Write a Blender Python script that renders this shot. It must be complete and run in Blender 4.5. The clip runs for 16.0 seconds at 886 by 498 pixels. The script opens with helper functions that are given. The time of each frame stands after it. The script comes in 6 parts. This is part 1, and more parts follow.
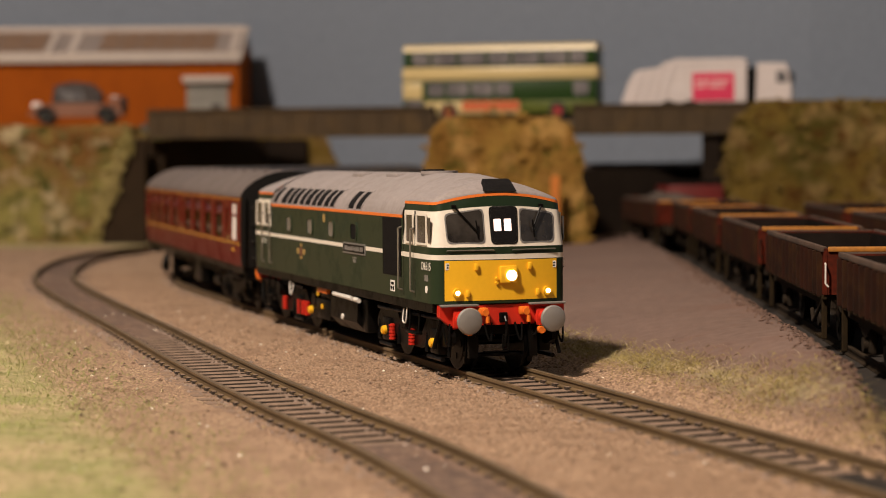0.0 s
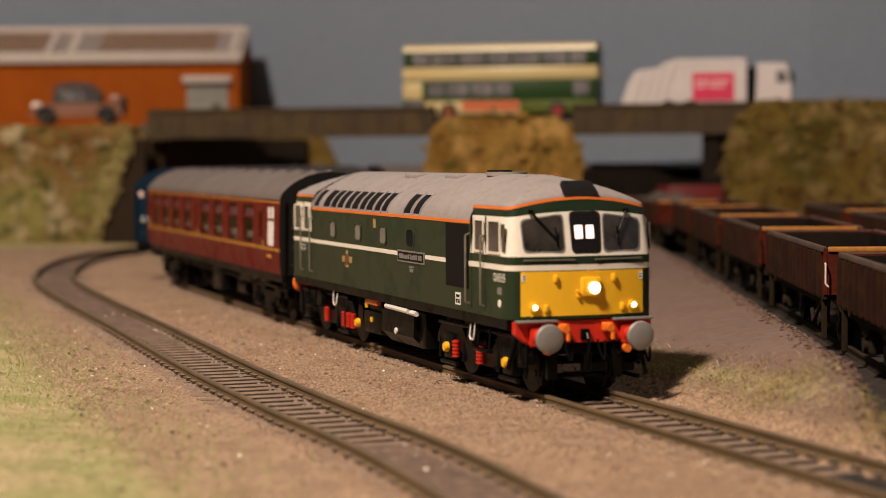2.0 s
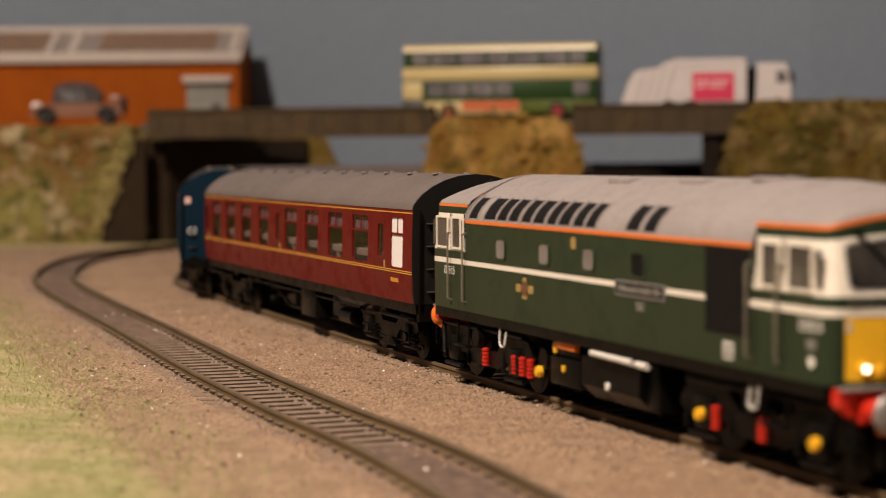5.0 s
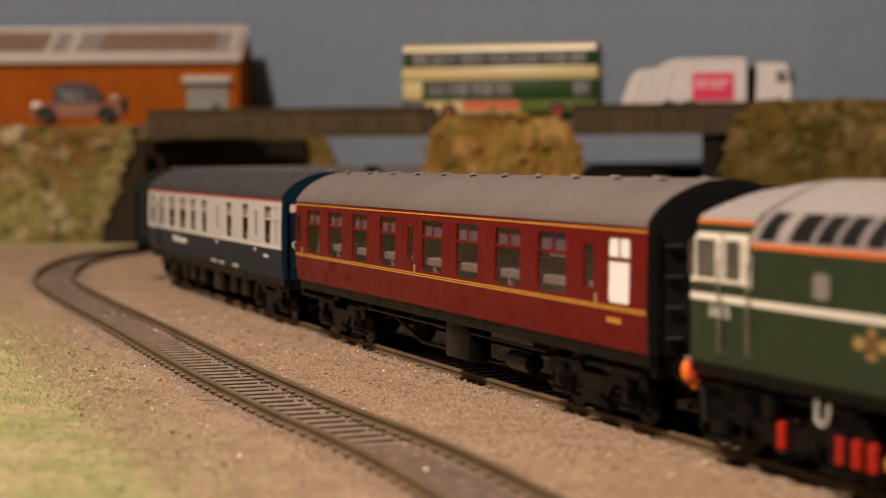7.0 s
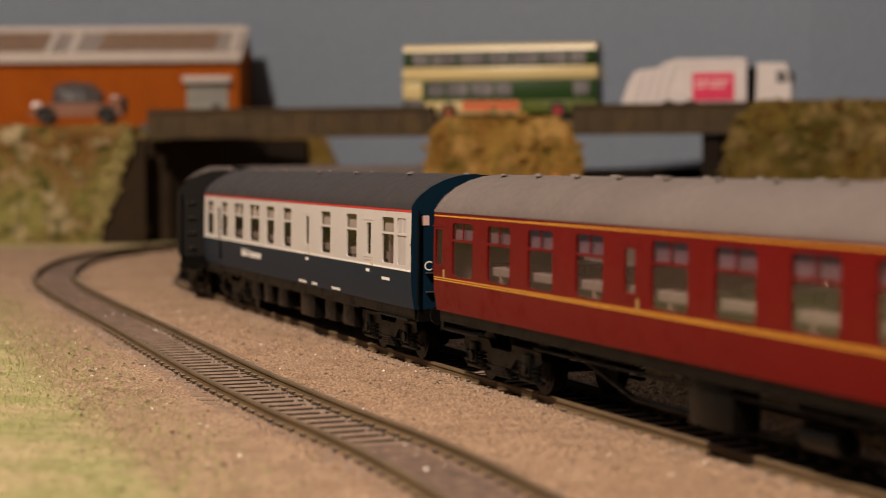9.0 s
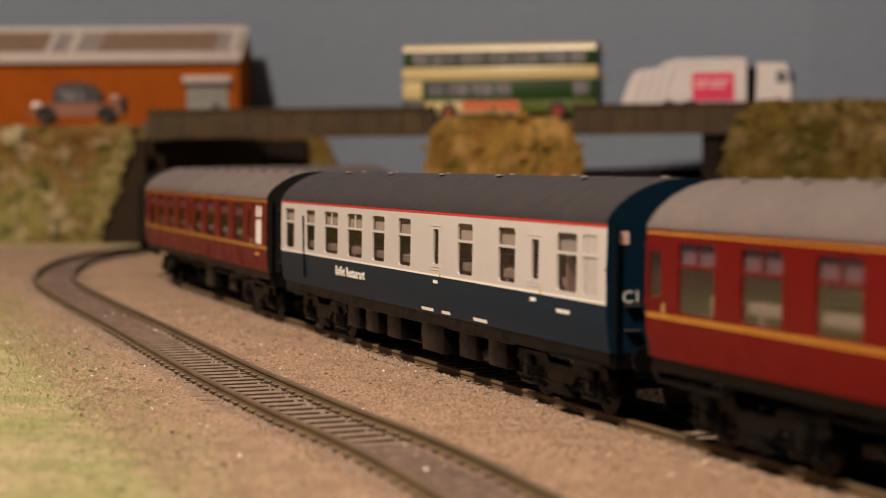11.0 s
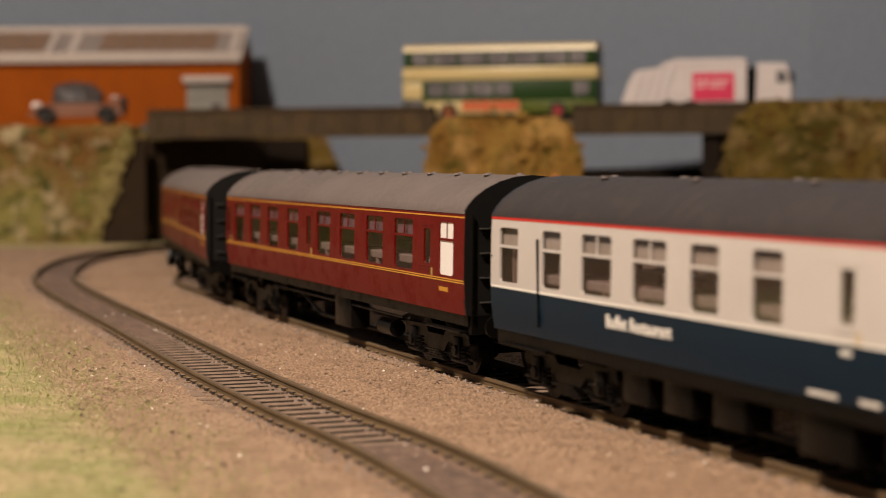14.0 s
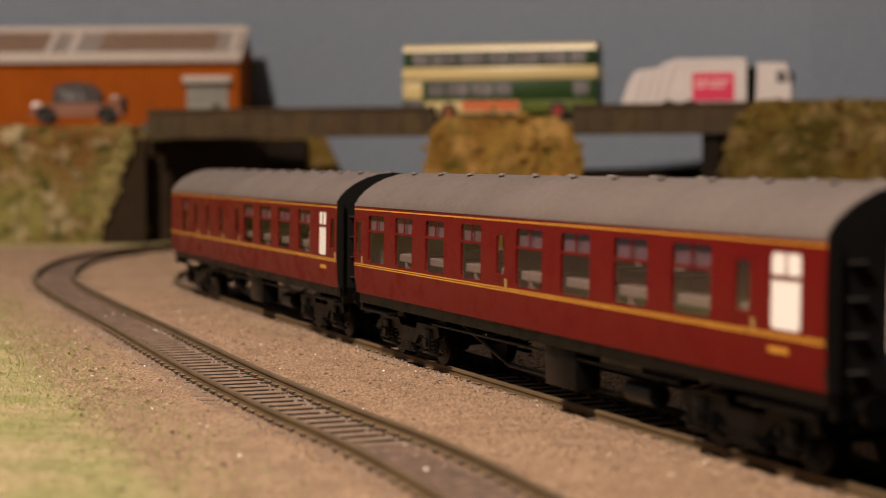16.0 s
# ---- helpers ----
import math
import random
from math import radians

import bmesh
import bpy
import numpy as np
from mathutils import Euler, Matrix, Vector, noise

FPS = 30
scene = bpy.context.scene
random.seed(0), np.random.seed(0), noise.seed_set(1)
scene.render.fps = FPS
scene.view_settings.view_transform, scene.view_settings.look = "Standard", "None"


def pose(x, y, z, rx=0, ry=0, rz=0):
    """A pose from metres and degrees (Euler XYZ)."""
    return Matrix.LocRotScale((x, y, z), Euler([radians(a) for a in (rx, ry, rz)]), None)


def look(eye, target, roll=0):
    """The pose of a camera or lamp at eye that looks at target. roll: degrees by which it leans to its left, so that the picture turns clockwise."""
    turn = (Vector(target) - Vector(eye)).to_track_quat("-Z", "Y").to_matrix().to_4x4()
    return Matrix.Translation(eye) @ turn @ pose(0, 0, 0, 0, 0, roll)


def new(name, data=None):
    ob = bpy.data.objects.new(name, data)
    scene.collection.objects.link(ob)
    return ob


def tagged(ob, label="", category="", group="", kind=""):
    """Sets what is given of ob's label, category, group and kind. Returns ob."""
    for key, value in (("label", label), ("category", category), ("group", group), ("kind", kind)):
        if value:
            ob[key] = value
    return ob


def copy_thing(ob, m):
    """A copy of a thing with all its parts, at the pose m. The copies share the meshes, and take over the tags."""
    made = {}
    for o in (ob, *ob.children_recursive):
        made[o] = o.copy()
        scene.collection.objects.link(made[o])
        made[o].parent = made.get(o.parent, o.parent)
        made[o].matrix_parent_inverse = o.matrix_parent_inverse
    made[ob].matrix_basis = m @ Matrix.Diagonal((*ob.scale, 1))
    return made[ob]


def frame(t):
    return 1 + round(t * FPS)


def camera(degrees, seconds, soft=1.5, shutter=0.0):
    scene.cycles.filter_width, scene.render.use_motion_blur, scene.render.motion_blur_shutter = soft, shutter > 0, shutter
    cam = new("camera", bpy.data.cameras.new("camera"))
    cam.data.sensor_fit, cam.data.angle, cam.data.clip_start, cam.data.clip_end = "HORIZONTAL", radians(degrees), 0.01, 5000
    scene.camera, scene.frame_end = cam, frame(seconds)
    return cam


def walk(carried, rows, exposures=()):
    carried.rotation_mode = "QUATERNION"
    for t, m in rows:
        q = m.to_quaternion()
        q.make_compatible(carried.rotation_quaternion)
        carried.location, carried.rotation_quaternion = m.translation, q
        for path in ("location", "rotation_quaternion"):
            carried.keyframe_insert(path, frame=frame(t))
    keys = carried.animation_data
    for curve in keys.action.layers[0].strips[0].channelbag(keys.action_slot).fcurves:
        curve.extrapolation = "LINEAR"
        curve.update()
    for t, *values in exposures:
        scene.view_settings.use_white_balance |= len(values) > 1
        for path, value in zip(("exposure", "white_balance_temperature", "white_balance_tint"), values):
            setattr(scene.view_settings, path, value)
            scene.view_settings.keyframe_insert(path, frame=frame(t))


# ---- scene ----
cam = camera(26.413, 16.0, soft=0.9, shutter=0.5)
EYE = (0.0, 0.0, 0.05492)
TILT = radians(2.7867)
VIEW = look(EYE, (0.0, math.cos(TILT), EYE[2] - math.sin(TILT)), roll=-0.3415)
walk(cam, [(0.0, VIEW), (16.0, VIEW)], exposures=[(0.0, 0.22), (16.0, 0.22)])
cam.data.dof.use_dof = True
cam.data.dof.focus_distance = 0.495
cam.data.dof.aperture_fstop = 18.5

# ---------------------------------------------------------------- light
world = bpy.data.worlds.new("room_air")
scene.world = world
world.use_nodes = True
world.node_tree.nodes["Background"].inputs[0].default_value = (1.0, 0.88, 0.75, 1)
world.node_tree.nodes["Background"].inputs[1].default_value = 0.02


def area_lamp(name, at, target, size, watts, colour):
    d = bpy.data.lights.new(name, "AREA")
    d.shape, d.size, d.energy, d.color = "DISK", size, watts, colour
    ob = new(name, d)
    ob.matrix_basis = look(at, target)
    return ob


area_lamp("ceiling_lamp_light", (-0.54, -0.25, 1.17), (-0.05, 0.60, 0.0), 0.14, 31.0, (1.0, 0.82, 0.67))

# ---------------------------------------------------------------- materials
MATS = {}


def ramp_between(nt, fac, a, b, lo=0.3, hi=0.7):
    r = nt.nodes.new("ShaderNodeValToRGB")
    r.color_ramp.elements[0].position, r.color_ramp.elements[1].position = lo, hi
    r.color_ramp.elements[0].color, r.color_ramp.elements[1].color = (*a, 1), (*b, 1)
    nt.links.new(fac, r.inputs[0])
    return r.outputs[0]


def noise_node(nt, coord, scale, detail=4.0, rough=0.6):
    n = nt.nodes.new("ShaderNodeTexNoise")
    n.inputs["Scale"].default_value, n.inputs["Detail"].default_value = scale, detail
    n.inputs["Roughness"].default_value = rough
    nt.links.new(coord, n.inputs["Vector"])
    return n.outputs["Fac"]


def mix(nt, fac, a, b, kind="MIX"):
    m = nt.nodes.new("ShaderNodeMix")
    m.data_type, m.blend_type = "RGBA", kind
    for s, v in ((m.inputs[0], fac), (m.inputs[6], a), (m.inputs[7], b)):
        if hasattr(v, "links"):
            nt.links.new(v, s)
        elif isinstance(v, (int, float)):
            s.default_value = v
        else:
            s.default_value = (*v, 1)
    return m.outputs[2]


def mat(name, col, col2=None, rough=0.5, metal=0.0, big=60.0, fine=900.0, bump=0.15, depth=0.0002,
        dirt=None, dirt_amount=0.25, dirt_scale=140.0, coat=0.0, emit=0.0, spread=None, island=0.0, spec=0.5):
    """Painted or natural surface: two colours mixed at a large and a small scale, dirt in patches, a fine relief."""
    if name in MATS:
        return MATS[name]
    m = bpy.data.materials.new(name)
    m.use_nodes = True
    nt = m.node_tree
    b = nt.nodes["Principled BSDF"]
    b.inputs["Roughness"].default_value, b.inputs["Metallic"].default_value = rough, metal
    b.inputs["Coat Weight"].default_value = coat
    b.inputs["Specular IOR Level"].default_value = spec
    tc = nt.nodes.new("ShaderNodeTexCoord").outputs["Object"]
    col2 = col2 or tuple(c * 0.86 for c in col)
    lo, hi = spread or (0.35, 0.65)
    c = ramp_between(nt, noise_node(nt, tc, big), col, col2, lo, hi)
    grain = noise_node(nt, tc, fine, 3.0)
    c = mix(nt, 0.1 if bump <= 0.06 else 0.35, c, ramp_between(nt, grain, tuple(v * 0.72 for v in col2), tuple(min(1, v * 1.18) for v in col), 0.3, 0.7))
    if dirt:
        f = nt.nodes.new("ShaderNodeMath")
        f.operation = "MULTIPLY"
        spot = nt.nodes.new("ShaderNodeMapRange")
        spot.inputs[1].default_value, spot.inputs[2].default_value = 0.48, 0.72
        nt.links.new(noise_node(nt, tc, dirt_scale, 6.0, 0.7), spot.inputs[0])
        nt.links.new(spot.outputs[0], f.inputs[0])
        f.inputs[1].default_value = dirt_amount
        c = mix(nt, f.outputs[0], c, dirt)
        rr = nt.nodes.new("ShaderNodeMapRange")
        rr.inputs[3].default_value, rr.inputs[4].default_value = rough, min(1.0, rough + 0.25)
        nt.links.new(spot.outputs[0], rr.inputs[0])
        nt.links.new(rr.outputs[0], b.inputs["Roughness"])
    if island:
        g = nt.nodes.new("ShaderNodeNewGeometry").outputs["Random Per Island"]
        c = mix(nt, island, c, ramp_between(nt, g, tuple(v * 0.45 for v in col), tuple(min(1, v * 1.7) for v in col2), 0.0, 1.0))
    nt.links.new(c, b.inputs["Base Color"])
    if bump:
        bn = nt.nodes.new("ShaderNodeBump")
        bn.inputs["Strength"].default_value, bn.inputs["Distance"].default_value = bump, depth
        nt.links.new(grain, bn.inputs["Height"])
        nt.links.new(bn.outputs[0], b.inputs["Normal"])
    if emit:
        b.inputs["Emission Color"].default_value = (*col, 1)
        b.inputs["Emission Strength"].default_value = emit
    MATS[name] = m
    return m


def glass(name, tint=(1, 1, 1), rough=0.02):
    if name in MATS:
        return MATS[name]
    m = bpy.data.materials.new(name)
    m.use_nodes = True
    b = m.node_tree.nodes["Principled BSDF"]
    b.inputs["Base Color"].default_value = (*tint, 1)
    b.inputs["Roughness"].default_value, b.inputs["Transmission Weight"].default_value = rough, 1.0
    b.inputs["IOR"].default_value = 1.1
    MATS[name] = m
    return m


# ---------------------------------------------------------------- mesh helpers (all lengths in millimetres)
MM = 0.001


def bm_new():
    return bmesh.new()


def box(bm, x0, x1, y0, y1, z0, z1, bev=0.0):
    vs = [bm.verts.new((x, y, z)) for x in (x0, x1) for y in (y0, y1) for z in (z0, z1)]
    fs = [bm.faces.new([vs[i] for i in q]) for q in ((0, 1, 3, 2), (4, 6, 7, 5), (0, 4, 5, 1), (2, 3, 7, 6), (0, 2, 6, 4), (1, 5, 7, 3))]
    if bev > 0:
        es = list({e for f in fs for e in f.edges})
        bmesh.ops.bevel(bm, geom=es, offset=bev, segments=2, affect="EDGES", profile=0.5)
    return bm


def cyl(bm, centre, axis, r, length, n=16, r2=None, cap=True):
    """A cylinder centred at a point along axis 'x', 'y' or 'z'."""
    r2 = r if r2 is None else r2
    turn = {"x": Matrix.Rotation(math.pi / 2, 4, "Y"), "y": Matrix.Rotation(-math.pi / 2, 4, "X"), "z": Matrix.Identity(4)}[axis]
    bmesh.ops.create_cone(bm, cap_ends=cap, segments=n, radius1=r, radius2=r2, depth=length, matrix=Matrix.Translation(centre) @ turn)
    return bm


def rod(bm, a, b, r, n=8):
    a, b = Vector(a), Vector(b)
    q = (b - a).to_track_quat("Z", "Y").to_matrix().to_4x4()
    bmesh.ops.create_cone(bm, cap_ends=True, segments=n, radius1=r, radius2=r, depth=(b - a).length, matrix=Matrix.Translation((a + b) / 2) @ q)
    return bm


def wire(bm, pts, r, n=6):
    for a, b in zip(pts, pts[1:]):
        rod(bm, a, b, r, n)
    return bm


def prism(bm, outline, axis, a, b):
    """An outline of (u, v) pulled from a to b along axis: x gives (y, z), y gives (x, z), z gives (x, y)."""
    put = {"x": lambda u, v, w: (w, u, v), "y": lambda u, v, w: (u, w, v), "z": lambda u, v, w: (u, v, w)}[axis]
    r0 = [bm.verts.new(put(u, v, a)) for u, v in outline]
    r1 = [bm.verts.new(put(u, v, b)) for u, v in outline]
    n = len(outline)
    for i in range(n):
        bm.faces.new((r0[i], r0[(i + 1) % n], r1[(i + 1) % n], r1[i]))
    bm.faces.new(r0[::-1])
    bm.faces.new(r1)
    return bm


def loft(bm, rings, closed=False, caps=False):
    rows = [[bm.verts.new(p) for p in ring] for ring in rings]
    n = len(rows[0])
    for r0, r1 in zip(rows, rows[1:]):
        for i in range(n if closed else n - 1):
            bm.faces.new((r0[i], r0[(i + 1) % n], r1[(i + 1) % n], r1[i]))
    if caps:
        bm.faces.new(rows[0][::-1])
        bm.faces.new(rows[-1])
    return bm


def mesh_of(name, bm, material, smooth=None):
    bmesh.ops.recalc_face_normals(bm, faces=bm.faces)
    bmesh.ops.scale(bm, vec=(MM, MM, MM), verts=bm.verts)
    me = bpy.data.meshes.new(name)
    bm.to_mesh(me)
    bm.free()
    for m in material if isinstance(material, (list, tuple)) else [material]:
        me.materials.append(m)
    if smooth:
        me.shade_smooth()
        me.set_sharp_from_angle(angle=radians(smooth))
    return me


def part(name, bm, material, parent=None, label="", smooth=35, at=(0, 0, 0), kind=""):
    ob = new(name, mesh_of(name, bm, material, smooth))
    ob.parent = parent
    ob.location = [c * MM for c in at]
    return tagged(ob, label=label, kind=kind)


def share(name, me, parent, m):
    ob = new(name, me)
    ob.parent = parent
    ob.matrix_basis = m
    return ob


def mmpose(x, y, z, rx=0, ry=0, rz=0):
    return pose(x * MM, y * MM, z * MM, rx, ry, rz)


def thing(name, label, category, group="", kind="", at=None):
    ob = new(name)
    ob.empty_display_size = 0.01
    if at is not None:
        ob.matrix_basis = at
    return tagged(ob, label=label, category=category, group=group, kind=kind)


# ---------------------------------------------------------------- the plan: tracks and ground
START, HEAD = (3.0, 516.26), radians(-70.22)


def curvature(s):
    if s > -280.35:
        return 0.00006
    if s > -363.4:
        return 0.00006 + (1 / 315.7 - 0.00006) * (-280.35 - s) / 83.05
    return 1 / 315.7 if s > -600 else 1 / 430.0


STEP = 4.0
LINE = {}


def lay_line():
    for sign in (1, -1):
        x, y, h = START[0], START[1], HEAD
        LINE[0] = (x, y, h)
        for i in range(1, 420):
            s = sign * (i - 0.5) * STEP
            k = curvature(s)
            h2 = h + sign * k * STEP
            hm = (h + h2) / 2
            x, y, h = x + sign * STEP * math.cos(hm), y + sign * STEP * math.sin(hm), h2
            LINE[sign * i] = (x, y, h)


lay_line()


def on_line(s):
    """Place and heading of the passenger line, s millimetres along it."""
    i = math.floor(s / STEP)
    f = s / STEP - i
    a, b = LINE[i], LINE[i + 1]
    return tuple(u + (v - u) * f for u, v in zip(a, b))


def spline(pts, step):
    """Evenly spaced (x, y, heading) along a smooth curve through pts."""
    p = [Vector(q) for q in pts]
    p = [2 * p[0] - p[1]] + p + [2 * p[-1] - p[-2]]
    fine = []
    for i in range(1, len(p) - 2):
        for k in range(40):
            t = k / 40
            fine.append(0.5 * (2 * p[i] + (p[i + 1] - p[i - 1]) * t + (2 * p[i - 1] - 5 * p[i] + 4 * p[i + 1] - p[i + 2]) * t * t
                               + (3 * p[i] - p[i - 1] - 3 * p[i + 1] + p[i + 2]) * t ** 3))
    out, left = [], 0.0
    for a, b in zip(fine, fine[1:]):
        d = b - a
        n = d.length
        while left < n:
            q = a + d * (left / n)
            out.append((q.x, q.y, math.atan2(d.y, d.x)))
            left += step
        left -= n
    return out


LOOP = spline([(190, -260), (108, 20), (45, 185), (-2.5, 343), (-32.2, 422), (-60, 500), (-101, 625), (-143, 750), (-175, 855), (-193.5, 945),
               (-202.6, 1040), (-199.4, 1110), (-184.5, 1185), (-150, 1260), (-90, 1325), (0, 1372), (110, 1398), (240, 1405)], 4.0)
MAIN = [on_line(s) for s in range(-1050, 1300, 4)]


def edge_x(y):
    return 94 + 0.047 * (y - 483)


YARD_A = [(edge_x(y) + 22.3, y, math.pi / 2 - 0.047) for y in range(330, 1300, 4)]
YARD_B = [(edge_x(y) + 84.0, y, math.pi / 2 - 0.047) for y in range(330, 1300, 4)]
MAIN_XY = np.array([(p[0], p[1]) for p in MAIN])
LOOP_XY = np.array([(p[0], p[1]) for p in LOOP])


def near_dist(xy, line):
    return np.min(np.hypot(xy[:, None, 0] - line[None, ::2, 0], xy[:, None, 1] - line[None, ::2, 1]), axis=1)


def smooth01(v):
    v = np.clip(v, 0, 1)
    return v * v * (3 - 2 * v)


MX = MAIN_XY[(MAIN_XY[:, 1] < 1000)]


def ground_z(xy):
    """Height of the scenic surface at points (n, 2)."""
    xy = np.asarray(xy, float)
    d1, d2 = near_dist(xy, MAIN_XY), near_dist(xy, LOOP_XY)
    d = np.minimum(d1, d2)
    n = np.array([noise.noise((p[0] * 0.03, p[1] * 0.03, 0)) for p in xy]) * 0.5
    n += np.array([noise.noise((p[0] * 0.17, p[1] * 0.17, 5)) for p in xy]) * 0.28
    z = -2.5 + n + 0.8 * smooth01((d - 14) / 20)
    order = np.argsort(MX[:, 1])
    tx = np.interp(xy[:, 1], MX[order, 1], MX[order, 0])
    ex = edge_x(xy[:, 1])
    room = ex - 4 - (tx + 18)
    up = smooth01((xy[:, 0] - tx - 18) / np.maximum(room, 6)) * smooth01((room - 2) / 25) * smooth01((1350 - xy[:, 1]) / 150)
    crest = np.interp(xy[:, 1], [300, 455, 920, 1300], [10.0, 9.6, 6.8, 4.0])
    z = z + up * (crest + 2.0)
    yard = smooth01((xy[:, 0] - ex + 3) / 4.0) * smooth01((xy[:, 1] - 330) / 20)
    z = z * (1 - yard) + yard * (1.6 + n * 0.5)
    # sand lies up to the rails; between them the sleepers stand clear only on some stretches
    clear = np.where(d1 < d2, smooth01((xy[:, 1] - 330) / 40), smooth01((xy[:, 1] - 368) / 50) * smooth01((615 - xy[:, 1]) / 55))
    inside = -2.4 - 3.1 * clear + 0.25 * n
    z = np.where(d < 8.2, inside, np.where(d < 16, np.where(d1 < d2, -2.15 + 0.7 * n, np.minimum(z, -2.45 + 0.3 * n - 0.28 * smooth01((15.0 - d) / 4) * clear)), z))
    grass = smooth01((-xy[:, 0] - 95 - (xy[:, 1] - 480) * 0.42) / 60) * smooth01((900 - xy[:, 1]) / 200)
    return z + grass * (1.5 + 3.0 * n)


def axis(fine0, fine1, step, lo, hi, coarse):
    return sorted(set(list(np.arange(lo, fine0, coarse)) + list(np.arange(fine0, fine1, step)) + list(np.arange(fine1, hi + 1, coarse))))

# colours that more than one thing shares
SAND = mat("sand_ballast", (0.30, 0.20, 0.125), (0.22, 0.145, 0.09), rough=0.95, big=25, fine=1400, bump=0.9, depth=0.0006, dirt=(0.11, 0.09, 0.055), dirt_amount=0.35, dirt_scale=45)


def ground_material():
    """Sand and fine gravel, going over to grey yard surface, to grass mat and to painted shade by place."""
    m = bpy.data.materials.new("layout_ground")
    m.use_nodes = True
    nt = m.node_tree
    b = nt.nodes["Principled BSDF"]
    b.inputs["Roughness"].default_value = 0.95
    tc = nt.nodes.new("ShaderNodeTexCoord").outputs["Object"]
    fine, mid, big = noise_node(nt, tc, 1450, 3), noise_node(nt, tc, 300, 5, 0.7), noise_node(nt, tc, 14, 5)
    sand = mix(nt, 0.5, ramp_between(nt, big, (0.40, 0.254, 0.166), (0.20, 0.119, 0.075)), ramp_between(nt, mid, (0.14, 0.083, 0.047), (0.38, 0.238, 0.145), 0.25, 0.75))
    sand = mix(nt, 0.62, sand, ramp_between(nt, fine, (0.02, 0.012, 0.007), (0.66, 0.452, 0.294), 0.37, 0.63))
    soil = nt.nodes.new("ShaderNodeMapRange")
    soil.inputs[1].default_value, soil.inputs[2].default_value, soil.inputs[4].default_value = 0.52, 0.68, 0.55
    nt.links.new(noise_node(nt, tc, 62, 5, 0.65), soil.inputs[0])
    sand = mix(nt, soil.outputs[0], sand, (0.155, 0.085, 0.05))
    yard = mix(nt, 0.35, ramp_between(nt, big, (0.180, 0.116, 0.092), (0.125, 0.079, 0.062)), ramp_between(nt, mid, (0.07, 0.043, 0.034), (0.25, 0.165, 0.13), 0.3, 0.7))
    rusty = nt.nodes.new("ShaderNodeMapRange")
    rusty.inputs[1].default_value, rusty.inputs[2].default_value, rusty.inputs[4].default_value = 0.54, 0.70, 0.6
    nt.links.new(noise_node(nt, tc, 26, 6, 0.7), rusty.inputs[0])
    yard = mix(nt, rusty.outputs[0], yard, (0.155, 0.068, 0.042))
    patch = noise_node(nt, tc, 42, 4)
    mat_green = mix(nt, 0.45, ramp_between(nt, patch, (0.265, 0.262, 0.088), (0.50, 0.36, 0.215), 0.38, 0.60), ramp_between(nt, mid, (0.075, 0.09, 0.02), (0.56, 0.48, 0.27), 0.3, 0.7))
    # near-black tone that paints shade into sleeper gaps and under the yard wagons
    shade_tone = ramp_between(nt, mid, (0.007, 0.005, 0.0035), (0.026, 0.018, 0.012), 0.3, 0.7)
    at = nt.nodes.new("ShaderNodeVertexColor")
    at.layer_name = "cover"
    sp = nt.nodes.new("ShaderNodeSeparateColor")
    nt.links.new(at.outputs[0], sp.inputs[0])

    def ragged(sock):
        a = nt.nodes.new("ShaderNodeMath")
        a.operation = "ADD"
        nt.links.new(sock, a.inputs[0])
        s = nt.nodes.new("ShaderNodeMath")
        s.operation = "MULTIPLY_ADD"
        s.inputs[1].default_value, s.inputs[2].default_value = 0.9, -0.45
        nt.links.new(mid, s.inputs[0])
        nt.links.new(s.outputs[0], a.inputs[1])
        r = nt.nodes.new("ShaderNodeMapRange")
        r.inputs[1].default_value, r.inputs[2].default_value = 0.3, 0.7
        nt.links.new(a.outputs[0], r.inputs[0])
        return r.outputs[0]
    c = mix(nt, ragged(sp.outputs[0]), sand, yard)
    c = mix(nt, ragged(sp.outputs[1]), c, mat_green)
    c = mix(nt, ragged(sp.outputs[2]), c, shade_tone)
    nt.links.new(c, b.inputs["Base Color"])
    h = mix(nt, 0.5, fine, mid)
    bn = nt.nodes.new("ShaderNodeBump")
    bn.inputs["Strength"].default_value, bn.inputs["Distance"].default_value = 0.9, 0.0009
    nt.links.new(h, bn.inputs["Height"])
    nt.links.new(bn.outputs[0], b.inputs["Normal"])
    return m


def tuft_off(y):
    """Distance of the grass strip from the running line."""
    return np.interp(y, [400, 440, 480, 560, 640], [31, 35, 38, 44, 50])


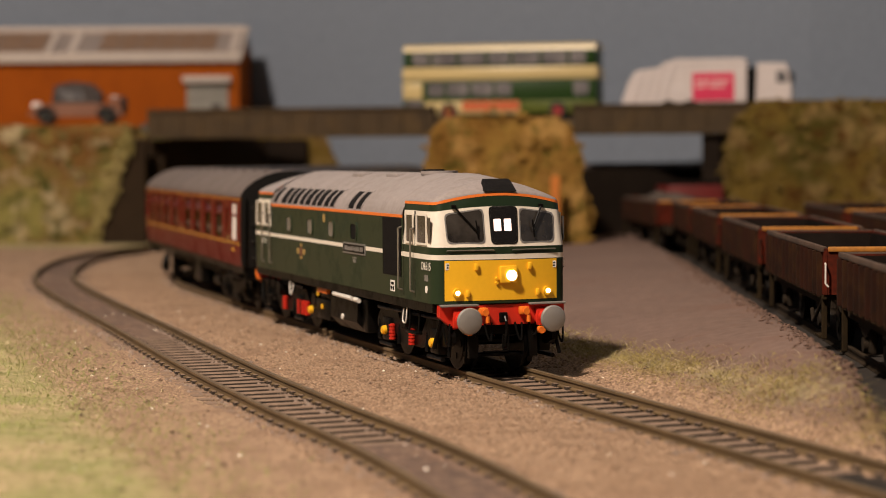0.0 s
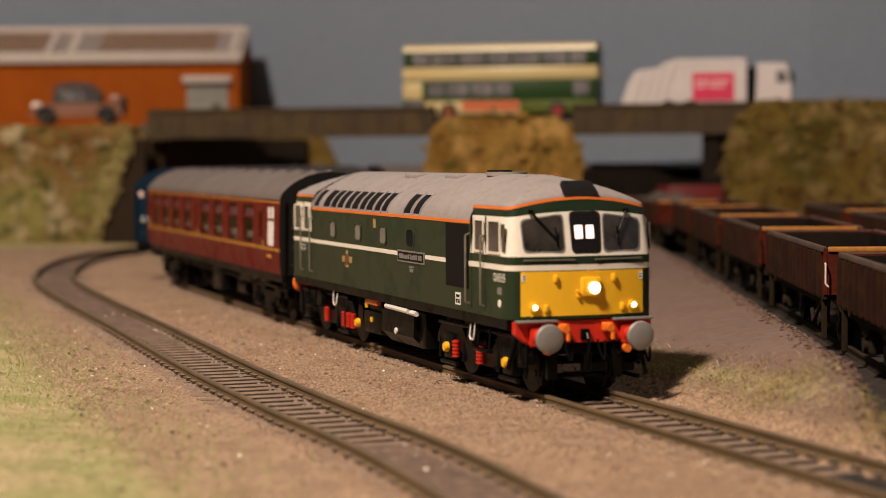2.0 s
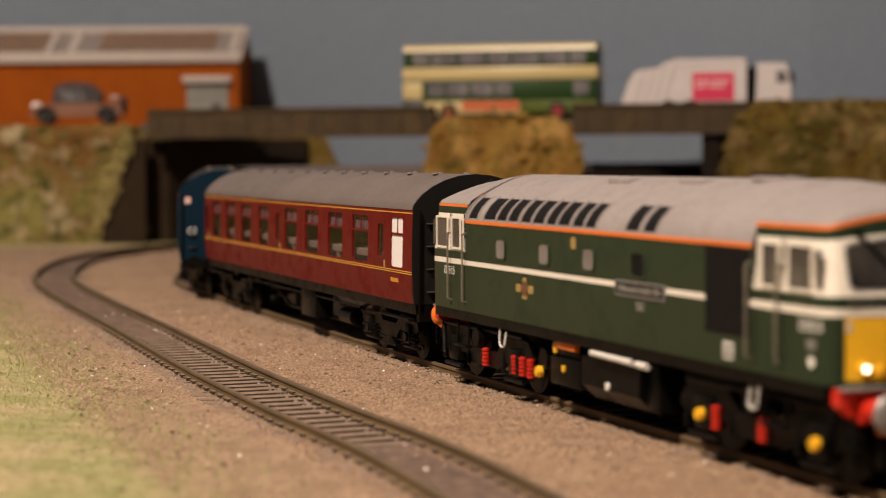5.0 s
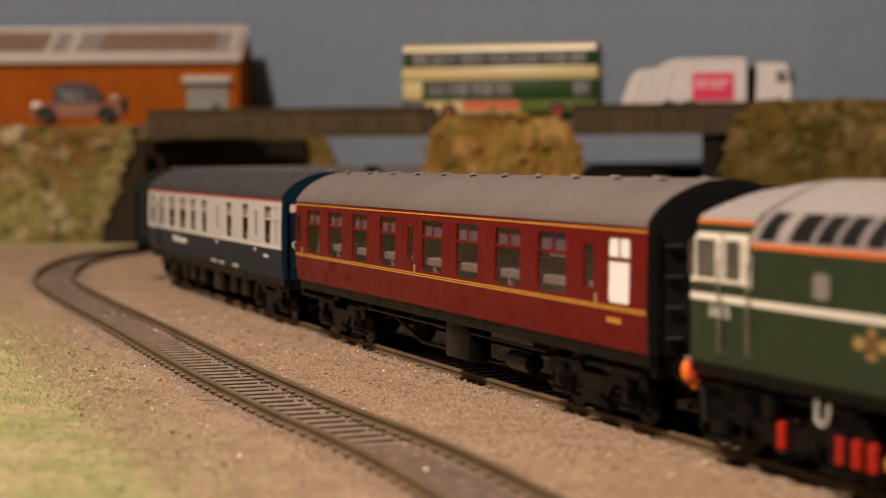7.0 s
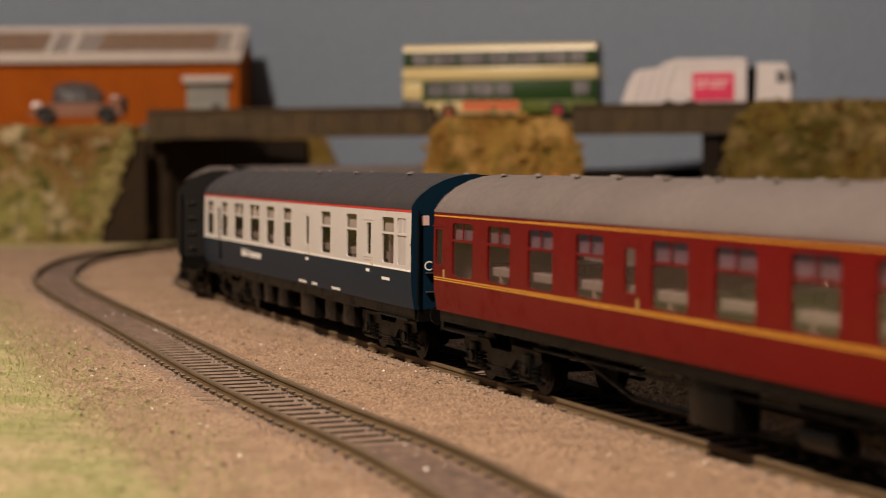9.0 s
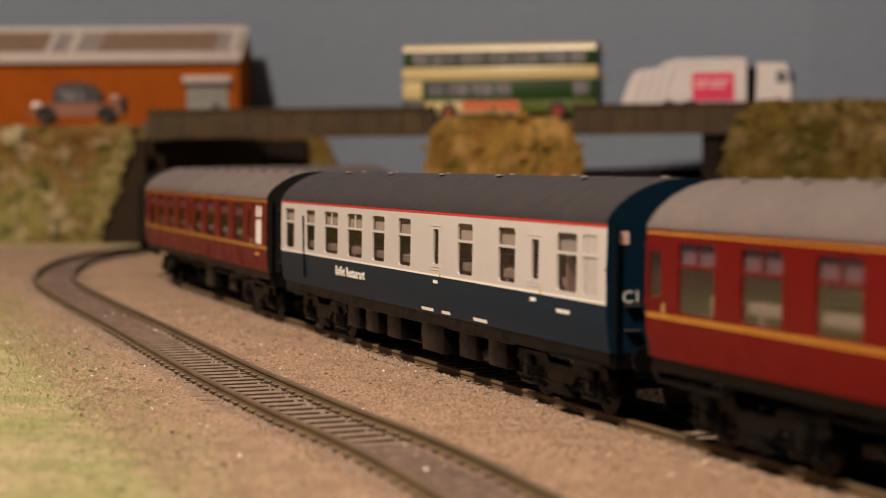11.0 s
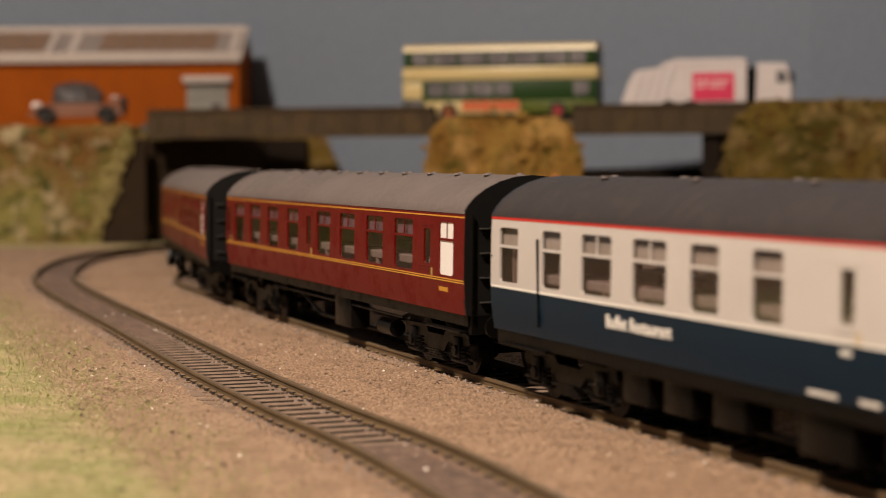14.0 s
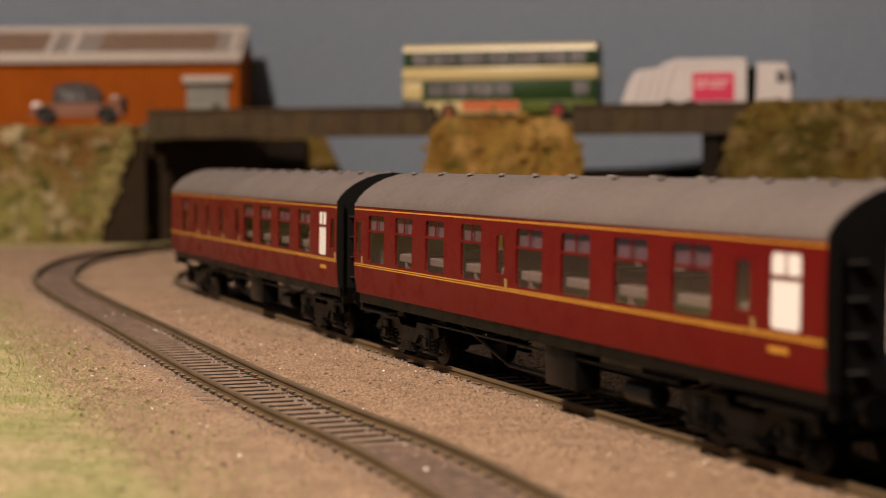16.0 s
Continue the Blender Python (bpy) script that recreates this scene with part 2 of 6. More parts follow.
def make_ground():
    xs, ys = axis(-230, 170, 2.6, -900, 1000, 40), axis(280, 1300, 4, -900, 1460, 40)
    xy = np.array([(x, y) for y in ys for x in xs])
    z = np.concatenate([ground_z(c) for c in np.array_split(xy, 40)])
    nx = len(xs)
    faces = [(j * nx + i, j * nx + i + 1, (j + 1) * nx + i + 1, (j + 1) * nx + i) for j in range(len(ys) - 1) for i in range(nx - 1)]
    me = bpy.data.meshes.new("ground")
    me.from_pydata([(x * MM, y * MM, zz * MM) for (x, y), zz in zip(xy, z)], [], faces)
    lay = me.color_attributes.new("cover", "FLOAT_COLOR", "POINT")
    order = np.argsort(MX[:, 1])
    tx = np.interp(xy[:, 1], MX[order, 1], MX[order, 0])
    ex = edge_x(xy[:, 1])
    # grey yard surface beside the running line
    yard = smooth01((xy[:, 0] - tx - 15 - np.clip((xy[:, 1] - 390) * 0.10, 0, 26)) / 20) * smooth01((xy[:, 1] - 340) / 50)
    # ground past the yard edge, darkened as the shade below the wagons
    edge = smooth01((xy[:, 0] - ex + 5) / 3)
    tuft = np.exp(-(((xy[:, 0] - tx - tuft_off(xy[:, 1])) / 7.0) ** 2)) * smooth01((xy[:, 1] - 370) / 30) * smooth01((640 - xy[:, 1]) / 120)
    left = smooth01((-xy[:, 0] - 84 - (xy[:, 1] - 480) * 0.33) / 34) * smooth01((860 - xy[:, 1]) / 260)
    far = smooth01((xy[:, 1] - 1180) / 50) * smooth01((-60 - xy[:, 0]) / 60)
    green = np.clip(left + 0.5 * tuft + 0.8 * far, 0, 1)
    d = np.minimum(near_dist(xy, MAIN_XY), near_dist(xy, LOOP_XY))
    on_main, on_loop = near_dist(xy, MAIN_XY), near_dist(xy, LOOP_XY)
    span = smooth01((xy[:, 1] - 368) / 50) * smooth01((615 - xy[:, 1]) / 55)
    # shade between the rails, painted into the ground colour
    gap_shade = np.where(on_main < 8, 0.9, np.where(on_loop < 8, 0.40 + 0.60 * span, 0.0))
    yard = np.maximum(yard, np.where(on_loop < 8, 0.62, np.where(on_loop < 14.5, 0.5, 0.0)))
    for i in range(len(xy)):
        lay.data[i].color = (yard[i] * (1 - edge[i]), green[i], max(edge[i], gap_shade[i]), 1)
    me.materials.append(ground_material())
    me.shade_smooth()
    return tagged(new("ground", me), label="sand-covered model railway ground with grey yard and grass mat", category="ground", kind="structure")


RAIL = mat("rail_steel_side", (0.155, 0.100, 0.045), (0.10, 0.064, 0.03), rough=0.75, fine=1500)
RAIL_TOP = mat("rail_steel_head", (0.22, 0.155, 0.09), (0.15, 0.105, 0.062), rough=0.45, metal=0.35, fine=700)
# Dark plastic sides, near-black to stand in for shade in the sleeper gaps
SLEEPER_SIDE = mat("dark_shaded_sleeper_side", (0.030, 0.021, 0.015), (0.055, 0.038, 0.026), rough=0.85, fine=900, bump=0.3)
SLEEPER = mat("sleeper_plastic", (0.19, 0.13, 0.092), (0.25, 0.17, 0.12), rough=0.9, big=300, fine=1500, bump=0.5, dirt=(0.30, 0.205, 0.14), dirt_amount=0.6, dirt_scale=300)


def rail_mesh(line, off, z):
    """Rail with foot, web and head along a line, off to its left, head top at z."""
    prof = [(-1.1, -2.5), (1.1, -2.5), (1.1, -2.15), (0.28, -1.9), (0.28, -0.85), (0.62, -0.65), (0.62, -0.06), (0.5, 0), (-0.5, 0), (-0.62, -0.06), (-0.62, -0.65), (-0.28, -0.85), (-0.28, -1.9), (-1.1, -2.15)]
    bm = bm_new()
    rows = []
    for x, y, h in line:
        nx, ny = -math.sin(h), math.cos(h)
        rows.append([bm.verts.new((x + nx * (off + u), y + ny * (off + u), z + v)) for u, v in prof])
    n = len(prof)
    for r0, r1 in zip(rows, rows[1:]):
        for i in range(n):
            f = bm.faces.new((r0[i], r0[(i + 1) % n], r1[(i + 1) % n], r1[i]))
            f.material_index = 1 if i in (6, 7, 8) else 0
    return bm


def sleeper_mesh():
    bm = bm_new()
    box(bm, -2.0, 2.0, -15.6, 15.6, -5.6, -2.55, 0.25)
    for y in (-8.87, 8.87):
        for e in (-1, 1):
            box(bm, -1.0, 1.0, y + e * 1.15 - 0.55, y + e * 1.15 + 0.55, -2.6, -1.75, 0.0)
    bm.normal_update()
    # upright faces take the shaded tone, tops the dusty one
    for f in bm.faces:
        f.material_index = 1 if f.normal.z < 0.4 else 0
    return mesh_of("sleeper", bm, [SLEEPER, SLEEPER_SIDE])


SLEEPER_ME = sleeper_mesh()


def track(name, line, z, stretch, label, pitch=7.6, rails=(RAIL, RAIL_TOP), ties=SLEEPER):
    t = thing(name, label, "track", kind="structure")
    for off in (-8.87, 8.87):
        part("rail", rail_mesh(line[::3] + [line[-1]], off, z), list(rails), t, smooth=0)
    dist, near, rest = 0.0, [], []
    for a, b in zip(line, line[1:]):
        n = math.hypot(b[0] - a[0], b[1] - a[1])
        dist += n
        if dist >= pitch:
            dist -= pitch
            f = 1 - dist / n
            c = tuple(u + (v - u) * f for u, v in zip(a, b))
            (near if stretch[0] < c[1] < stretch[1] else rest).append(c)
    for x, y, h in near[:300]:
        share("sleeper", SLEEPER_ME, t, mmpose(x, y, z, 0, 0, math.degrees(h) + random.uniform(-1.2, 1.2)))
    bm = bm_new()
    for x, y, h in rest + near[300:]:
        c, s = math.cos(h), math.sin(h)
        vs = [bm.verts.new((x + c * u - s * w, y + s * u + c * w, z + q)) for u in (-2.0, 2.0) for w in (-15.6, 15.6) for q in (-5.6, -2.55)]
        for q in ((0, 1, 3, 2), (4, 6, 7, 5), (0, 4, 5, 1), (2, 3, 7, 6), (1, 5, 7, 3)):
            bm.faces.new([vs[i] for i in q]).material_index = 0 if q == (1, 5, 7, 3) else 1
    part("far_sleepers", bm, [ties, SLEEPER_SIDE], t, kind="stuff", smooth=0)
    return t


def hill(name, outline, z0, top, label, material, rough=6.0, lean=0.16, n_up=22, seg=5.0, crown=0.0):
    """A scenic hill: an outline walked anticlockwise, its faces leaning in towards the top and lumpy."""
    pts = []
    m = len(outline)
    for i in range(m):
        a, b = Vector(outline[i]), Vector(outline[(i + 1) % m])
        k = max(1, int((b - a).length / seg))
        pts += [a + (b - a) * (j / k) for j in range(k)]
    cx = sum((p for p in pts), Vector((0, 0))) / len(pts)
    bm = bm_new()
    rows = []
    for j in range(n_up + 1):
        f = j / n_up
        z = z0 + (top - z0) * (1 - (1 - f) ** 1.25)
        row = []
        for p in pts:
            d = (p - cx).normalized()
            inn = lean * (top - z0) * f + 9.0 * max(0, f - 0.82) ** 1.3 * 6 + crown * max(0, f - 0.55) ** 2
            q = Vector((p.x, p.y, z))
            w = noise.fractal(q * 0.03, 0.7, 2.1, 5) * rough + noise.noise(q * 0.12) * rough * 0.5
            zz = z + (noise.noise(Vector((p.x * 0.04, p.y * 0.04, 9))) * rough * 0.45 if f > 0.5 else 0)
            row.append(bm.verts.new((p.x - d.x * (inn - w), p.y - d.y * (inn - w), zz)))
        rows.append(row)
    n = len(pts)
    for r0, r1 in zip(rows, rows[1:]):
        for i in range(n):
            bm.faces.new((r0[i], r0[(i + 1) % n], r1[(i + 1) % n], r1[i]))
    mid = bm.verts.new((cx.x, cx.y, top))
    for i in range(n):
        bm.faces.new((rows[-1][i], rows[-1][(i + 1) % n], mid))
    ob = part(name, bm, material, smooth=80)
    return tagged(ob, label=label, category="hill", kind="structure")




def flock_material(name, tones):
    """Mottled flock: patches of green, straw and rust at three scales over a coarse relief."""
    m = bpy.data.materials.new(name)
    m.use_nodes = True
    nt = m.node_tree
    b = nt.nodes["Principled BSDF"]
    b.inputs["Roughness"].default_value, b.inputs["Specular IOR Level"].default_value = 1.0, 0.1
    tc = nt.nodes.new("ShaderNodeTexCoord").outputs["Object"]
    a, c, d, e = noise_node(nt, tc, 24, 3), noise_node(nt, tc, 48, 3), noise_node(nt, tc, 110, 4), noise_node(nt, tc, 700, 3)
    col = ramp_between(nt, a, tones[0], tones[1], 0.42, 0.58)
    sel = nt.nodes.new("ShaderNodeMapRange")
    sel.inputs[1].default_value, sel.inputs[2].default_value = 0.50, 0.62
    nt.links.new(c, sel.inputs[0])
    col = mix(nt, sel.outputs[0], col, tones[2])
    sel = nt.nodes.new("ShaderNodeMapRange")
    sel.inputs[1].default_value, sel.inputs[2].default_value = 0.52, 0.66
    nt.links.new(d, sel.inputs[0])
    col = mix(nt, sel.outputs[0], col, tones[3])
    col = mix(nt, 0.6, col, ramp_between(nt, e, (0.25, 0.25, 0.25), (1, 1, 1), 0.3, 0.7), "MULTIPLY")
    nt.links.new(col, b.inputs["Base Color"])
    bn = nt.nodes.new("ShaderNodeBump")
    bn.inputs["Strength"].default_value, bn.inputs["Distance"].default_value = 1.0, 0.003
    nt.links.new(mix(nt, 0.4, d, e), bn.inputs["Height"])
    nt.links.new(bn.outputs[0], b.inputs["Normal"])
    return m


GRASSY = flock_material("flocked_hillside", [(0.36, 0.215, 0.05), (0.25, 0.125, 0.028), (0.46, 0.27, 0.085), (0.15, 0.115, 0.022)])
GRASSY_OLIVE = flock_material("flocked_hillside_olive", [(0.18, 0.118, 0.026), (0.090, 0.072, 0.014), (0.27, 0.18, 0.068), (0.10, 0.046, 0.011)])
GRASSY_LIGHT = flock_material("flocked_hillside_pale", [(0.31, 0.27, 0.085), (0.22, 0.105, 0.032), (0.50, 0.40, 0.23), (0.085, 0.092, 0.02)])
BRIDGE = mat("weathered_girder", (0.066, 0.040, 0.015), (0.036, 0.022, 0.009), rough=0.85, big=40, fine=500, bump=0.4, dirt=(0.12, 0.075, 0.03), dirt_amount=0.6, dirt_scale=60)
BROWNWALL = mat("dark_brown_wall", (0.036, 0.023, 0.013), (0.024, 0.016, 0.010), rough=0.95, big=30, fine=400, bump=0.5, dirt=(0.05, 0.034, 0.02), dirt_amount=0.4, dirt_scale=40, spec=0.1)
# near-black, carrying the shade under the bridge and behind the yard
DARKWALL = mat("dark_shaded_wall", (0.020, 0.014, 0.010), (0.012, 0.0085, 0.0065), rough=0.95, fine=400, bump=0.5, dirt=(0.035, 0.025, 0.016), dirt_amount=0.5, dirt_scale=30, spec=0.1)
ROADTOP = mat("road_surface", (0.10, 0.085, 0.07), (0.07, 0.06, 0.05), rough=0.9, fine=900, bump=0.5)
WALLPAINT = mat("blue_grey_wall_paint", (0.176, 0.208, 0.262), (0.168, 0.199, 0.251), rough=0.85, big=3, fine=300, bump=0.08)
CEILPAINT = mat("ceiling_paint", (0.75, 0.72, 0.68), (0.70, 0.68, 0.64), rough=0.9, big=3, fine=200, bump=0.1)
CARPET = mat("room_floor_boards", (0.16, 0.11, 0.07), (0.12, 0.08, 0.05), rough=0.7, big=4, fine=120)


def wall_piece(name, pts, label, material=None, z0=-1000.0, z1=1400.0, thick=80.0):
    (x0, y0), (x1, y1) = pts
    d = Vector((x1 - x0, y1 - y0)).normalized()
    n = Vector((d.y, -d.x)) * -thick
    bm = prism(bm_new(), [(x0, y0), (x1, y1), (x1 + n.x, y1 + n.y), (x0 + n.x, y0 + n.y)], "z", z0, z1)
    return tagged(part(name, bm, material or WALLPAINT, smooth=0), label=label, category="wall", kind="structure")


def make_room():
    tagged(part("baseboard", box(bm_new(), -900, 980, -890, 1455, -40, -9), mat("plywood_board", (0.33, 0.22, 0.12), (0.27, 0.17, 0.09), rough=0.7, big=10, fine=200), smooth=0), label="plywood baseboard under the model railway", category="board", kind="structure")
    for x in (-860, 940):
        for y in (-850, 300, 1410):
            tagged(part("trestle_leg", box(bm_new(), x - 22, x + 22, y - 22, y + 22, -1002, -40.1), MATS["plywood_board"], smooth=0), label="plain timber leg under the baseboard", category="leg", kind="structure")
    wall_piece("wall_north", ((-1600, 1462), (-150, 1462)), "plain blue-grey painted room wall behind the layout")
    wall_piece("wall_north_middle", ((-150, 1462), (252, 1298)), "plain blue-grey painted wall close behind the bridge")
    wall_piece("wall_north_east", ((252, 1298), (1100, 1180)), "plain blue-grey painted wall past the room corner")
    wall_piece("wall_east", ((1100, 1180), (1100, -2000)), "plain blue-grey painted side wall of the room")
    wall_piece("wall_south", ((1100, -2000), (-1600, -2000)), "plain blue-grey painted wall of the room")
    wall_piece("wall_west", ((-1600, -2000), (-1600, 1462)), "plain blue-grey painted side wall of the room")
    tagged(part("ceiling", box(bm_new(), -1700, 1200, -2100, 1740, 1402, 1470), CEILPAINT, smooth=0), label="plain white painted room ceiling", category="ceiling", kind="structure")
    tagged(part("floor", box(bm_new(), -1700, 1200, -2100, 1740, -1080, -1002), CARPET, smooth=0), label="dark wooden floor of the layout room", category="floor", kind="structure")


def make_bridge():
    """Girder bridge with a parapet face, in two spans, carrying the road."""
    t = thing("road_bridge", "weathered dark brown girder bridge carrying a road", "bridge", kind="structure")
    ax, ay, bx, by = -222.0, 1262.0, 196.0, 1166.0
    ux, uy = (bx - ax), (by - ay)
    n = math.hypot(ux, uy)
    ux, uy = ux / n, uy / n
    vx, vy = -uy, ux
    def slab(bm, s0, s1, d0, d1, z0, z1):
        return prism(bm, [(ax + ux * s0 + vx * d0, ay + uy * s0 + vy * d0), (ax + ux * s1 + vx * d0, ay + uy * s1 + vy * d0),
                          (ax + ux * s1 + vx * d1, ay + uy * s1 + vy * d1), (ax + ux * s0 + vx * d1, ay + uy * s0 + vy * d1)], "z", z0, z1)
    for s0, s1 in ((27, 222), (312, n)):
        part("front_girder", slab(bm_new(), s0, s1, 0, 5, 70, 86), BRIDGE, t, smooth=0)
        part("top_flange", slab(bm_new(), s0, s1, -1.6, 6, 86.05, 87.6), BRIDGE, t, smooth=0)
        part("bottom_flange", slab(bm_new(), s0, s1, -1.6, 6, 68.4, 69.95), BRIDGE, t, smooth=0)
        for k in range(int((s1 - s0) / 15)):
            part("stiffener", slab(bm_new(), s0 + 8 + k * 15, s0 + 9.2 + k * 15, -1.2, -0.02, 70, 86), BRIDGE, t, smooth=0)
    part("deck", slab(bm_new(), 20, n, 6.05, 96, 73, 78.4), ROADTOP, t, smooth=0)
    part("back_girder", slab(bm_new(), 0, n, 96.05, 101, 70, 86), BRIDGE, t, smooth=0)
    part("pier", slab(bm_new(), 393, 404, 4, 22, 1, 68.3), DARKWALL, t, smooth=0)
    return t

# ---------------------------------------------------------------- rolling stock
GREEN = mat("loco_green_paint", (0.0135, 0.0285, 0.0115), (0.012, 0.026, 0.0105), rough=0.36, big=40, fine=700, bump=0.03, dirt=(0.035, 0.035, 0.02), dirt_amount=0.08, dirt_scale=60)
CREAM = mat("ivory_white_paint", (0.82, 0.76, 0.66), (0.78, 0.72, 0.62), rough=0.42, bump=0.05, dirt=(0.4, 0.32, 0.22), dirt_amount=0.15)
ROOFGREY = mat("loco_roof_grey", (0.300, 0.262, 0.255), (0.265, 0.232, 0.225), rough=0.6, big=45, fine=900, bump=0.12, dirt=(0.17, 0.145, 0.12), dirt_amount=0.35, dirt_scale=120)
ORANGE = mat("orange_lining", (0.78, 0.19, 0.03), (0.70, 0.165, 0.025), rough=0.45, bump=0.03)
YELLOW = mat("warning_yellow_paint", (0.90, 0.50, 0.022), (0.87, 0.475, 0.02), rough=0.4, big=60, bump=0.04)
RED = mat("buffer_beam_red", (0.62, 0.028, 0.012), (0.52, 0.022, 0.01), rough=0.42, bump=0.05)
HOSE = mat("orange_hose_cap", (0.85, 0.20, 0.02), (0.75, 0.17, 0.02), rough=0.4)
BLACK = mat("black_plastic", (0.0032, 0.0029, 0.0027), (0.0046, 0.0041, 0.0037), rough=0.34, fine=900, bump=0.2, dirt=(0.008, 0.006, 0.005), dirt_amount=0.12, dirt_scale=200, spec=0.11)
GRILLE = mat("dark_radiator_mesh", (0.0055, 0.0048, 0.0052), (0.010, 0.0088, 0.009), rough=0.7, spec=0.15, big=400, fine=2500, bump=0.7)
STEEL = mat("buffer_steel", (0.30, 0.285, 0.27), (0.26, 0.245, 0.23), rough=0.42, metal=0.35, fine=500, bump=0.05)
WIREM = mat("handrail_wire", (0.35, 0.32, 0.27), (0.3, 0.27, 0.23), rough=0.35, metal=0.7)
WHITE = mat("white_transfer", (0.85, 0.82, 0.76), (0.8, 0.77, 0.71), rough=0.5, bump=0.0)
PIPE = mat("white_pipe", (0.75, 0.72, 0.66), (0.7, 0.66, 0.6), rough=0.4)
DULL = mat("plate_grey_letters", (0.33, 0.32, 0.31), (0.28, 0.27, 0.26), rough=0.4, metal=0.5)
GOLD = mat("crest_gold", (0.40, 0.27, 0.09), (0.33, 0.22, 0.07), rough=0.5)
CRESTRED = mat("crest_red", (0.17, 0.07, 0.035), (0.13, 0.055, 0.03), rough=0.5)
LIT = mat("headlamp_glow", (1.0, 0.86, 0.66), rough=0.4, bump=0, emit=3.2)
CODE = mat("headcode_glow", (1.0, 0.74, 0.64), rough=0.4, bump=0, emit=1.3)
CABPANE = mat("cab_window_glazing", (0.014, 0.012, 0.011), (0.060, 0.052, 0.045), rough=0.08, big=110, fine=200, bump=0.0, coat=0.6)
BODYPANE = mat("pale_body_window", (0.15, 0.135, 0.125), (0.22, 0.20, 0.185), rough=0.2, big=150, bump=0.0, coat=0.3)
SIDEPANE = mat("body_window_glazing", (0.03, 0.027, 0.025), (0.09, 0.08, 0.075), rough=0.15, big=150, bump=0.0, coat=0.5)
MAROON = mat("maroon_coach_paint", (0.128, 0.0040, 0.0036), (0.118, 0.0037, 0.0034), spec=0.13, rough=0.30, big=60, fine=900, bump=0.03, dirt=(0.10, 0.008, 0.006), dirt_amount=0.2)
LINING = mat("gold_black_lining", (0.62, 0.30, 0.035), (0.55, 0.26, 0.03), rough=0.45, bump=0)
COACHROOF = mat("coach_roof_grey", (0.150, 0.120, 0.110), (0.112, 0.090, 0.082), rough=0.62, big=30, fine=800, bump=0.12, dirt=(0.115, 0.098, 0.08), dirt_amount=0.45, dirt_scale=70)
DARKROOF = mat("coach_roof_dark", (0.036, 0.029, 0.029), (0.030, 0.025, 0.025), rough=0.5, big=40, fine=800, bump=0.08, dirt=(0.05, 0.040, 0.039), dirt_amount=0.06)
BLUE = mat("rail_blue_paint", (0.0045, 0.0172, 0.034), (0.0040, 0.0155, 0.030), spec=0.12, rough=0.35, big=60, fine=900, bump=0.03)
PALEGREY = mat("coach_pale_grey", (0.56, 0.52, 0.49), (0.53, 0.49, 0.46), rough=0.42, bump=0.03)
REDLINE = mat("red_cantrail_line", (0.62, 0.03, 0.02), (0.55, 0.025, 0.02), rough=0.45, bump=0)
ENDBLACK = mat("coach_end_black", (0.007, 0.0065, 0.006), (0.010, 0.009, 0.0085), rough=0.5, bump=0.1, spec=0.25)
STEPEDGE = mat("worn_step_edge", (0.060, 0.054, 0.050), (0.035, 0.031, 0.028), rough=0.5, bump=0.1)
SEAT = mat("seat_moquette", (0.17, 0.095, 0.085), (0.12, 0.066, 0.06), rough=0.9, big=200, bump=0.3)
INNER = mat("coach_interior_brown", (0.20, 0.13, 0.11), (0.15, 0.10, 0.085), rough=0.8, big=60)
TABLE = mat("pale_table_cloth", (0.22, 0.165, 0.15), (0.16, 0.12, 0.11), rough=0.5)
FROST = mat("frosted_lavatory_glass", (0.92, 0.88, 0.85), (0.9, 0.86, 0.83), rough=0.3, bump=0)


CURTAIN = mat("pale_curtained_glass", (0.40, 0.36, 0.345), (0.50, 0.46, 0.44), rough=0.3, big=200, bump=0)
PLEAT = mat("beige_curtain", (0.34, 0.28, 0.24), (0.26, 0.21, 0.18), rough=0.9)
DARKPLEAT = mat("mauve_curtain", (0.14, 0.062, 0.088), (0.075, 0.034, 0.05), rough=0.9)
CREAMHANDLE = mat("cream_door_handle", (0.62, 0.5, 0.3), rough=0.5)


def clear_pane():
    if "coach_glazing" in MATS:
        return MATS["coach_glazing"]
    m = bpy.data.materials.new("coach_glazing")
    m.use_nodes = True
    nt = m.node_tree
    out = nt.nodes["Material Output"]
    tr, gl, mx = nt.nodes.new("ShaderNodeBsdfTransparent"), nt.nodes.new("ShaderNodeBsdfGlossy"), nt.nodes.new("ShaderNodeMixShader")
    tr.inputs[0].default_value = (0.86, 0.85, 0.84, 1)
    gl.inputs[0].default_value, gl.inputs[1].default_value = (0.9, 0.9, 0.9, 1), 0.06
    mx.inputs[0].default_value = 0.17
    for a, b in ((tr.outputs[0], mx.inputs[1]), (gl.outputs[0], mx.inputs[2]), (mx.outputs[0], out.inputs[0])):
        nt.links.new(a, b)
    MATS["coach_glazing"] = m
    return m


def rounded(x0, x1, z0, z1, r, n=4):
    pts = []
    for cx, cz, a in ((x1 - r, z1 - r, 0), (x0 + r, z1 - r, 90), (x0 + r, z0 + r, 180), (x1 - r, z0 + r, 270)):
        for k in range(n + 1):
            q = radians(a + 90 * k / n)
            pts.append((cx + r * math.cos(q), cz + r * math.sin(q)))
    return pts


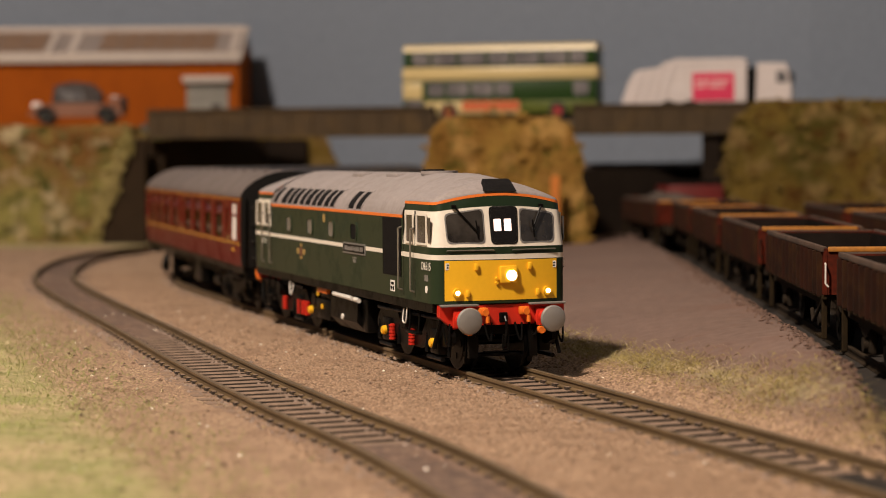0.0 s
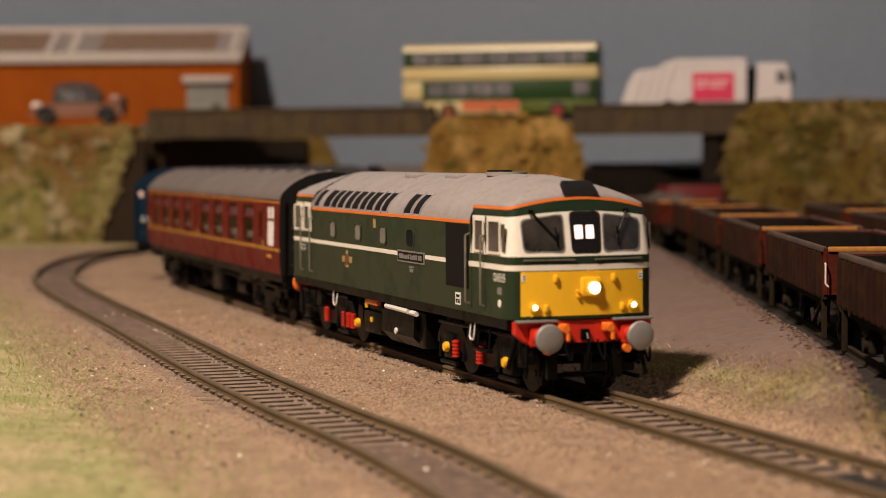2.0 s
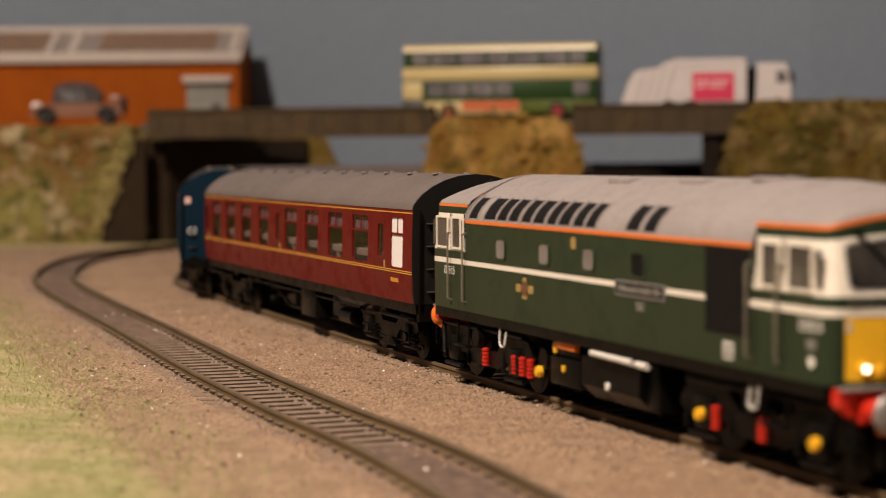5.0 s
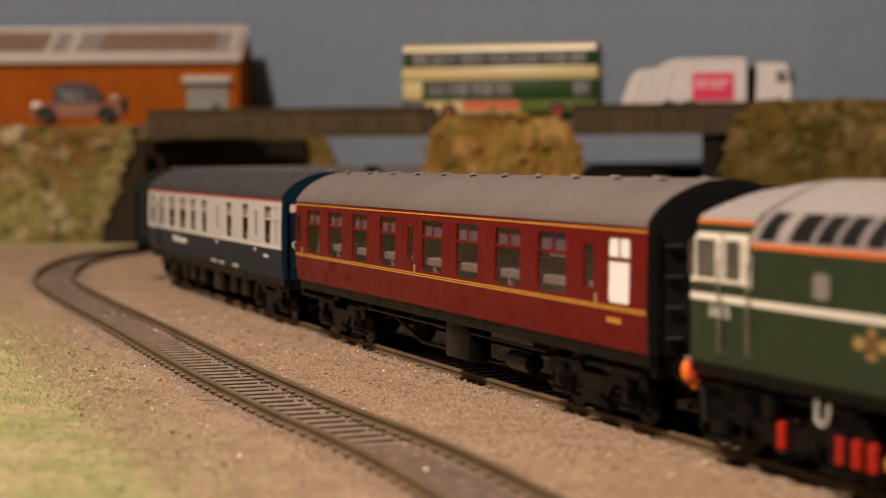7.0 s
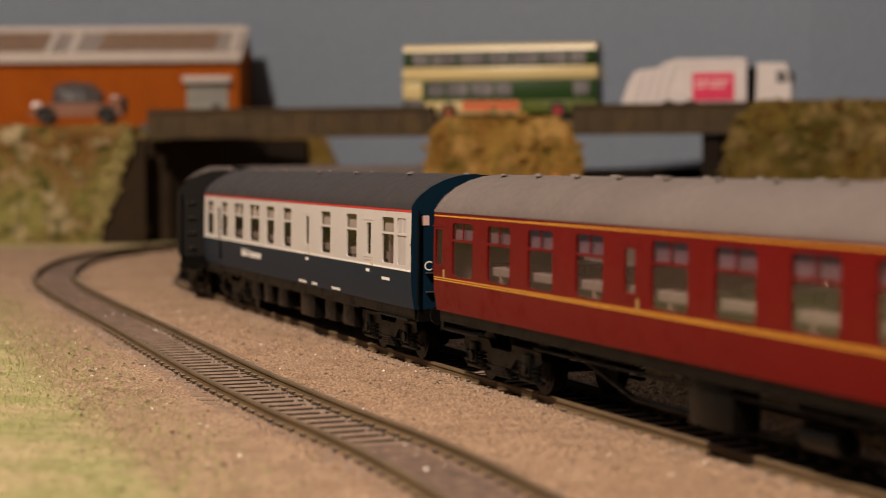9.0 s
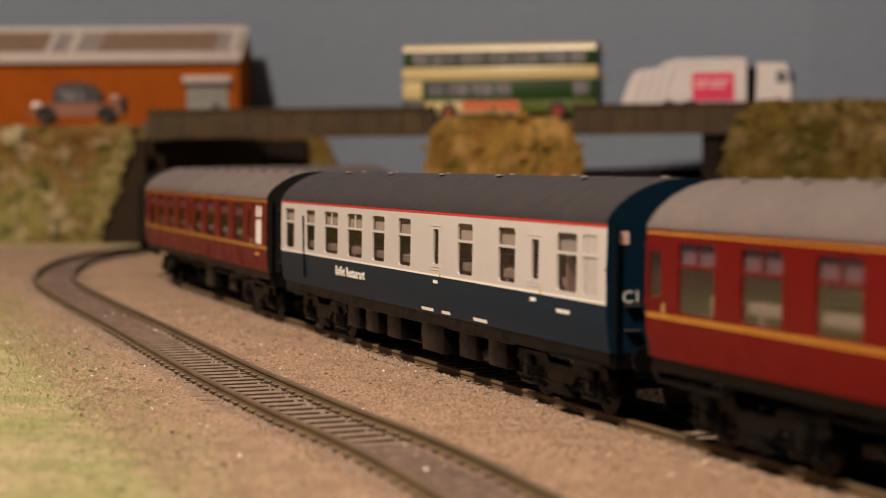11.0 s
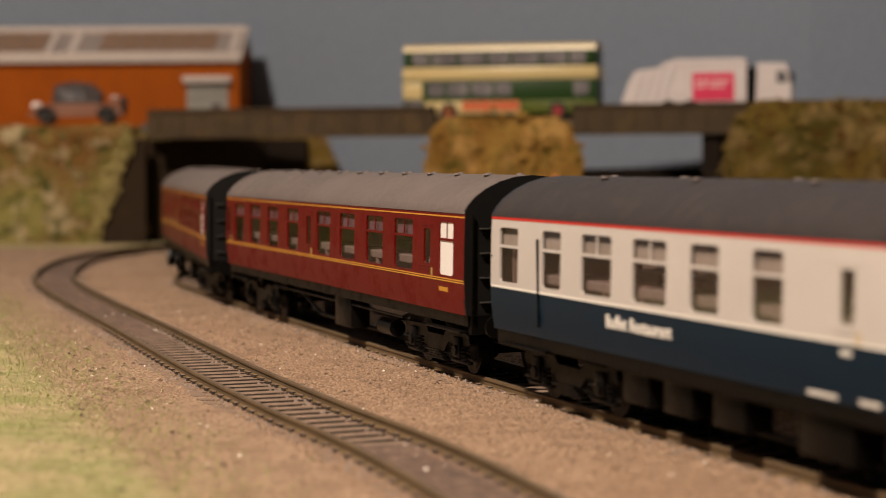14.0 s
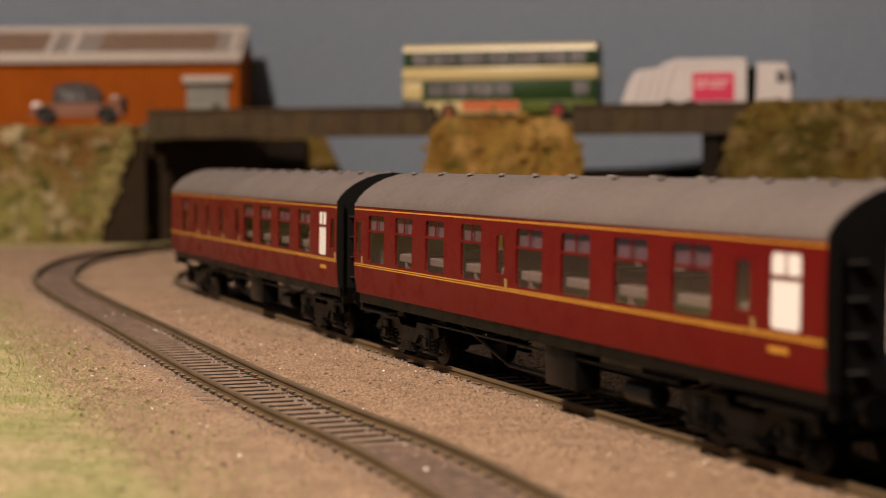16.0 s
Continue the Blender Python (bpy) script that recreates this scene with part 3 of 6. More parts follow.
def letters(name, body, size, material, parent, m, thick=0.02, squeeze=1.0, bold=0.0):
    """Raised lettering with the built-in font; m places its middle, reading along x with z up out of the face."""
    cu = bpy.data.curves.new(name, "FONT")
    cu.body, cu.size, cu.align_x, cu.align_y, cu.extrude, cu.resolution_u = body, size * MM, "CENTER", "CENTER", thick * MM, 2
    cu.offset = bold * MM
    tmp = bpy.data.objects.new(name, cu)
    me = bpy.data.meshes.new_from_object(tmp)
    bpy.data.objects.remove(tmp)
    me.materials.clear()
    me.materials.append(material)
    for v in me.vertices:
        v.co.x *= squeeze
    ob = new(name, me)
    ob.parent = parent
    ob.matrix_basis = m
    return ob


def side_m(x, y, z, side=-1):
    """Pose of writing on a vehicle's side; side -1 is its right-hand side."""
    return mmpose(x, y, z, 90, 0, 0) if side < 0 else mmpose(x, y, z, 90, 0, 180)


def wheelset_mesh(r, dark):
    bm = bm_new()
    for y in (-8.25, 8.25):
        cyl(bm, (0, y, 0), "y", r, 2.4, 28)
        cyl(bm, (0, y - math.copysign(1.6, y), 0), "y", r + 0.75, 0.7, 28)
        cyl(bm, (0, y + math.copysign(1.25, y), 0), "y", r * 0.78, 0.3, 24, r * 0.7)
        for k in range(4):
            a = k * math.pi / 2
            cyl(bm, (r * 0.5 * math.cos(a), y + math.copysign(1.45, y), r * 0.5 * math.sin(a)), "y", r * 0.13, 0.3, 8)
    cyl(bm, (0, 0, 0), "y", 1.0, 16.0, 10)
    return mesh_of("wheelset", bm, dark, 35)


WHEEL_LOCO = wheelset_mesh(7.1, BLACK)
WHEEL_COACH = wheelset_mesh(6.0, BLACK)


def add_wheels(bogie, base, r, me):
    out = []
    for x in (base / 2, -base / 2):
        w = share("wheelset", me, bogie, mmpose(x, 0, r))
        out.append((w, (x, 0, r)))
    return out


def both(f):
    for s in (-1, 1):
        f(s)


# --- diesel locomotive
def nose_x(y, z):
    """Forward reach of the cab front at a height and distance from the middle."""
    a = abs(y)
    x = 95.6 - 1.7 * (a / 15.6) ** 2
    if a > 15.6:
        x = 93.9 - 3.6 * (1 - math.sqrt(max(0.0, 1 - ((a - 15.6) / 2.8) ** 2)))
    return x - 0.16 * max(0.0, z - 32.0)


def cab_plan():
    ys = [15.6 * math.cos(radians(a)) for a in range(0, 181, 12)]
    out = [(69.5, 18.4), (80.0, 18.4), (88.0, 18.4)]
    out += [(None, 18.35), (None, 18.1), (None, 17.5), (None, 16.6)]
    out += [(None, y) for y in ys]
    out += [(None, -16.6), (None, -17.5), (None, -18.1), (None, -18.35)]
    return out + [(88.0, -18.4), (80.0, -18.4), (69.5, -18.4)]


def cab_point(p, z, out=0.0):
    x, y = p
    if x is None:
        x = nose_x(y, z) + out * (1 if abs(y) < 17 else 0.5)
    lean = 1 - 0.004 * max(0.0, z - 32.0)
    return (x, y * lean + math.copysign(out if abs(y) > 16 else 0, y), z)


def front_rise(p):
    x, y = p
    return 0.0 if x is not None else 2.3 * max(0.0, 1 - (abs(y) / 17.6) ** 2)


def cab_band(z0, z1, out=0.0, rise0=0.0, rise1=0.0, steps=2):
    bm = bm_new()
    plan = cab_plan()
    rings = []
    for k in range(steps + 1):
        f = k / steps
        rings.append([cab_point(p, z0 + (z1 - z0) * f + front_rise(p) * (rise0 + (rise1 - rise0) * f), out) for p in plan])
    return loft(bm, rings)


def front_patch(bm, outline, out, hole=None):
    """A patch lying on the cab front, from an outline of (y, z); with hole, a ring between two outlines."""
    def v(p):
        return bm.verts.new((nose_x(p[0], p[1]) + out, p[0], p[1]))
    if hole:
        a, b = [v(p) for p in outline], [v(p) for p in hole]
        n = len(a)
        for i in range(n):
            bm.faces.new((a[i], a[(i + 1) % n], b[(i + 1) % n], b[i]))
    else:
        cy, cz = sum(p[0] for p in outline) / len(outline), sum(p[1] for p in outline) / len(outline)
        c, a = v((cy, cz)), [v(p) for p in outline]
        mid = [v(((p[0] + cy) / 2, (p[1] + cz) / 2)) for p in outline]
        n = len(a)
        for i in range(n):
            j = (i + 1) % n
            bm.faces.new((a[i], a[j], mid[j], mid[i]))
            bm.faces.new((mid[i], mid[j], c))
    return bm


def grow(outline, d):
    cy, cz = sum(p[0] for p in outline) / len(outline), sum(p[1] for p in outline) / len(outline)
    return [(p[0] + math.copysign(d, p[0] - cy), p[1] + math.copysign(d, p[1] - cz)) for p in outline]


def skewed(quad, r, n=3):
    """A rounded quadrilateral from four corners (y, z), anticlockwise."""
    out = []
    m = len(quad)
    for i in range(m):
        a, b, c = Vector(quad[i - 1]), Vector(quad[i]), Vector(quad[(i + 1) % m])
        p, q = b + (a - b).normalized() * r, b + (c - b).normalized() * r
        for k in range(n + 1):
            t = k / n
            out.append(tuple(p * (1 - t) ** 2 + b * 2 * t * (1 - t) + q * t * t))
    return out


ROOF_HALF = [(18.4, 39.6), (18.0, 41.2), (16.9, 43.0), (14.9, 44.9), (12.2, 46.6), (9.0, 48.3), (5.8, 49.6), (2.8, 50.4), (0, 50.6)]


def roof_ring(x, shrink=1.0, base=None):
    pts = [(y, z) for y, z in ROOF_HALF] + [(-y, z) for y, z in ROOF_HALF[-2::-1]]
    return [(x, y, z) for y, z in pts]


def roof_y(z):
    for (y0, z0), (y1, z1) in zip(ROOF_HALF, ROOF_HALF[1:]):
        if z0 <= z <= z1:
            return y0 + (y1 - y0) * (z - z0) / (z1 - z0)
    return 0.0


def side_patch(bm, x0, x1, z0, z1, y, side, r=0.0, thick=0.12):
    """A thin raised plate on a flat side."""
    o = rounded(x0, x1, z0, z1, r) if r else [(x0, z0), (x1, z0), (x1, z1), (x0, z1)]
    return prism(bm, o, "y", side * y, side * (y + thick))


def make_cab(loco, end):
    """All that one cab end has; end is the pose of that end."""
    holder = []

    def p(name, bm, material, label="", smooth=35):
        for v in bm.verts:
            v.co = end @ v.co
        ob = part(name, bm, material, loco, label, smooth)
        holder.append(ob)
        return ob
    p("cab_lower_panel", cab_band(17.6, 28.8), GREEN)
    p("cab_waist_stripe", cab_band(28.8, 30.1, 0.06), CREAM, "ivory stripe round the cab")
    p("cab_waist_band", cab_band(30.1, 32.0, 0.02), GREEN)
    p("cab_window_band", cab_band(32.0, 41.1, 0.03, 0, 0.55, 4), CREAM, "ivory cab window surround")
    p("cab_cornice", cab_band(41.1, 42.75, 0.05, 0.55, 1.0), GREEN)
    p("cab_orange_line", cab_band(42.75, 43.45, 0.12, 1.0, 1.0), ORANGE, "thin orange line under the roof")
    # domed cab roof
    bm = bm_new()
    plan = cab_plan()
    rings = []
    for h, v in ((1.0, 0.0), (0.975, 0.12), (0.88, 0.27), (0.72, 0.48), (0.53, 0.70), (0.34, 0.87), (0.166, 0.974), (0.0, 1.0)):
        ring = []
        for q in plan:
            x, y, z = cab_point(q, 43.45 + front_rise(q), 0.0)
            front = q[0] is None
            cx = min(x, 84.0)
            top = 50.6 - 1.5 * ((cx - 69.5) / 14.5) ** 2
            hx = h ** 0.6 if h > 0 else 0.0
            ring.append((cx + (x - cx) * hx, y * h * (0.985 if not front else 1.0), z + (top - z) * v))
        rings.append(ring)
    p("cab_roof", loft(bm, rings), ROOFGREY, smooth=60)
    # roof rib where the cab dome starts
    bm = bm_new()
    p("roof_joint", loft(bm, [[(x, y * 1.012, z * 1.004) for x, y, z in roof_ring(xx)] for xx in (68.9, 69.7)]), ROOFGREY)
    # windscreens
    quads = [None] * 3
    quads[1] = [(-2.9, 41.7), (-2.6, 33.2), (3.6, 33.2), (3.9, 41.7)]
    quads[0] = [(-14.5, 39.9), (-14.1, 33.5), (-5.3, 33.4), (-5.5, 41.3)]
    quads[2] = [(-y, z) for y, z in quads[0]][::-1]
    for i, q in enumerate(quads):
        o = skewed(q, 1.3)
        w = p("windscreen" if i != 1 else "headcode_box", front_patch(bm_new(), grow(o, -0.25), 0.10), CABPANE if i != 1 else GRILLE, "" if i != 1 else "black headcode box with two lit squares", 0)
        ring = front_patch(front_patch(bm_new(), grow(o, 0.28), 0.12, grow(o, -0.28)), grow(o, 0.28), -0.1, grow(o, 0.28))
        front_patch(ring, grow(o, 0.28), 0.12, grow(o, 0.5))
        for v in ring.verts:
            v.co = end @ v.co
        part("rubber_seal", ring, BLACK, w)
        if i != 1:
            lip = front_patch(bm_new(), grow(o, -0.28), 0.14, grow(o, -0.6))
            for v in lip.verts:
                v.co = end @ v.co
            part("inner_frame", lip, DULL, w)
        if i == 1:
            lip = front_patch(bm_new(), grow(o, -0.28), 0.13, grow(o, -0.6))
            for v in lip.verts:
                v.co = end @ v.co
            part("inner_frame", lip, GRILLE, w)
            for y in (-1.45, 1.35):
                lit = front_patch(bm_new(), rounded(y - 0.85, y + 1.15, 36.0, 39.1, 0.25), 0.22)
                for v in lit.verts:
                    v.co = end @ v.co
                part("headcode_light", lit, CODE, w, "glowing white square", 0)
    # wipers
    for y0, y1 in ((-12.6, -7.2), (11.2, 8.3)):
        bm = bm_new()
        a, b = (nose_x(y0, 42.2) + 0.8, y0, 42.3), (nose_x(y1, 35.3) + 0.55, y1, 36.2)
        rod(bm, a, b, 0.24)
        rod(bm, (b[0], b[1] - 0.1, 38.8), (b[0] - 0.05, b[1] + 0.6, 34.2), 0.2)
        box(bm, a[0] - 0.7, a[0] + 0.2, y0 - 0.6, y0 + 0.6, 42.0, 42.8, 0.15)
        p("windscreen_wiper", bm, BLACK)
    # route indicator hood in the dome
    bm = bm_new()
    loft(bm, [[(89.6, -w, z), (x, -w, z), (x, w, z), (89.6, w, z)] for x, w, z in ((93.75, 4.4, 46.15), (92.9, 4.0, 47.4), (91.7, 3.5, 48.9), (90.6, 3.3, 49.3))], True, True)
    p("roof_air_scoop", bm, GRILLE, "black intake hood above the cab front")
    # yellow panel, grab rails, lamps
    bm = bm_new()
    rows = [[(nose_x(y, z) + 0.09, y, z) for y in [15.4 * k / 10 for k in range(-10, 11)]] for z in (18.35, 23.5, 28.6)]
    loft(bm, rows)
    p("warning_panel", bm, YELLOW, "bright yellow warning panel")
    for s in (-1, 1):
        bm = bm_new()
        wire(bm, [(nose_x(s * 14.8, 31) + 0.1, s * 14.8, 31.0), (nose_x(s * 14.8, 31) + 0.5, s * 14.8, 31.2), (nose_x(s * 4, 31) + 0.5, s * 2.6, 31.2), (nose_x(s * 4, 31) + 0.1, s * 2.6, 31.0)], 0.16)
        p("grab_rail", bm, WIREM, "polished wire handrail")
        bm = cyl(bm_new(), (nose_x(s * 12.4, 20.4) + 0.55, s * 12.4, 20.4), "x", 1.15, 0.9, 18)
        lamp = p("marker_lamp", bm, YELLOW)
        bm = cyl(bm_new(), (nose_x(s * 12.4, 20.4) + 1.05, s * 12.4, 20.4), "x", 0.62, 0.25, 18)
        for v in bm.verts:
            v.co = end @ v.co
        part("marker_lens", bm, LIT, lamp, "small glowing marker lens")
        for y, z in ((s * 7.3, 27.0), (s * 9.6, 20.2)):
            bm = box(bm_new(), nose_x(y, z) - 0.1, nose_x(y, z) + 0.9, y - 0.45, y + 0.45, z - 0.9, z + 0.8, 0.2)
            p("lamp_bracket", bm, YELLOW)
        bm = box(bm_new(), nose_x(s * 14.6, 27) + 0.02, nose_x(s * 14.6, 27) + 0.16, s * 14.6 - 0.6, s * 14.6 + 0.6, 26.3, 28.0)
        p("warning_label", bm, WHITE)
        bm = bm_new()
        for k in range(2):
            prism(bm, [(s * 14.6 - 0.35, 26.7 + k * 0.65), (s * 14.6 + 0.35, 26.7 + k * 0.65), (s * 14.6, 27.2 + k * 0.65)], "x", nose_x(s * 14.6, 27) + 0.15, nose_x(s * 14.6, 27) + 0.2)
        p("label_mark", bm, BLACK)
    bm = box(bm_new(), 95.2, 96.6, -1.1, 3.6, 22.7, 27.1, 0.35)
    head = p("headlamp_box", bm, YELLOW)
    bm = cyl(bm_new(), (96.95, 1.8, 24.7), "x", 1.35, 0.6, 24)
    for v in bm.verts:
        v.co = end @ v.co
    part("headlamp_lens", bm, LIT, head, "bright glowing round headlamp")
    for y, z in ((-1.9, 22.8), (-1.9, 23.9)):
        p("bolt", cyl(bm_new(), (96.0, y, z), "x", 0.4, 0.7, 10), YELLOW)
    # buffer beam
    bm = bm_new()
    prism(bm, [(-17.0, 17.2), (17.0, 17.2), (17.0, 14.3), (13.3, 11.1), (9.6, 12.0), (-9.6, 12.0), (-13.3, 11.1), (-17.0, 14.3)], "x", 92.5, 95.0)
    p("buffer_beam", bm, RED, "bright red buffer beam", 0)
    for s in (-1, 1):
        p("buffer_shelf", box(bm_new(), 94, 96.6, s * 12 - 5, s * 12 + 5, 17.0, 17.5, 0.1), STEEL)
        bm = cyl(bm_new(), (96.3, s * 11.35, 13.7), "x", 1.9, 4.0, 20)
        box(bm, 94.9, 96.0, s * 11.35 - 2.4, s * 11.35 + 2.4, 11.6, 16.0, 0.2)
        shank = p("buffer", bm, RED)
        bm = bm_new()
        prof = [(0.0, 3.35), (0.35, 3.4), (0.85, 3.1), (1.15, 2.2), (1.3, 1.1)]
        rings = [[(101.0 + a, s * 11.35 + r * math.cos(t * math.pi / 16), 13.7 + r * math.sin(t * math.pi / 16)) for t in range(32)] for a, r in prof]
        loft(bm, rings, True, True)
        cyl(bm, (99.5, s * 11.35, 13.7), "x", 1.2, 3.4, 16)
        for v in bm.verts:
            v.co = end @ v.co
        rear = (end @ Vector((1, 0, 0))).x < 0
        part("buffer_head", bm, HOSE if rear else STEEL, shank, "orange buffer cover" if rear else "round grey steel buffer head")
        bm = cyl(bm_new(), (96.4, s * 5.6, 15.4), "x", 0.9, 2.6, 12)
        box(bm, 95.2, 97.4, s * 5.6 - 1.5, s * 5.6 + 0.9, 14.6, 16.6, 0.4)
        cyl(bm, (97.4, s * 5.6 + 0.6, 13.6), "z", 0.55, 1.7, 10)
        p("jumper_socket", bm, HOSE)
        bm = cyl(bm_new(), (96.6, s * 9.9, 10.5), "x", 0.95, 1.8, 12)
        box(bm, 95.6, 97.2, s * 9.9 - 0.7, s * 9.9 + 1.3, 9.9, 11.2, 0.3)
        p("hose_cap", bm, HOSE)
        if rear:
            bm = bm_new()
            bmesh.ops.create_uvsphere(bm, u_segments=16, v_segments=10, radius=2.7, matrix=Matrix.Translation((97.2, s * 15.2, 14.6)) @ Matrix.Diagonal((0.6, 0.75, 1.0, 1)))
            p("hose_cover", bm, HOSE, "bright orange hose cover", 60)
        for y, sag in ((s * 3.6, 4.6), (s * 7.4, 3.4), (s * 15.0, 5.4)):
            y0 = y
            bm = bm_new()
            pts = [(95.4 + 1.6 * math.sin(math.pi * k / 10), y0 + s * 1.9 * (k / 10) - s * 0.4, 12.6 - sag * math.sin(math.pi * k / 10) ** 0.8 - (0 if k < 8 else 0.2)) for k in range(11)]
            wire(bm, pts, 0.3, 6)
            p("brake_hose", bm, BLACK)
    bm = box(bm_new(), 95.0, 96.0, -1.1, 1.1, 12.6, 15.2, 0.3)
    wire(bm, [(96.6, 0, 14.2), (97.4, 0, 13.0), (97.2, 0.3, 11.0), (97.0, 0, 9.0), (96.9, -0.3, 6.6)], 0.38)
    wire(bm, [(96.9, 0.7, 9.6), (96.9, 0.7, 6.0), (96.9, -0.7, 6.0), (96.9, -0.7, 9.6)], 0.3)
    p("coupling_hook", bm, BLACK)
    bm = box(bm_new(), 88, 92.0, -9.5, 9.5, 3.6, 4.4, 0.3)
    for s in (-1, 1):
        box(bm, 91.0, 92.0, s * 8.6 - 0.8, s * 8.6 + 0.8, 1.8, 11.5, 0.2)
        rod(bm, (92, s * 15.6, 13.5), (89, s * 16.6, 6.0), 0.6)
    rod(bm, (95.2, -5.5, 5.2), (95.2, 1.5, 5.2), 0.22)
    p("guard_iron", bm, BLACK)
    # cab side windows, doors and rails on each flank
    for s in (-1, 1):
        for x0, x1, r in ((72.8, 78.2, 0.5), (81.6, 88.8, 0.5)):
            w = p("cab_side_window", side_patch(bm_new(), x0, x1, 32.9, 39.9, 18.43, s, r, 0.06), SIDEPANE)
            bm = bm_new()
            for q in ((x0 - 0.5, x0, 32.4, 40.3), (x1, x1 + 0.5, 32.4, 40.3), (x0, x1, 39.9, 40.4), (x0, x1, 32.4, 32.9)):
                side_patch(bm, *q, 18.42, s, 0, 0.28)
            for v in bm.verts:
                v.co = end @ v.co
            part("window_frame", bm, CREAM, w)
        p("quarter_light", side_patch(bm_new(), 90.1, 91.9, 33.1, 39.5, 18.42, s, 0.3, 0.05), SIDEPANE)
        bm = bm_new()
        for x in (70.3, 79.6):
            box(bm, x - 0.12, x + 0.12, s * 18.3 - 0.14, s * 18.3 + 0.14, 18.6, 41.0)
        p("door_gap", bm, BLACK)
        for x in (68.9, 79.0):
            bm = wire(bm_new(), [(x, s * 18.3, 36.6), (x, s * 19.5, 36.2), (x, s * 19.5, 20.2), (x, s * 18.3, 19.8)], 0.27)
            p("door_handrail", bm, WIREM, "thin wire door handrail")
        hx = 66.5 if (end @ Vector((1, 0, 0))).x > 0 else 46.5
        bm = wire(bm_new(), [(hx, s * 17.2, 14.6), (hx + 0.1, s * 17.6, 11.6), (hx + 0.9, s * 17.6, 10.9), (hx + 2.6, s * 17.6, 11.0), (hx + 3.2, s * 17.6, 12.0), (hx + 3.4, s * 17.4, 15.4)], 0.22)
        p("white_pipe", bm, PIPE, "white painted pipe loop")
        bm = box(bm_new(), 70.5, 79, s * 17.2 - 0.9, s * 17.2 + 0.9, 8.6, 9.2, 0.1)
        for x in (71, 78.5):
            rod(bm, (x, s * 16.6, 17.0), (x, s * 17.2, 8.8), 0.3)
        p("cab_step", bm, BLACK)
    return holder


def loco_bogie(loco, px):
    bm = bm_new()
    box(bm, -24, 24, -6, 6, 9.0, 13.5, 0.4)
    for s in (-1, 1):
        y = s * 14.0
        prism(bm, [(-30, 9.5), (-27, 12.6), (-12, 12.8), (-8, 8.6), (8, 8.6), (12, 12.8), (27, 12.6), (30, 9.5), (30, 7.8), (26, 6.4), (13, 6.6), (9, 4.6), (-9, 4.6), (-13, 6.6), (-26, 6.4), (-30, 7.8)], "y", y - 0.8, y + 0.8)
        for x in (-20, 20):
            box(bm, x - 3.2, x + 3.2, y - 1.6, y + 1.6, 4.2, 10.6, 0.4)
            cyl(bm, (x, y + s * 1.3, 7.1), "y", 2.3, 0.8, 18)
            rod(bm, (x - 5.6, y + s * 1.2, 3.2), (x + 5.6, y + s * 1.2, 3.2), 0.6)
        box(bm, -5, 5, y - 1.0, y + s * 2.0 + 1.0, 9.2, 14.6, 0.5)
        cyl(bm, (0, y + s * 2.4, 11.6), "y", 2.2, 1.8, 14)
        rod(bm, (-26, y + s * 1.6, 13.2), (26, y + s * 1.6, 13.6), 0.5)
        for x in (-28.5, -11.5, 11.5, 28.5):
            box(bm, x - 0.8, x + 0.8, s * 8.2 - 1.2, s * 8.2 + 1.2, 3.6, 12, 0.2)
            rod(bm, (x, y, 12), (x + 1.5, y + s * 1.2, 4.2), 0.5)
    b = part("bogie", bm, BLACK, loco, "black detailed bogie with coloured springs")
    for s in (-1, 1):
        for x in ((-20, 20) if px > 0 else (36.5,)):
            cap = cyl(bm_new(), (x, s * 16.0, 7.1), "y", 1.3, 0.9, 18)
            cyl(cap, (x, s * 16.6, 7.1), "y", 1.0, 0.5, 14)
            part("axle_cap", cap, YELLOW, b, "yellow axlebox cap")
        for x in ((1.5, -15.2) if px > 0 else (2.0, 20.6, 25.2, 29.8)):
            sp = bm_new()
            for k in range(5):
                cyl(sp, (x, s * 15.3, 5.2 + k * 0.9), "z", 1.0, 0.5, 12)
            cyl(sp, (x, s * 15.3, 7.0), "z", 0.7, 4.4, 10)
            part("spring", sp, RED, b, "red coil spring")
    return b


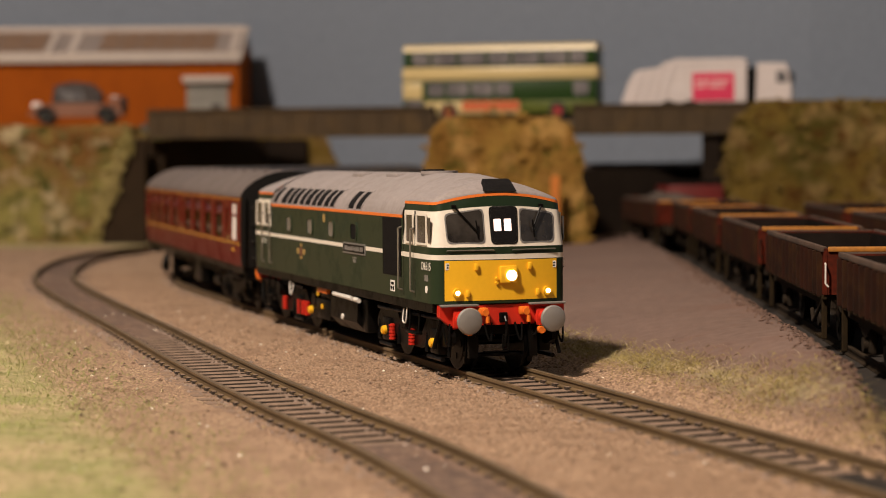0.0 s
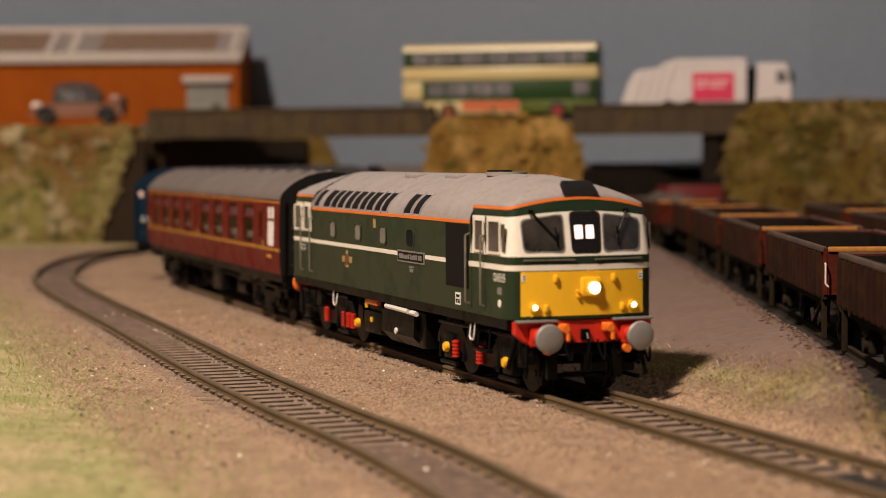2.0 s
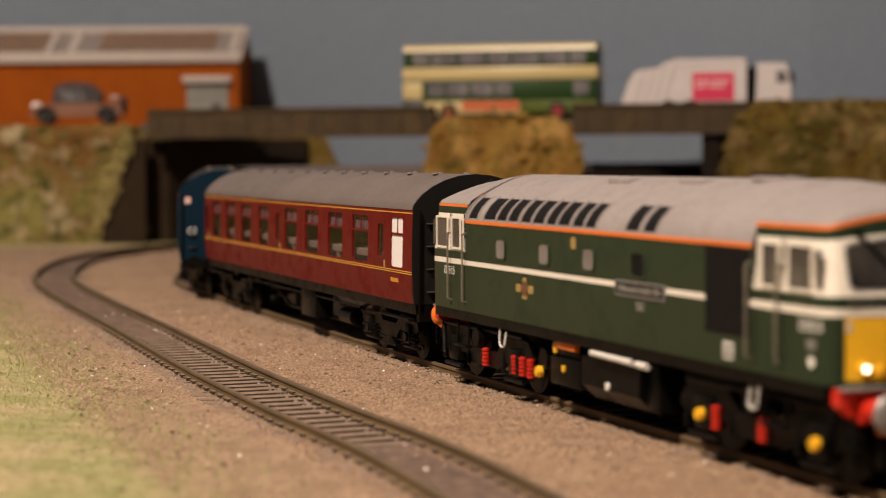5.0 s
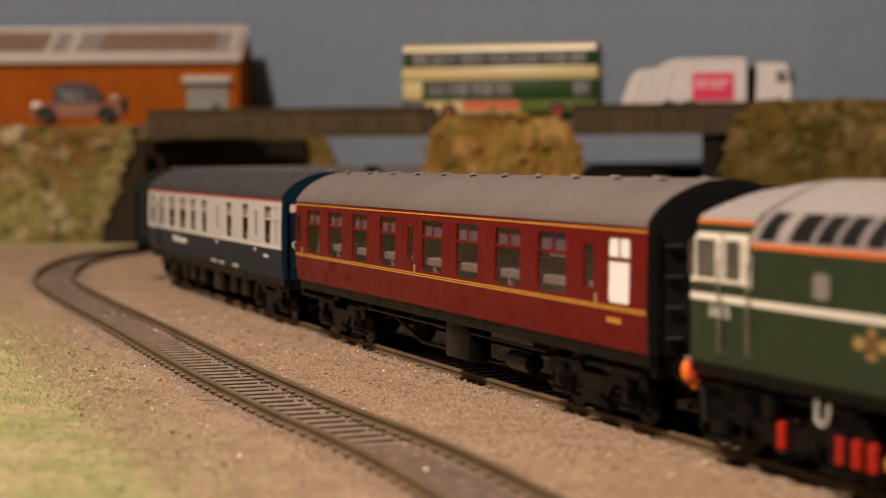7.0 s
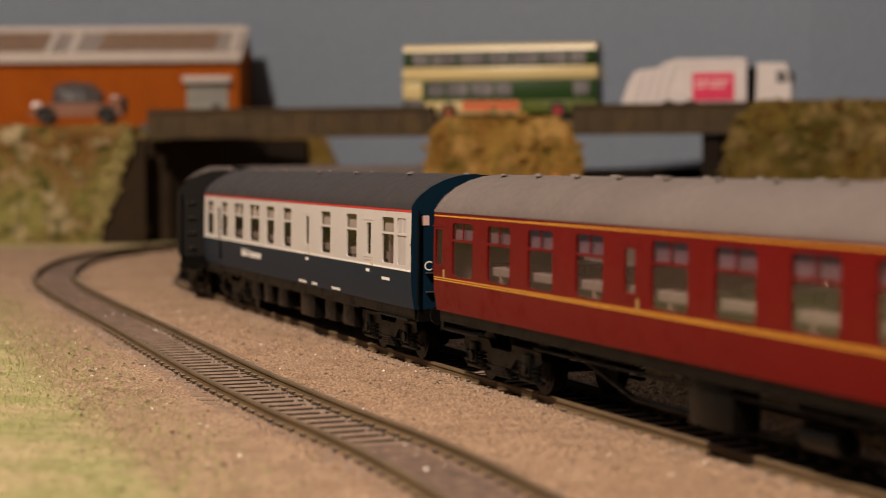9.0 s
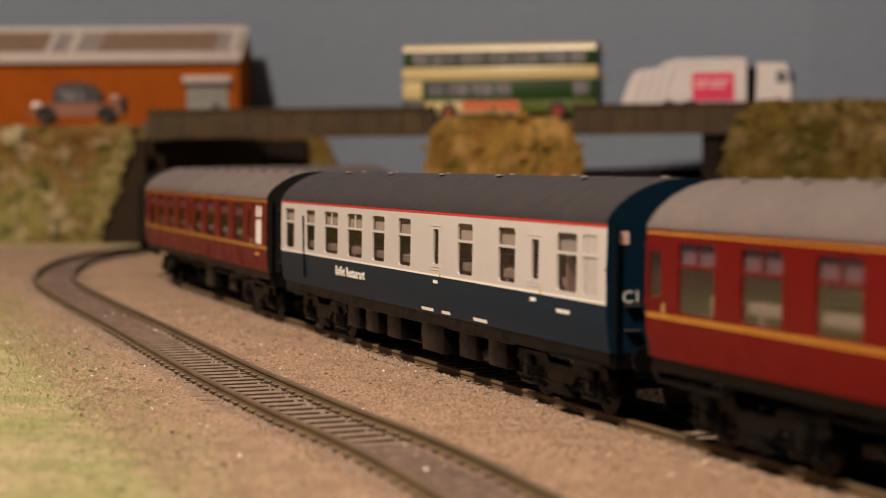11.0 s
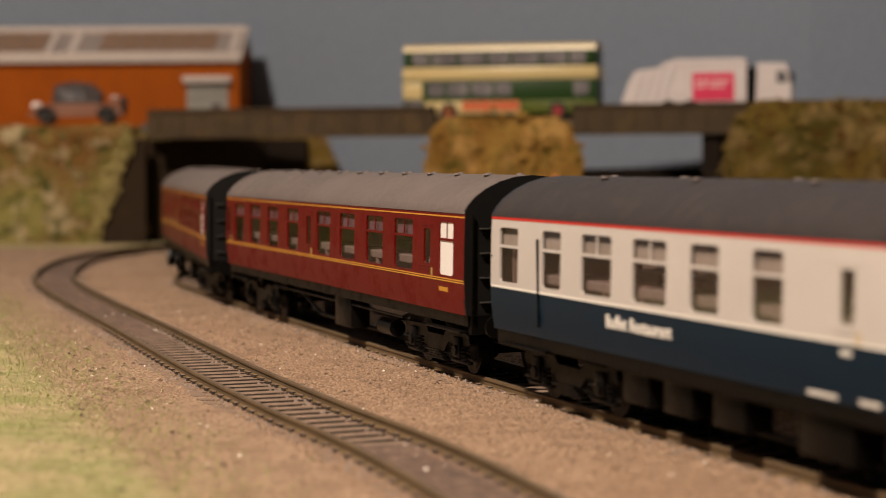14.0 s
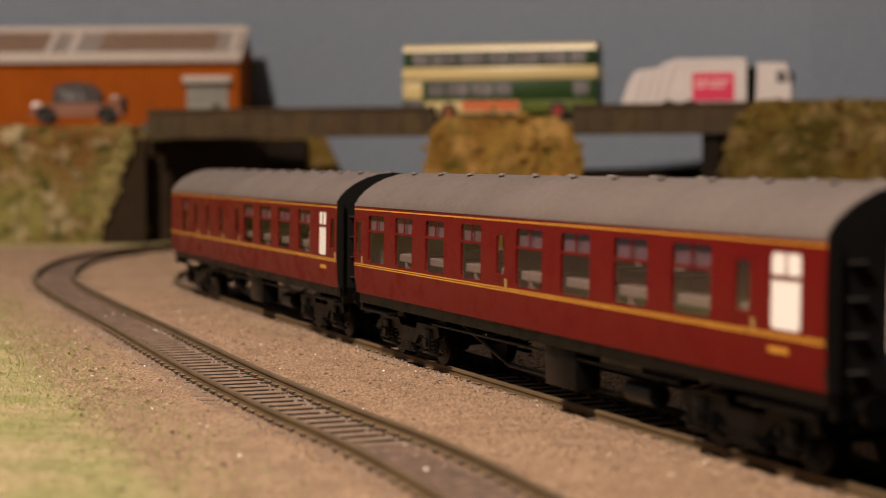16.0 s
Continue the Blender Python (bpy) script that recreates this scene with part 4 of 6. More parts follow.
def make_loco():
    t = thing("diesel_locomotive", "two-tone green diesel locomotive model with a yellow front panel", "locomotive")
    for s in (-1, 1):
        part("body_side", box(bm_new(), -69.5, 69.5, s * 18.4 - (0.9 if s > 0 else 0), s * 18.4 + (0 if s > 0 else 0.9), 17.6, 39.3), GREEN, t, smooth=0)
        bm = bm_new()
        side_patch(bm, -69.4, 14.6, 28.85, 29.95, 18.4, s, 0, 0.08)
        side_patch(bm, 36.6, 69.4, 28.85, 29.95, 18.4, s, 0, 0.08)
        part("waist_stripe", bm, CREAM, t, "ivory waist stripe", 0)
        part("gutter_line", side_patch(bm_new(), -69.4, 69.4, 38.95, 39.75, 18.35, s, 0, 0.22), ORANGE, t, "orange line under the roof", 0)
        part("solebar", box(bm_new(), -92, 92, s * 17.4 - 0.6, s * 17.4 + 0.6, 15.2, 17.58, 0.1), BLACK, t, smooth=0)
        for x0 in (-50.4, -25.2, -2.0, 21.4):
            w = part("body_window", side_patch(bm_new(), x0 + 0.6, x0 + 6.2, 31.4, 36.0, 18.38, s, 1.2, 0.06), GRILLE if x0 > 20 else BODYPANE, t, smooth=0)
            a, b = rounded(x0, x0 + 6.8, 30.9, 36.5, 1.6), rounded(x0 + 0.7, x0 + 6.1, 31.5, 35.9, 1.2)
            bm = bm_new()
            loft(bm, [[(u, s * y, v) for u, v in o] for o, y in ((a, 18.4), (a, 18.62), (b, 18.62), (b, 18.42))], True)
            part("window_frame", bm, GREEN, w)
        bm = side_patch(bm_new(), 52.3, 68.4, 23.2, 38.7, 18.4, s, 0, 0.1)
        gr = part("radiator_grille", bm, GRILLE, t, "black radiator grille", 0)
        bm = bm_new()
        for k in range(15):
            side_patch(bm, 52.8, 67.9, 23.7 + k * 1.0, 24.0 + k * 1.0, 18.5, s, 0, 0.05)
        part("louvres", bm, GRILLE, gr, kind="stuff", smooth=0)
        plate = part("nameplate", side_patch(bm_new(), 14.8, 36.4, 27.3, 30.4, 18.4, s, 0.15, 0.3), DULL, t, "dark nameplate with pale lettering bars", 0)
        part("plate_field", side_patch(bm_new(), 15.3, 35.9, 27.7, 30.0, 18.68, s, 0, 0.06), BLACK, plate, smooth=0)
        bm = bm_new()
        x = 16.4
        for w in (0.7, 0.7, 1.4, 1.0, 1.0, 1.0, 1.2, 0, 0.9, 1.0, 1.3, 0.5, 0.8, 0, 1.3, 1.3):
            if w:
                side_patch(bm, x, x + w, 28.2, 29.5 - 0.25 * (w == 1.0), 18.72, s, 0, 0.07)
            x += w + 0.25 if w else 0.5
        part("lettering_bars", bm, DULL, plate, kind="stuff", smooth=0)
        bm = bm_new()
        side_patch(bm, 23.6, 27.6, 26.0, 26.4, 18.4, s, 0, 0.06)
        side_patch(bm, 24.2, 27.0, 24.8, 25.8, 18.4, s, 0.2, 0.06)
        part("small_badge", bm, DULL, t, smooth=0)
        bm = cyl(bm_new(), (-32.5, s * 18.45, 25.4), "y", 1.7, 0.14, 20)
        crest = part("crest", bm, CRESTRED, t, "small red and gold crest", 0)
        for dx, dz, wx, wz in ((-3.5, 0, 1.4, 0.9), (3.5, 0, 1.4, 0.9), (0, 2.0, 1.0, 0.5), (0, -1.9, 1.4, 0.4)):
            bm = side_patch(bm_new(), -32.5 + dx - wx, -32.5 + dx + wx, 25.4 + dz - wz, 25.4 + dz + wz, 18.4, s, min(wx, wz) * 0.6, 0.1)
            part("crest_wing", bm, GOLD, crest, smooth=0)
        part("warning_label", side_patch(bm_new(), -7.2, -4.8, 35.5, 37.9, 18.4, s, 0, 0.06), GOLD, t, smooth=0)
        bm = side_patch(bm_new(), 59.0, 62.6, 18.9, 21.9, 18.4, s, 0.1, 0.06)
        lab = part("data_panel", bm, WHITE, t, "small white data panel", 0)
        bm = bm_new()
        side_patch(bm, 59.4, 60.6, 19.3, 20.3, 18.45, s, 0, 0.05)
        side_patch(bm, 61.0, 62.2, 19.3, 20.3, 18.45, s, 0, 0.05)
        side_patch(bm, 59.6, 62.0, 20.7, 21.4, 18.45, s, 0, 0.05)
        part("data_marks", bm, GRILLE, lab, smooth=0)
        # battery box, fuel tank and piping under the body
        bm = bm_new()
        prism(bm, [(s * 8, 13.0), (s * 16.2, 13.0), (s * 16.4, 7.0), (s * 13.2, 4.0), (s * 8, 4.0)], "x", -6.5, 21.0)
        part("fuel_tank", bm, BLACK, t, smooth=0)
        bm = cyl(bm_new(), (6.7, s * 16.5, 7.8), "y", 0.85, 0.5, 14)
        part("filler_cap", bm, WHITE, t, "white filler cap")
        bm = box(bm_new(), -24, -8.2, s * 12 - 4, s * 12 + 4, 5.2, 11.4, 0.4)
        box(bm, -22, -10, s * 13 - 2, s * 13 + 2, 11.4, 15.0, 0.3)
        cyl(bm, (-29, s * 12.5, 10), "y", 2.4, 6, 16)
        part("equipment_box", bm, BLACK, t)
        part("sand_box", box(bm_new(), 21.5, 27, s * 12 - 3, s * 12 + 3, 4.5, 14, 0.4), BLACK, t)
        bm = rod(bm_new(), (1.5, s * 17.6, 14.3), (20.5, s * 17.6, 14.1), 0.7)
        rod(bm, (22.5, s * 17.6, 14.0), (27.2, s * 17.6, 13.9), 0.7)
        part("white_pipe", bm, PIPE, t, "white painted air pipe")
        bm = box(bm_new(), -18.6, -8.5, s * 16.4 - 0.7, s * 16.4 + 0.7, 13.4, 15.0, 0.3)
        rod(bm, (-12, s * 16.4, 14.4), (-9, s * 16.4, 15.9), 0.5)
        part("jumper_fitting", bm, HOSE, t, "orange fitting")
        bm = box(bm_new(), -20.6, -19.2, s * 16.5 - 0.3, s * 16.5 + 0.3, 12.2, 14.6, 0.1)
        box(bm, -16.2, -15.2, s * 16.4 - 0.3, s * 16.4 + 0.3, 8.4, 9.8, 0.1)
        part("warning_tag", bm, YELLOW, t)
        for x in (-90.0, 84.2):
            letters("fleet_number", "D6515", 2.9, WHITE, t, side_m(x + 4.3 if x > 0 else x + 9.5, s * 18.46, 26.95, s), 0.02, 0.92)
        part("depot_badge", cyl(bm_new(), (88.6, s * 18.45, 21.1), "y", 0.95, 0.1, 20), WHITE, t, smooth=0)
        part("works_plate", side_patch(bm_new(), 87.2, 89.9, 23.2, 24.8, 18.4, s, 0.2, 0.06), DULL, t, smooth=0)
    part("underframe", box(bm_new(), -92, 92, -16.8, 16.8, 14.9, 17.6, 0.1), BLACK, t, smooth=0)
    # main roof with its panels, hatches and side vents
    bm = bm_new()
    loft(bm, [roof_ring(x) for x in (-69.5, -35, 0, 35, 69.5)])
    roof = part("roof", bm, ROOFGREY, t, "grey roof with panel joints", 50)
    ends = [(-67.0, -61.5), (-57.2, -50.0), (-49.0, -43.2), (-42.2, -36.4), (-34.6, -29.0), (-27.8, -21.6), (-20.2, -15.0), (-14.0, -8.0), (-6.4, -1.0), (0.0, 5.0), (19.2, 24.9), (27.0, 32.2)]
    zs = [40.3, 41.2, 42.2, 43.2, 44.2, 45.1]
    for s in (-1, 1):
        for x0, x1 in ends:
            bm = bm_new()
            loft(bm, [[(x, s * (roof_y(z) + 0.07), z + 0.03) for z in zs] for x in (x0, x1)])
            v = part("roof_vent", bm, GRILLE, roof, "dark mesh air vent", 50)
        bm = bm_new()
        for x0, x1 in ends:
            for x in (x0 - 0.3, x1 + 0.3):
                loft(bm, [[(x + dx, s * (roof_y(z) + dy), z + 0.04) for z in [39.9] + zs + [45.6]] for dx, dy in ((-0.25, 0.02), (-0.2, 0.3), (0.2, 0.3), (0.25, 0.02))])
        part("vent_frames", bm, ROOFGREY, roof, kind="stuff", smooth=0)
    bm = cyl(bm_new(), (47, 0, 50.6), "z", 5.2, 1.0, 28)
    for x, y in ((-20, 5.5), (-8, -5.5), (8, 6.0), (24, -5.0)):
        box(bm, x - 5, x + 5, y - 1.6, y + 1.6, 48.8, 50.2, 0.3)
    part("roof_hatch", bm, ROOFGREY, roof)
    bm = cyl(bm_new(), (46, -1.5, 51.3), "z", 3.2, 0.5, 20)
    part("exhaust_port", bm, GRILLE, roof)
    make_cab(t, Matrix.Identity(4))
    make_cab(t, Matrix.Rotation(math.pi, 4, "Z"))
    b1, b2 = loco_bogie(t, 66), loco_bogie(t, -66)
    b1.location, b2.location = (0.066, 0, 0), (-0.066, 0, 0)
    wheels = add_wheels(b1, 40, 7.1, WHEEL_LOCO) + add_wheels(b2, 40, 7.1, WHEEL_LOCO)
    return t, [(b1, 66), (b2, -66)], wheels


# --- coaches
def tumble(z):
    """Half width of a coach body side at a height."""
    return 17.9 - 0.9 * max(0.0, (24.5 - z) / 10) ** 2 - 0.35 * max(0.0, (z - 26) / 14) ** 2


def coach_panel(bm, x0, x1, z0, z1, side, thick=0.7, out=0.0):
    n = max(1, int((z1 - z0) / 3))
    rings = []
    for k in range(n + 1):
        z = z0 + (z1 - z0) * k / n
        y = tumble(z) + out
        rings.append([(x0, side * y, z), (x1, side * y, z), (x1, side * (y - thick), z), (x0, side * (y - thick), z)])
    return loft(bm, rings, True, True)


COACH_ROOF = [(17.65, 41.1), (17.5, 41.8), (16.6, 43.3), (14.8, 45.2), (12.0, 47.2), (8.4, 48.9), (4.4, 50.0), (0, 50.4)]


def coach_roof_ring(x):
    return [(x, y, z) for y, z in COACH_ROOF] + [(x, -y, z) for y, z in COACH_ROOF[-2::-1]]


ROOF_VENT = None
SEAT_ME = mesh_of("seat", box(box(bm_new(), -3.4, 3.4, -4.8, 4.8, 0, 5.4, 0.6), -0.9, 0.9, -4.8, 4.8, 5.4, 12.6, 0.6), SEAT, 35)
TABLE_ME = mesh_of("table", box(bm_new(), -8.55, 8.55, -4.3, 4.3, -1.6, 0.5, 0.3), TABLE)


def roof_vent_mesh():
    bm = bm_new()
    cyl(bm, (0, 0, 0.3), "z", 0.7, 0.8, 10)
    cyl(bm, (0, 0, 0.75), "z", 1.15, 0.4, 12, 0.8)
    return mesh_of("roof_ventilator", bm, COACHROOF, 35)


def coach_bogie(coach):
    bm = bm_new()
    box(bm, -24, 24, -5, 5, 8.5, 12, 0.3)
    for s in (-1, 1):
        y = s * 12.6
        prism(bm, [(-25, 8.4), (-24, 10.6), (-8, 10.8), (-6, 9.0), (6, 9.0), (8, 10.8), (24, 10.6), (25, 8.4), (23, 7.4), (9, 7.6), (6, 5.0), (-6, 5.0), (-9, 7.6), (-23, 7.4)], "y", y - 0.7, y + 0.7)
        for x in (-17, 17):
            box(bm, x - 2.2, x + 2.2, y - 0.6, y + 1.5 if s > 0 else y + 0.6, 4.4, 9.6, 0.3) if s > 0 else box(bm, x - 2.2, x + 2.2, y - 1.5, y + 0.6, 4.4, 9.6, 0.3)
            cyl(bm, (x, y + s * 1.7, 6.2), "y", 1.4, 0.8, 12)
            for dx in (-4.2, 4.2):
                for k in range(4):
                    cyl(bm, (x + dx, y + s * 0.5, 4.2 + k * 1.0), "z", 1.1, 0.55, 10)
            box(bm, x - 6.2, x + 6.2, y - 0.5, y + 0.9, 2.9, 3.7, 0.15)
        for k in range(4):
            box(bm, -7 + k * 1.2, 7 - k * 1.2, y + s * 0.6 - 0.5, y + s * 0.6 + 0.5, 2.6 + k * 0.62, 3.1 + k * 0.62)
        rod(bm, (-26, y, 4.6), (26, y, 4.6), 0.35)
    return part("bogie", bm, BLACK, coach, "black bogie with springs and axleboxes")


def coach_window(coach, x0, x1, side, frame_mat, pane, kind, lower=25.9, upper=39.0):
    """One window: a frame with rounded corners, a bar across it and its glazing."""
    z0, z1 = (27.6, 37.0) if kind == "narrow" else (lower, upper)
    r = 0.35 if kind == "narrow" else 1.0
    inner = rounded(x0 + 0.3, x1 - 0.3, z0 + 0.3, z1 - 0.3, r)
    outer = rounded(x0, x1, z0, z1, 0.02)
    bm = bm_new()
    loft(bm, [[(u, side * (tumble(v) + o), v) for u, v in ring] for ring, o in ((outer, 0.01), (inner, 0.03), (inner, -0.55))], True)
    if kind != "narrow":
        zb = 34.4
        coach_panel(bm, x0 + 0.3, x1 - 0.3, zb - 0.3, zb + 0.3, side, 0.4, 0.0)
        if kind in ("wide", "frost"):
            coach_panel(bm, (x0 + x1) / 2 - 0.22, (x0 + x1) / 2 + 0.22, zb, z1 - 0.3, side, 0.3, -0.08)
    w = part("window", bm, frame_mat, coach, smooth=30)
    bm = bm_new()
    q = [(x0 + 0.1, z0 + 0.1), (x1 - 0.1, z0 + 0.1), (x1 - 0.1, z1 - 0.1), (x0 + 0.1, z1 - 0.1)]
    bm.faces.new([bm.verts.new((u, side * (tumble(v) - 0.2), v)) for u, v in q])
    g = part("pane", bm, pane, w, "frosted white pane" if pane is FROST else "pale curtained pane" if pane is CURTAIN else "", smooth=0)
    if pane not in (FROST, CURTAIN):
        g.visible_shadow = False
    if kind not in ("narrow", "frost"):
        # pleated curtain behind the top of the window
        bm = bm_new()
        n = max(6, int((x1 - x0) / 0.45))
        rows = []
        for z in (34.2, 38.9):
            rows.append([(x0 + (x1 - x0) * i / n, side * (tumble(z) - 1.0 - 0.3 * (i % 2)), z) for i in range(n + 1)])
        part("curtain", loft(bm, rows), PLEAT if frame_mat is not MAROON else DARKPLEAT, w, "pleated curtain behind the glass", 0)
    return w


def make_coach(label, windows, upper, lower, roof_mat, livery, end_mat, ventilators, group="coaches of the train"):
    t = thing("passenger_coach", label, "coach", group)
    hl, sill, foot = 127.0, 25.9 if livery == "blue" else 25.2, 14.9 if livery == "blue" else 16.3
    for s in (-1, 1):
        wl = sorted(windows)
        bm = bm_new()
        coach_panel(bm, -hl, hl, foot, 25.0 if livery == "blue" else sill, s)
        part("lower_side", bm, lower, t, smooth=30)
        bm = bm_new()
        if livery == "blue":
            coach_panel(bm, -hl, hl, 25.0, 25.9, s)
        coach_panel(bm, -hl, hl, 39.0, 41.1, s)
        edges = [-hl] + [v for w in wl for v in (w[0], w[1])] + [hl]
        for a, b in zip(edges[::2], edges[1::2]):
            if b - a > 0.05:
                coach_panel(bm, a, b, sill, 39.0, s)
        for x0, x1, k in wl:
            if k == "narrow":
                coach_panel(bm, x0, x1, sill, 27.6, s)
                coach_panel(bm, x0, x1, 37.0, 39.0, s)
        part("upper_side", bm, upper, t, smooth=30)
        for x0, x1, k in wl:
            coach_window(t, x0, x1, s, upper if livery == "blue" else MAROON, (FROST if livery == "maroon" else CURTAIN) if k == "frost" else clear_pane(), k, sill)
        bm = bm_new()
        if livery == "maroon":
            coach_panel(bm, -hl + 0.2, hl - 0.2, 40.05, 40.4, s, 0.2, 0.07)
            part("cantrail_lining", bm, LINING, t, "gold lining below the roof", 30)
            bm = bm_new()
            coach_panel(bm, -hl + 0.2, hl - 0.2, 24.55, 24.85, s, 0.2, 0.07)
            coach_panel(bm, -hl + 0.2, hl - 0.2, 24.0, 24.3, s, 0.2, 0.07)
            part("waist_lining", bm, LINING, t, "double gold waist lining", 30)
            bm = bm_new()
            for k in range(5):
                coach_panel(bm, 108.6 + k * 1.35, 109.7 + k * 1.35, 21.4, 22.5, s, 0.2, 0.06)
            part("number_bars", bm, LINING, t, smooth=0)
        else:
            coach_panel(bm, -hl + 0.1, hl - 0.1, 40.5, 41.05, s, 0.2, 0.09)
            part("cantrail_line", bm, REDLINE, t, "thin red line below the roof", 30)
            bm = bm_new()
            coach_panel(bm, -hl + 0.1, hl - 0.1, 24.75, 25.25, s, 0.2, 0.06)
            part("waist_line", bm, WHITE, t, "thin white waist line", 30)
            letters("coach_name", "Buffet Restaurant", 3.8, WHITE, t, side_m(-50.3, s * 17.92, 21.4, s), 0.03, 1.08, 0.09)
            bm = bm_new()
            for x, z, w in ((24, 23.3, 3.2), (88.5, 23.3, 3.2), (105, 21.8, 7), (16, 15.8, 9), (30, 15.8, 6), (54, 15.8, 9)):
                coach_panel(bm, x - w / 2, x + w / 2, z - 0.35, z + 0.45, s, 0.2, 0.06)
            part("stencil_bars", bm, WHITE, t, smooth=0, kind="stuff")
            part("door_rail", rod(bm_new(), (-99, s * 18.2, 36.8), (-99, s * 17.9, 17.4), 0.3), BLACK, t)
        # door hinges and handles beside narrow windows
        for x0, x1, k in wl:
            if k == "narrow":
                bm = bm_new()
                for z in (26.4, 27.2, 37.6):
                    coach_panel(bm, x0 - 2.0, x1 + 1.5, z - 0.12, z + 0.12, s, 0.25, 0.12)
                part("door_hinge", bm, upper, t, smooth=0)
                part("door_handle", coach_panel(bm_new(), x1 + 0.6, x1 + 1.6, 24.9, 26.9, s, 0.25, 0.2), GOLD if livery == "maroon" else CREAMHANDLE, t, smooth=0)
        part("solebar", box(bm_new(), -hl + 1, hl - 1, s * 15.9 - 0.7, s * 15.9 + 0.7, foot - 2.8, foot - 0.05, 0.1), BLACK, t, smooth=0)
        part("battery_box", box(bm_new(), 5, 22, s * 12.0 - 3.0, s * 12.0 + 3.0, 4.4, 13.2, 0.4), BLACK, t)
        if livery == "blue":
            for x in (-58, -40, -20, 38, 58):
                part("equipment_box", box(bm_new(), x - 6, x + 6, s * 11.5 - 3, s * 11.5 + 3, 5.0, 13.2, 0.4), BLACK, t)
        bm = bm_new()
        for a, b in (((-62, 12), (-30, 4.6)), ((-30, 4.6), (30, 4.6)), ((30, 4.6), (62, 12))):
            rod(bm, (a[0], s * 9, a[1]), (b[0], s * 9, b[1]), 0.6)
        rod(bm, (-70, s * 14.5, 11.5), (70, s * 14.5, 11.5), 0.35)
        cyl(bm, (48, s * 11, 7.0), "x", 2.4, 12, 14)
        part("truss", bm, BLACK, t)
        for x in (-hl + 17, hl - 17):
            part("footboard", box(bm_new(), x - 13, x + 13, s * 16.6 - 1.0, s * 16.6 + 1.0, 11.6, 12.2, 0.1), BLACK, t, smooth=0)
    bm = bm_new()
    loft(bm, [coach_roof_ring(x) for x in (-hl, -60, 0, 60, hl)])
    loft(bm, [[(x, y * 1.006, z + 0.05) for x, y, z in coach_roof_ring(xx)[:2]] for xx in (-hl, hl)])
    roof = part("roof", bm, roof_mat, t, "weathered curved coach roof", 50)
    for x, y in ventilators:
        z = 50.2 - 0.022 * y * y
        v = share("roof_ventilator", ROOF_VENT, roof, mmpose(x, y, z))
    for e in (-1, 1):
        bm = bm_new()
        out = [(tumble(z), z) for z in (foot, 20, 25, 32, 41.1)] + [(y, z) for y, z in COACH_ROOF[1:]]
        ring = out + [(-y, z) for y, z in out[-2::-1]]
        prism(bm, ring, "x", e * (hl - 0.9), e * (hl + 0.05))
        end = part("end_panel", bm, end_mat, t, smooth=30)
        bm = bm_new()
        box(bm, min(e * hl, e * (hl + 4.6)), max(e * hl, e * (hl + 4.6)), -6.2, 6.2, 15.5, 43.0, 0.7)
        for k in range(3):
            xx = e * (hl + 1.0 + k * 1.3)
            box(bm, xx - 0.25, xx + 0.25, -6.8, 6.8, 15.2, 43.6, 0.2)
        part("gangway", bm, BLACK, end, "black corridor gangway bellows")
        for s in (-1, 1):
            for z in (19.5, 24.5) if livery == "blue" else (19.5, 25.5, 31.5, 37.5):
                bm = box(bm_new(), min(e * (hl + 0.05), e * (hl + 1.2)), max(e * (hl + 0.05), e * (hl + 1.2)), s * 12.2 - 1.6, s * 12.2 + 1.6, z - 0.15, z + 0.15)
                part("end_step", bm, STEPEDGE, end, "worn grey end step", smooth=0)
            part("end_handrail", rod(bm_new(), (e * (hl + 0.8), s * 16.2, 16), (e * (hl + 0.8), s * 15.8, 41), 0.3), BLACK, end)
        if livery == "blue":
            for s in (-1, 1):
                bm = box(bm_new(), min(e * hl, e * (hl + 0.2)), max(e * hl, e * (hl + 0.2)), s * 13.8 - 1.1, s * 13.8 + 1.1, 37.0, 39.6, 0.05)
                part("warning_label", bm, mat("pale_warning_label", (0.75, 0.5, 0.46), (0.7, 0.45, 0.4), rough=0.5), end, smooth=0)
                letters("coach_letters", "C1", 3.6, WHITE, end, Matrix.Translation((e * (hl + 0.12) * MM, s * 12.2 * MM, 0.0262)) @ Matrix.Rotation(math.pi / 2 * e, 4, "Z") @ Matrix.Rotation(math.pi / 2, 4, "X"), 0.03)
        for s in (-1, 1):
            bm = cyl(bm_new(), (e * (hl + 2.0), s * 11.35, 13.7), "x", 1.2, 4.4, 14)
            cyl(bm, (e * (hl + 4.6), s * 11.35, 13.7), "x", 2.8, 0.9, 20)
            part("buffer", bm, BLACK, t)
        part("headstock", box(bm_new(), min(e * (hl - 2), e * hl), max(e * (hl - 2), e * hl), -16, 16, 11.6, foot - 0.05, 0.1), BLACK, t, smooth=0)
        bm = box(bm_new(), min(e * 100, e * (hl + 5.5)), max(e * 100, e * (hl + 5.5)), -1.4, 1.4, 7.0, 8.4, 0.3)
        part("coupling", bm, BLACK, t)
    part("floor_pan", box(bm_new(), -hl + 1, hl - 1, -16.2, 16.2, 16.2, 16.6), INNER, t, smooth=0)
    for k in range(13):
        x = -104 + k * 17.2
        for y in (-11.3, 10.4):
            share("seat", SEAT_ME, t, mmpose(x, y, 16.6))
    for k in range(12):
        x = -95.4 + k * 17.2
        for y in (-11.9, 11.0):
            share("table", TABLE_ME, t, mmpose(x, y, 28.4))
